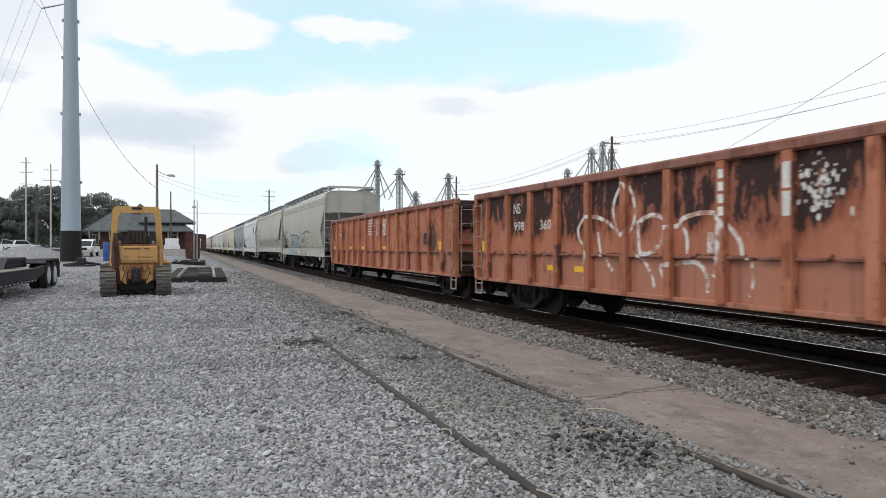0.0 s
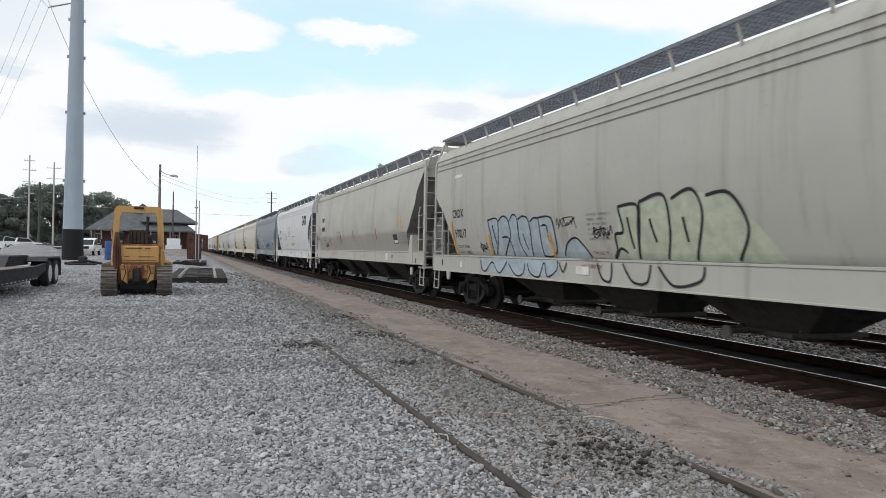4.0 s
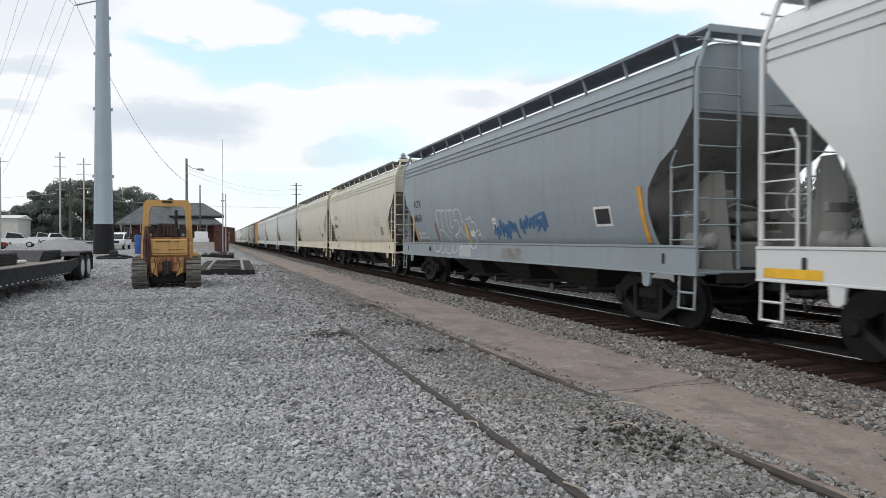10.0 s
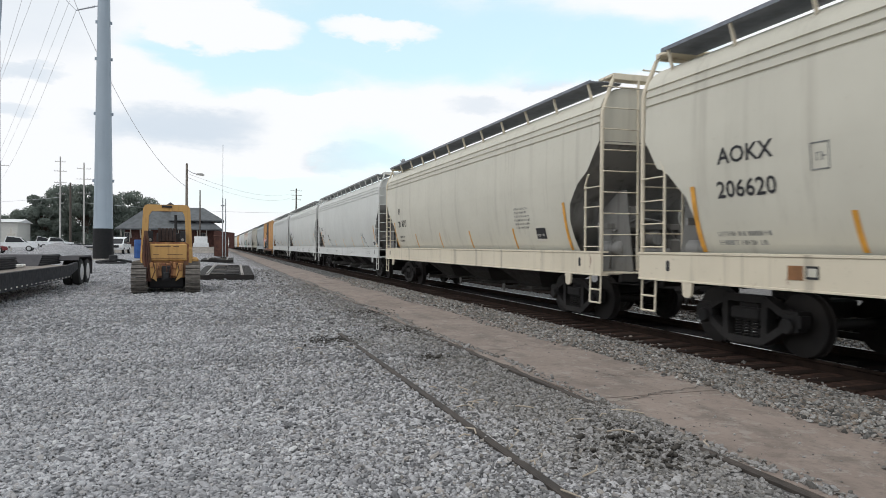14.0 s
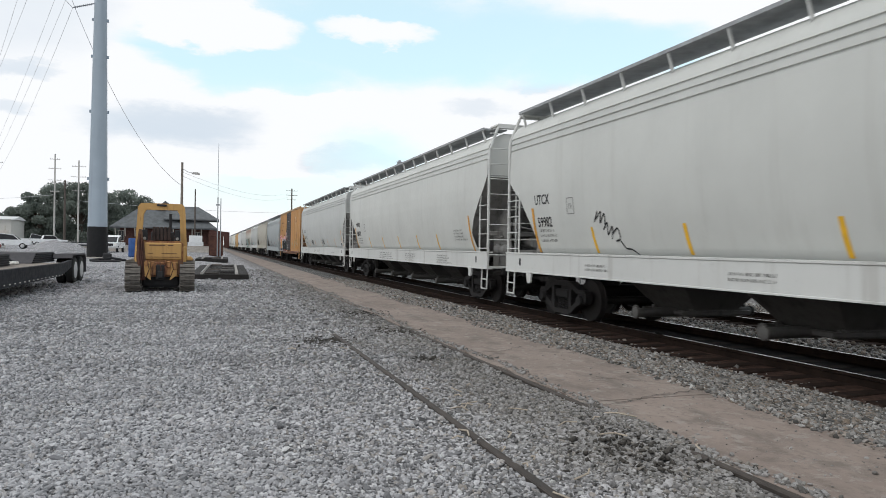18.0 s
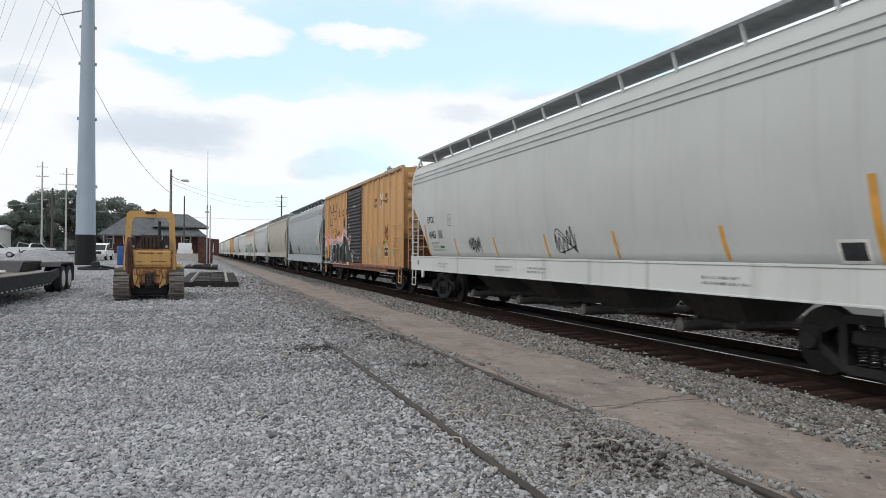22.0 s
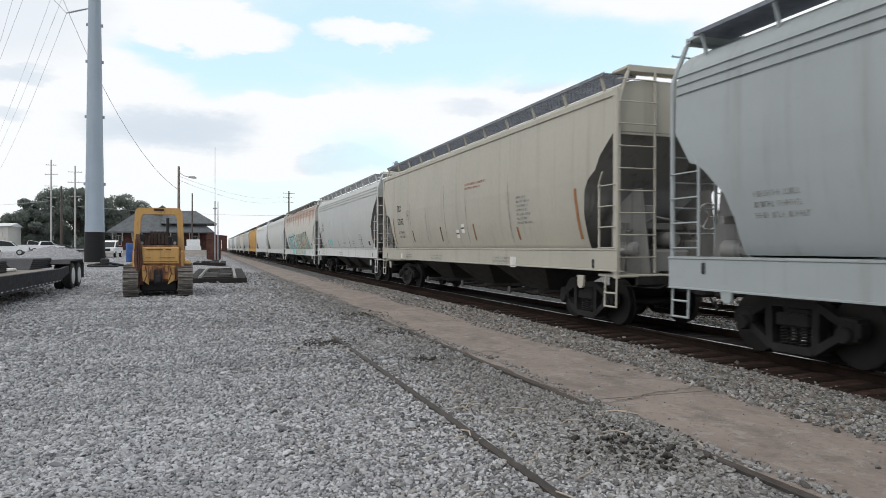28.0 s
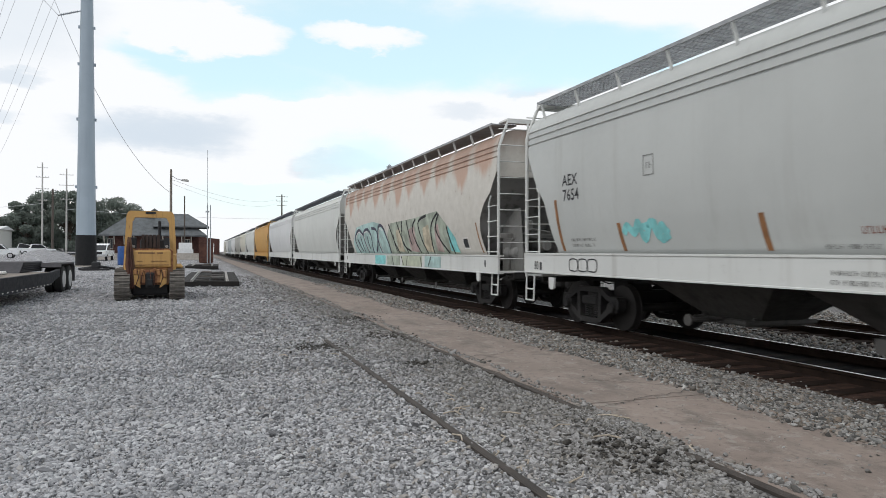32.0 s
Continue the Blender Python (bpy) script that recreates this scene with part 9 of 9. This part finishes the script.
def build_depot():
    """Old brick depot with wide bracketed eaves, a hipped roof and an upper storey at one end."""
    gz = 0.95
    root = thing("depot", pose(-8.6, 150.0, gz), "old dark brick railway depot with a broad grey hipped roof", "building")
    W = 19.0
    x0, x1 = -W / 2, W / 2
    part("wall", Shape().box(x0 + 1.6, x1 - 1.2, -4.0, 5.0, 0, 4.0), M["brick"], root)
    part("upper_wall", Shape().box(x1 - 8.5, x1 - 1.2, -3.4, 4.4, 3.8, 5.7), M["brick"], root)
    # main hipped roof
    r = Shape()
    z0, z1 = 3.75, 8.1
    vs = [(x0, -5.6, z0), (x1 + 0.3, -5.6, z0), (x1 + 0.3, 6.6, z0), (x0, 6.6, z0), (x0 + 5.2, 0.5, z1), (x1 - 5.0, 0.5, z1)]
    r.add(vs + [(a, b, c - 0.25) for a, b, c in vs[:4]], [(0, 1, 5, 4), (1, 2, 5), (2, 3, 4, 5), (3, 0, 4), (9, 8, 7, 6), (0, 6, 7, 1), (1, 7, 8, 2), (2, 8, 9, 3), (3, 9, 6, 0)])
    part("roof", r, M["slate"], root, smooth=False)
    r = Shape()
    a0, a1 = x1 - 9.6, x1 + 0.7
    vs = [(a0, -4.6, 5.5), (a1, -4.6, 5.5), (a1, 5.6, 5.5), (a0, 5.6, 5.5), (a0 + 0.5, 0.5, 8.15), (a1 - 4.0, 0.5, 8.15)]
    r.add(vs + [(a, b, c - 0.22) for a, b, c in vs[:4]], [(0, 1, 5, 4), (1, 2, 5), (2, 3, 4, 5), (3, 0, 4), (9, 8, 7, 6), (0, 6, 7, 1), (1, 7, 8, 2), (2, 8, 9, 3), (3, 9, 6, 0)])
    part("upper_roof", r, M["slate"], root, smooth=False)
    # pedimented dormer
    part("dormer", Shape().prism([(-1.6, 7.3), (1.6, 7.3), (1.6, 7.9), (0, 9.1), (-1.6, 7.9)], 1, -1.0, 2.0), M["slate"], root)
    part("dormer_face", Shape().prism([(-1.25, 7.4), (1.25, 7.4), (1.25, 7.85), (0, 8.75), (-1.25, 7.85)], 1, -1.06, -1.0), M["brick"], root)
    for i in range(11):
        x = x0 + 0.9 + i * (W - 1.8) / 10
        part("eave_bracket", shared("eave_bracket", lambda: Shape().prism([(-5.2, 3.6), (-5.0, 3.6), (-4.0, 2.2), (-4.0, 1.9)], 0, -0.10, 0.10), M["trim"]), None, root).location = (x, 0, 0)
        if i % 2 == 0 and i < 10:
            w = part("window", Shape().box(x + 0.5, x + 1.5, -4.06, -3.96, 1.0, 3.0, 0.02), M["trim"], root)
            for k in (0, 1):
                part("pane", Shape().box(x + 0.58 + k * 0.44, x + 0.98 + k * 0.44, -4.08, -4.05, 1.1, 2.9), M["dark_glass"], w)
    for i in range(4):
        x = x1 - 7.6 + i * 1.7
        w = part("window", Shape().box(x, x + 1.2, -3.46, -3.38, 4.2, 5.2, 0.02), M["trim"], root)
        part("pane", Shape().box(x + 0.1, x + 1.1, -3.48, -3.45, 4.3, 5.1), M["dark_glass"], w)
    part("chimney", Shape().box(-2.6, -1.9, 0.2, 0.9, 7.2, 8.6, 0.03), M["brick"], root)
    # covered arch at the track end
    part("porch_wall", Shape().prism([(x1 - 1.2, 0), (x1 - 0.6, 0), (x1 - 0.2, 1.5), (x1 + 0.6, 2.3), (x1 + 1.6, 2.3), (x1 + 1.6, 0), (x1 + 2.6, 0), (x1 + 2.6, 3.0), (x1 - 1.2, 3.4)], 1, -8, -5.8), M["brick"], root)


def grain_leg(x, y, h, w, seed, label):
    """Elevator leg: lattice tower, head house, ladder and slanting spouts."""
    rng = random.Random(seed)
    root = thing("grain_leg", pose(x, y, 0), label, "grain elevator", "grain elevator towers")
    s = Shape()
    for sx in (-1, 1):
        for sy in (-1, 1):
            s.tube([(sx * w / 2, sy * w / 2, 0), (sx * w / 2, sy * w / 2, h)], 0.16, 5)
    n = int(h / w)
    for i in range(n):
        z, zz = h * i / n, h * (i + 1) / n
        for sx in (-1, 1):
            s.tube([(sx * w / 2, -w / 2, z), (-sx * w / 2, -w / 2, zz)], 0.09, 4)
            s.tube([(-w / 2, sx * w / 2, zz), (w / 2, sx * w / 2, zz)], 0.09, 4)
    part("lattice_tower", s, M["elevator"], root)
    part("head_house", Shape().box(-w * 0.55, w * 0.55, -w * 0.5, w * 0.5, h, h + w * 0.8, 0.1).lathe([(0, w * 0.45), (w * 0.3, w * 0.4), (w * 0.5, w * 0.15)], (0, 0, h + w * 0.8), 2, 10), M["elevator"], root)
    part("platform", Shape().box(-w * 1.1, w * 1.1, -w * 0.8, w * 0.8, h - 0.25, h - 0.1), M["elevator"], root)
    s = Shape()
    for k in range(9):
        x = -w * 1.1 + 2.2 * w * k / 8
        s.tube([(x, -w * 0.8, h - 0.1), (x, -w * 0.8, h + 1.0)], 0.05, 4)
    s.tube([(-w * 1.1, -w * 0.8, h + 1.0), (w * 1.1, -w * 0.8, h + 1.0)], 0.05, 4)
    part("guard_rail", s, M["elevator"], root)
    part("leg_casing", Shape().box(-0.3, 0.3, -0.3, 0.3, 0, h + 0.5), M["elevator"], root)
    for k in range(4):
        a = (-1, 1, -0.5, 0.7)[k] * rng.uniform(0.8, 1.3)
        part("spout", Shape().tube([(0, 0, h - 0.5), (a * w * 4.5, rng.uniform(-4, 4), h * rng.uniform(0.55, 0.72))], 0.2, 6), M["elevator"], root)
    return root


def build_far():
    build_depot()
    # trees behind the yard
    for i, (x, y, h, w) in enumerate(((-47.0, 205, 9.2, 9), (-41.8, 202, 12.6, 9), (-37.5, 208, 15.5, 12), (-32.5, 205, 15.8, 11), (-27.0, 210, 15.4, 12), (-22.0, 215, 15.0, 11), (-18.0, 214, 12.5, 10), (-53.5, 212, 5.8, 8), (-14.5, 222, 9.5, 8))):
        tree(x, y, h, w, 40 + i, "broad dark green tree behind the parking area", 18000, 0.27)
    for i, (x, y, h, w) in enumerate(((-66, 230, 8, 10), (-75, 235, 9, 11), (-58, 232, 8, 9))):
        tree(x, y, h, w, 60 + i, "low dark green tree by the pale shed", 7000, 0.30)
    # trees across the tracks, seen through the gaps between cars
    for i, (x, y, h, w) in enumerate(((46, 16, 7.5, 8), (55, 30, 8.5, 9), (50, 44, 7.0, 8), (62, 58, 9, 9), (44, 2, 7, 8), (58, 12, 9, 9))):
        tree(x, y, h, w, 80 + i, "green tree across the tracks", 2600, 0.35, low=0.02)
    shed = thing("shed", pose(-58.9, 191, ground_z(-59, 191)), "long low pale metal shed", "building")
    part("wall", Shape().box(-22, 15, -6, 6, 0, 5.3), M["far_wall"], shed)
    part("roof", Shape().prism([(-6.5, 5.3), (6.5, 5.3), (0, 6.2)], 0, -22.5, 15.5), M["far_roof"], shed)
    for i in range(4):
        part("shed_door", Shape().box(-15 + i * 7, -12 + i * 7, -6.06, -5.98, 0.1, 3.0), M["slate"], shed)
    # parked vehicles
    car_like("pickup_truck", -24.8, 103, -84, "car_white", "large white pickup truck parked in the yard", 2.0)
    car_like("pickup_truck", -25.6, 131, -72, "car_white", "white pickup truck parked behind the gravel heap")
    car_like("pickup_truck", -31.0, 148, -80, "car_white", "white pickup truck parked near the trees", 2.1)
    car_like("van", -35.5, 126, -85, "car_white", "white van parked by the shed", 2.0)
    car_like("car", -24.7, 91, -86, "car_red", "dark red car parked at the yard's edge", 1.38)
    car_like("pickup_truck", -10.7, 88, 177, "car_white", "white pickup truck parked behind the steel pole", 1.95)
    flat = thing("flat_trailer", pose(-15.2, 92, ground_z(-15, 92), 0, 0, 90), "dark flat trailer with a white tailboard", "trailer")
    part("deck", Shape().box(-1.0, 1.0, -2.4, 2.4, 0.62, 0.80, 0.02), M["car_dark"], flat)
    part("tailboard", Shape().box(-1.0, 1.0, -2.5, -2.4, 0.62, 1.35, 0.02), M["car_white"], flat)
    part("side_rail", Shape().box(-1.02, -0.94, -2.4, 2.4, 1.0, 1.10, 0.01), M["car_dark"], flat)
    for sx in (-0.9, 0.9):
        for sy in (-0.4, 0.4):
            wheel_unit(flat, sx, sy, 0.36, 0.36, 0.22)
    marker = thing("marker_post", pose(-26.0, 106.5, ground_z(-26, 106)), "yellow-cream marker post in the yard", "post")
    part("post", Shape().tube([(0, 0, 0), (0, 0, 3.0)], 0.13, 8), M["trim"], marker)
    part("collar", Shape().box(-0.5, 0.5, -0.12, 0.12, 2.0, 2.35, 0.03), M["trim"], marker)
    car_like("van", -1.9, 98, 2, "car_white", "white van parked at the end of the platform", 2.1)
    # yard clutter near the depot
    box = thing("rusty_bin", pose(0.6, 84.0, ground_z(0.6, 84)), "rust-brown steel bin beside the track", "bin")
    part("bin_body", Shape().prism([(-0.75, 0.1), (0.75, 0.1), (0.8, 2.3), (-0.8, 2.3)], 1, -1.6, 1.6), M["rust_steel"], box)
    part("bin_rim", Shape().box(-0.85, 0.85, -1.65, 1.65, 2.25, 2.4, 0.03), M["rust_steel"], box)
    part("skid", Shape().box(-0.7, 0.7, -1.5, 1.5, 0, 0.12, 0.02), M["rust_steel"], box)
    for i in range(5):
        single("concrete_barrier", Shape().prism([(-0.28, 0), (0.28, 0), (0.26, 0.1), (0.12, 0.35), (0.09, 0.8), (-0.09, 0.8), (-0.12, 0.35), (-0.26, 0.1)], 0, -1.5, 1.5), M["barrier"],
               "weathered concrete barrier by the platform", "barrier", m=pose(-1.6 - i * 3.1, 92 + i * 0.4, ground_z(-3, 92)), group="concrete barriers")
    # poles on the yard side
    utility_pole("transmission_pole", -28.4, 150, 17.4, "tall pale pole with stacked short crossarms", [(16.4, 1.8), (14.6, 2.2), (12.4, 2.2), (10.2, 1.6)], "pale_pole", 0.16)
    utility_pole("transmission_pole", -24.3, 150, 16.4, "tall pale pole with stacked short crossarms", [(15.2, 2.4), (13.2, 2.6), (10.5, 2.2)], "pale_pole", 0.16)
    utility_pole("utility_pole", -27.0, 152, 12.6, "weathered wooden utility pole", [(11.6, 1.2)], "wood_dark", 0.22)
    utility_pole("light_pole", -2.8, 75, 9.4, "wooden pole with a street lamp on a short arm", (), "wood_pole", 0.14, lamp=True)
    utility_pole("utility_pole", -2.4, 118, 9.6, "wooden utility pole behind the depot", (), "wood_dark", 0.12)
    mast = thing("radio_mast", pose(0.72, 80, ground_z(0.72, 80)), "slender grey radio mast", "mast")
    part("mast_tube", Shape().tube([(0, 0, -0.2), (0, 0, 6.5)], 0.06, 8), M["elevator"], mast)
    part("antenna", Shape().tube([(0, 0, 6.5), (0, 0, 12.4)], 0.028, 6), M["elevator"], mast)
    part("guy_bracket", Shape().box(-0.2, 0.2, -0.05, 0.05, 5.6, 5.75), M["elevator"], mast)
    utility_pole("signal_post", 1.05, 82, 6.6, "slim grey signal post", (), "elevator", 0.06)
    utility_pole("utility_pole", 20.5, 190, 16.8, "distant pole with crossarms behind the train", [(16.2, 3.0), (15.0, 3.0), (13.8, 2.4)], "wood_dark", 0.22, z0=0)
    # poles, wires and grain elevator across the tracks
    utility_pole("utility_pole", 40.15, 60, 12.7, "dark wooden utility pole with a short crossarm", [(12.0, 1.9)], "wood_dark", 0.17, z0=0)
    utility_pole("utility_pole", 46.7, 120, 14.6, "dark wooden utility pole with double crossarms", [(11.3, 5.0), (13.4, 1.5)], "wood_dark", 0.2, z0=0)
    for dz, dx in ((12.55, 0.0), (12.1, 0.8), (11.7, -0.8)):
        cable("overhead_wire", (46.7 + dx, 120, dz + 0.1), (40.15 + dx, 60, dz), 1.0, 0.022)
        cable("overhead_wire", (40.15 + dx, 60, dz), (33.5 + dx, 0, dz - 1.0), 1.2, 0.016)
        cable("overhead_wire", (46.7 + dx, 120, dz + 0.1), (54.7 + dx, 200, dz), 1.4, 0.022)
    utility_pole("utility_pole", 33.5, 0, 12.2, "dark wooden utility pole with a short crossarm", [(11.3, 1.9)], "wood_dark", 0.17, z0=-0.19)
    utility_pole("utility_pole", 54.7, 200, 13.0, "dark wooden utility pole with a short crossarm", [(12.3, 1.9)], "wood_dark", 0.17, z0=-0.19)
    utility_pole("utility_pole", 31.0, 36, 7.3, "short dark wooden pole across the tracks", (), "wood_dark", 0.14, z0=-0.19)
    utility_pole("utility_pole", 27.5, 10, 14.2, "tall dark wooden pole across the tracks", (), "wood_dark", 0.16, z0=-0.19)
    cable("overhead_wire", (31.0, 36, 7.1), (27.5, 10, 14.0), 0.5, 0.014)
    for x, y, h, w, sd in ((66.0, 250, 32.0, 1.4, 1), (74.5, 250, 28.8, 1.8, 2), (94.0, 250, 28.0, 1.5, 3), (82.5, 255, 21.0, 1.6, 4), (125.5, 215, 27.5, 1.4, 5), (133.5, 212, 34.5, 1.6, 6), (138.0, 212, 37.5, 1.3, 7), (143.0, 214, 35.5, 1.5, 8)):
        grain_leg(x, y, h, w, sd, "grey steel grain elevator leg with spouts")
    for i in range(3):
        tree(70 + 9 * i, 75 + 4 * i, 9.0, 8, 95 + i, "green tree across the tracks", 1200, 0.5)
    # wires on the yard side
    cable("overhead_wire", (-10.96, 61.5, 21.53), (-2.8, 75, 7.4), 2.3, 0.022)
    cable("overhead_wire", (-10.96, 61.5, 21.53), (-14.0, 40.0, 36.0), 0.3, 0.022)
    tip = (-10.80, 62.9, 20.48)
    cable("overhead_wire", tip, (-12.49, 55.0, 21.29), 0.0, 0.02)
    cable("overhead_wire", tip, (-38.24, 150, 13.66), 1.2, 0.015)
    for a, b in (((-12.46, 58.0, 23.70), (-44.20, 150, 13.46)), ((-11.50, 58.0, 23.84), (-45.30, 150, 13.42)), ((-9.72, 58.0, 24.09), (-40.59, 150, 13.58)), ((-8.86, 58.0, 24.22), (-39.78, 150, 13.61))):
        cable("overhead_wire", a, b, 1.0, 0.014)
    for i in range(2):
        utility_pole("transmission_pole", -40.5 - i * 16, 158, 16.8, "tall pale pole at the yard's edge", [(16.0, 3.0)], "pale_pole", 0.2)
    cable("overhead_wire", (-2.8, 75, 8.8), (20.5, 190, 15.9), 1.6, 0.016)
    cable("overhead_wire", (-2.8, 75, 8.4), (20.5, 190, 14.9), 1.8, 0.016)
    cable("overhead_wire", (-24.3, 150, 9.6), (54.7, 200, 12.6), 1.6, 0.03)
    cable("overhead_wire", (-28.4, 150, 10.6), (-56.5, 158, 9.5), 0.6, 0.03)


def build_stones():
    rng = np.random.default_rng(17)

    def fan(r0, r1, n, size):
        """Stones over the sector of yard before the camera."""
        r = np.sqrt(rng.uniform(r0 * r0, r1 * r1, n))
        a = np.radians(rng.uniform(-17, 56, n))
        return np.stack([r * np.sin(a), r * np.cos(a), np.zeros(n), size * np.exp(rng.normal(0, 0.30, n))], 1)
    def thin(r0, r1, n, size):
        """Ever fewer stones farther out."""
        r = r0 + (r1 - r0) * rng.uniform(0, 1, n) ** 1.7
        a = np.radians(rng.uniform(-17, 14, n))
        x, y = r * np.sin(a), r * np.cos(a)
        z = 0.0078 * np.maximum(0, y - 25) * np.clip((3.2 - x) / 5.2, 0, 1)
        return np.stack([x, y, z, size * np.exp(rng.normal(0, 0.35, n))], 1)
    P = np.concatenate([fan(3.6, 6, 32000, 0.0175), fan(6, 9, 42000, 0.0200), fan(9, 14, 44000, 0.0245), fan(14, 22, 25000, 0.032), thin(22, 46, 16000, 0.038)])
    # the yard round the camera
    n = 40000
    r, a = 7.5 * np.sqrt(rng.uniform(0, 1, n)) ** 1.2, np.radians(rng.uniform(-180, 180, n))
    Q = np.stack([r * np.sin(a), r * np.cos(a), np.zeros(n), 0.027 * np.exp(rng.normal(0, 0.35, n))], 1)
    P = np.concatenate([P, Q[(r < 3.7) | (a < np.radians(-16)) | (a > np.radians(55))]])
    x, y = P[:, 0], P[:, 1]
    edge = 3.50 + 0.04 * np.sin(y * 3.1) + 0.03 * np.sin(y * 7.7)
    edge = edge + np.where(y > 8.5, 0.30 * np.clip(np.sin(y * 1.7 + 1.0) * np.sin(y * 0.61), 0, 1), 0)
    P = P[(x < edge) & (np.abs(x - 2.09) > 0.028)]
    # a low spill of stone over the strip's broken edge
    n = 2600
    sx, sy = rng.normal(3.53, 0.13, n), rng.normal(5.3, 0.7, n)
    hump = 0.06 * np.exp(-((sx - 3.5) / 0.25) ** 2 - ((sy - 5.2) / 0.8) ** 2)
    P = np.concatenate([P, np.stack([sx, sy, hump * rng.uniform(0.4, 1, n), 0.018 * np.exp(rng.normal(0, 0.3, n))], 1)])
    # grit kicked over the strip's edges and across it
    def grit(x, y, size):
        n = len(x)
        return np.stack([x, y, np.full(n, 0.02), size * np.exp(rng.normal(0, 0.35, n))], 1)
    n = 1700
    wave = lambda v: 0.10 * np.sin(v * 0.9) + 0.05 * np.sin(v * 2.3)
    yy = 2.8 + 31 * rng.uniform(0, 1, n) ** 1.6
    P = np.concatenate([P, grit(3.66 + 0.5 * wave(yy) + np.abs(rng.normal(0, 0.07, n)), yy, 0.020)])
    yy = 2.8 + 31 * rng.uniform(0, 1, 2600) ** 1.6
    Q = [grit(5.36 + wave(yy) - np.abs(rng.normal(0, 0.09, 2600)), yy, 0.022)]
    yy = 2.8 + 20 * rng.uniform(0, 1, 900) ** 1.5
    P = np.concatenate([P, grit(rng.uniform(3.65, 5.3, 900), yy, 0.008)])
    stones("loose_gravel", "loose grey crushed stone over the yard", M["stone"], P, 5, 7.0)

    def bed(x0, x1, y0, y1, n, size):
        x, y = rng.uniform(x0, x1, n), rng.uniform(y0, y1, n)
        t = np.clip((x - 5.3) / 2.2, 0, 1)
        return np.stack([x, y, -0.01 - 0.17 * t * t * (3 - 2 * t), size * np.exp(rng.normal(0, 0.3, n))], 1)
    P = np.concatenate([bed(5.3, 7.25, 2.8, 9.0, 17000, 0.0205), bed(5.3, 7.2, 9.0, 17.0, 12000, 0.027), bed(5.3, 7.2, 17.0, 34.0, 11000, 0.036), bed(7.1, 7.6, 2.8, 20, 900, 0.028),
                        bed(10.4, 12.0, 4, 20, 5000, 0.036), bed(14.6, 17.5, 6, 22, 4500, 0.042)] + Q)
    stones("loose_ballast", "loose grey ballast stones beside the track", M["stone_b"], P, 6, 7.8)
    # strewn dark dirt and bleached sticks by the strip
    r = random.Random(8)
    D = []
    for cx, cy, w, n in ((3.15, 4.6, 0.26, 170), (3.42, 5.0, 0.16, 170), (1.95, 11.4, 0.18, 90), (1.65, 11.6, 0.22, 70), (2.9, 9.3, 0.10, 70), (3.3, 12.5, 0.25, 150), (3.45, 16.0, 0.3, 150)):
        D.append(np.stack([rng.normal(cx, w, n), rng.normal(cy, w * 1.2, n), rng.uniform(0.005, 0.03, n), 0.018 * np.exp(rng.normal(0, 0.4, n))], 1))
    stones("dirt_clods", "dark damp clods of dirt strewn by the strip", M["dirt"], np.concatenate(D), 12)
    for k in range(26):
        cx, cy = r.choice(((3.3, 5.2, 0.7), (2.3, 4.6, 0.5), (1.5, 11.1, 0.7), (2.6, 6.6, 0.8)))[:2]
        cx, cy = cx + r.uniform(-0.5, 0.4), cy + r.uniform(-0.7, 0.7)
        a, ln = r.uniform(0, 6.28), r.uniform(0.08, 0.3)
        single("stick", Shape().tube([(cx, cy, 0.05), (cx + ln * math.cos(a) * 0.5, cy + ln * math.sin(a) * 0.5, 0.06), (cx + ln * math.cos(a + 0.3), cy + ln * math.sin(a + 0.3), 0.045)], 0.007, 5), M["stick"],
               "thin bleached stick lying on the gravel", "stick", group="strewn sticks")


build_loader()
build_trailer()
heap("stone_heap", -14.3, 77.0, 3.5, 3.4, 1.40, "heap of pale grey crushed stone behind the trailer", 0, 7)
build_panels()
build_monopole()
build_far()
build_stones()
motions()
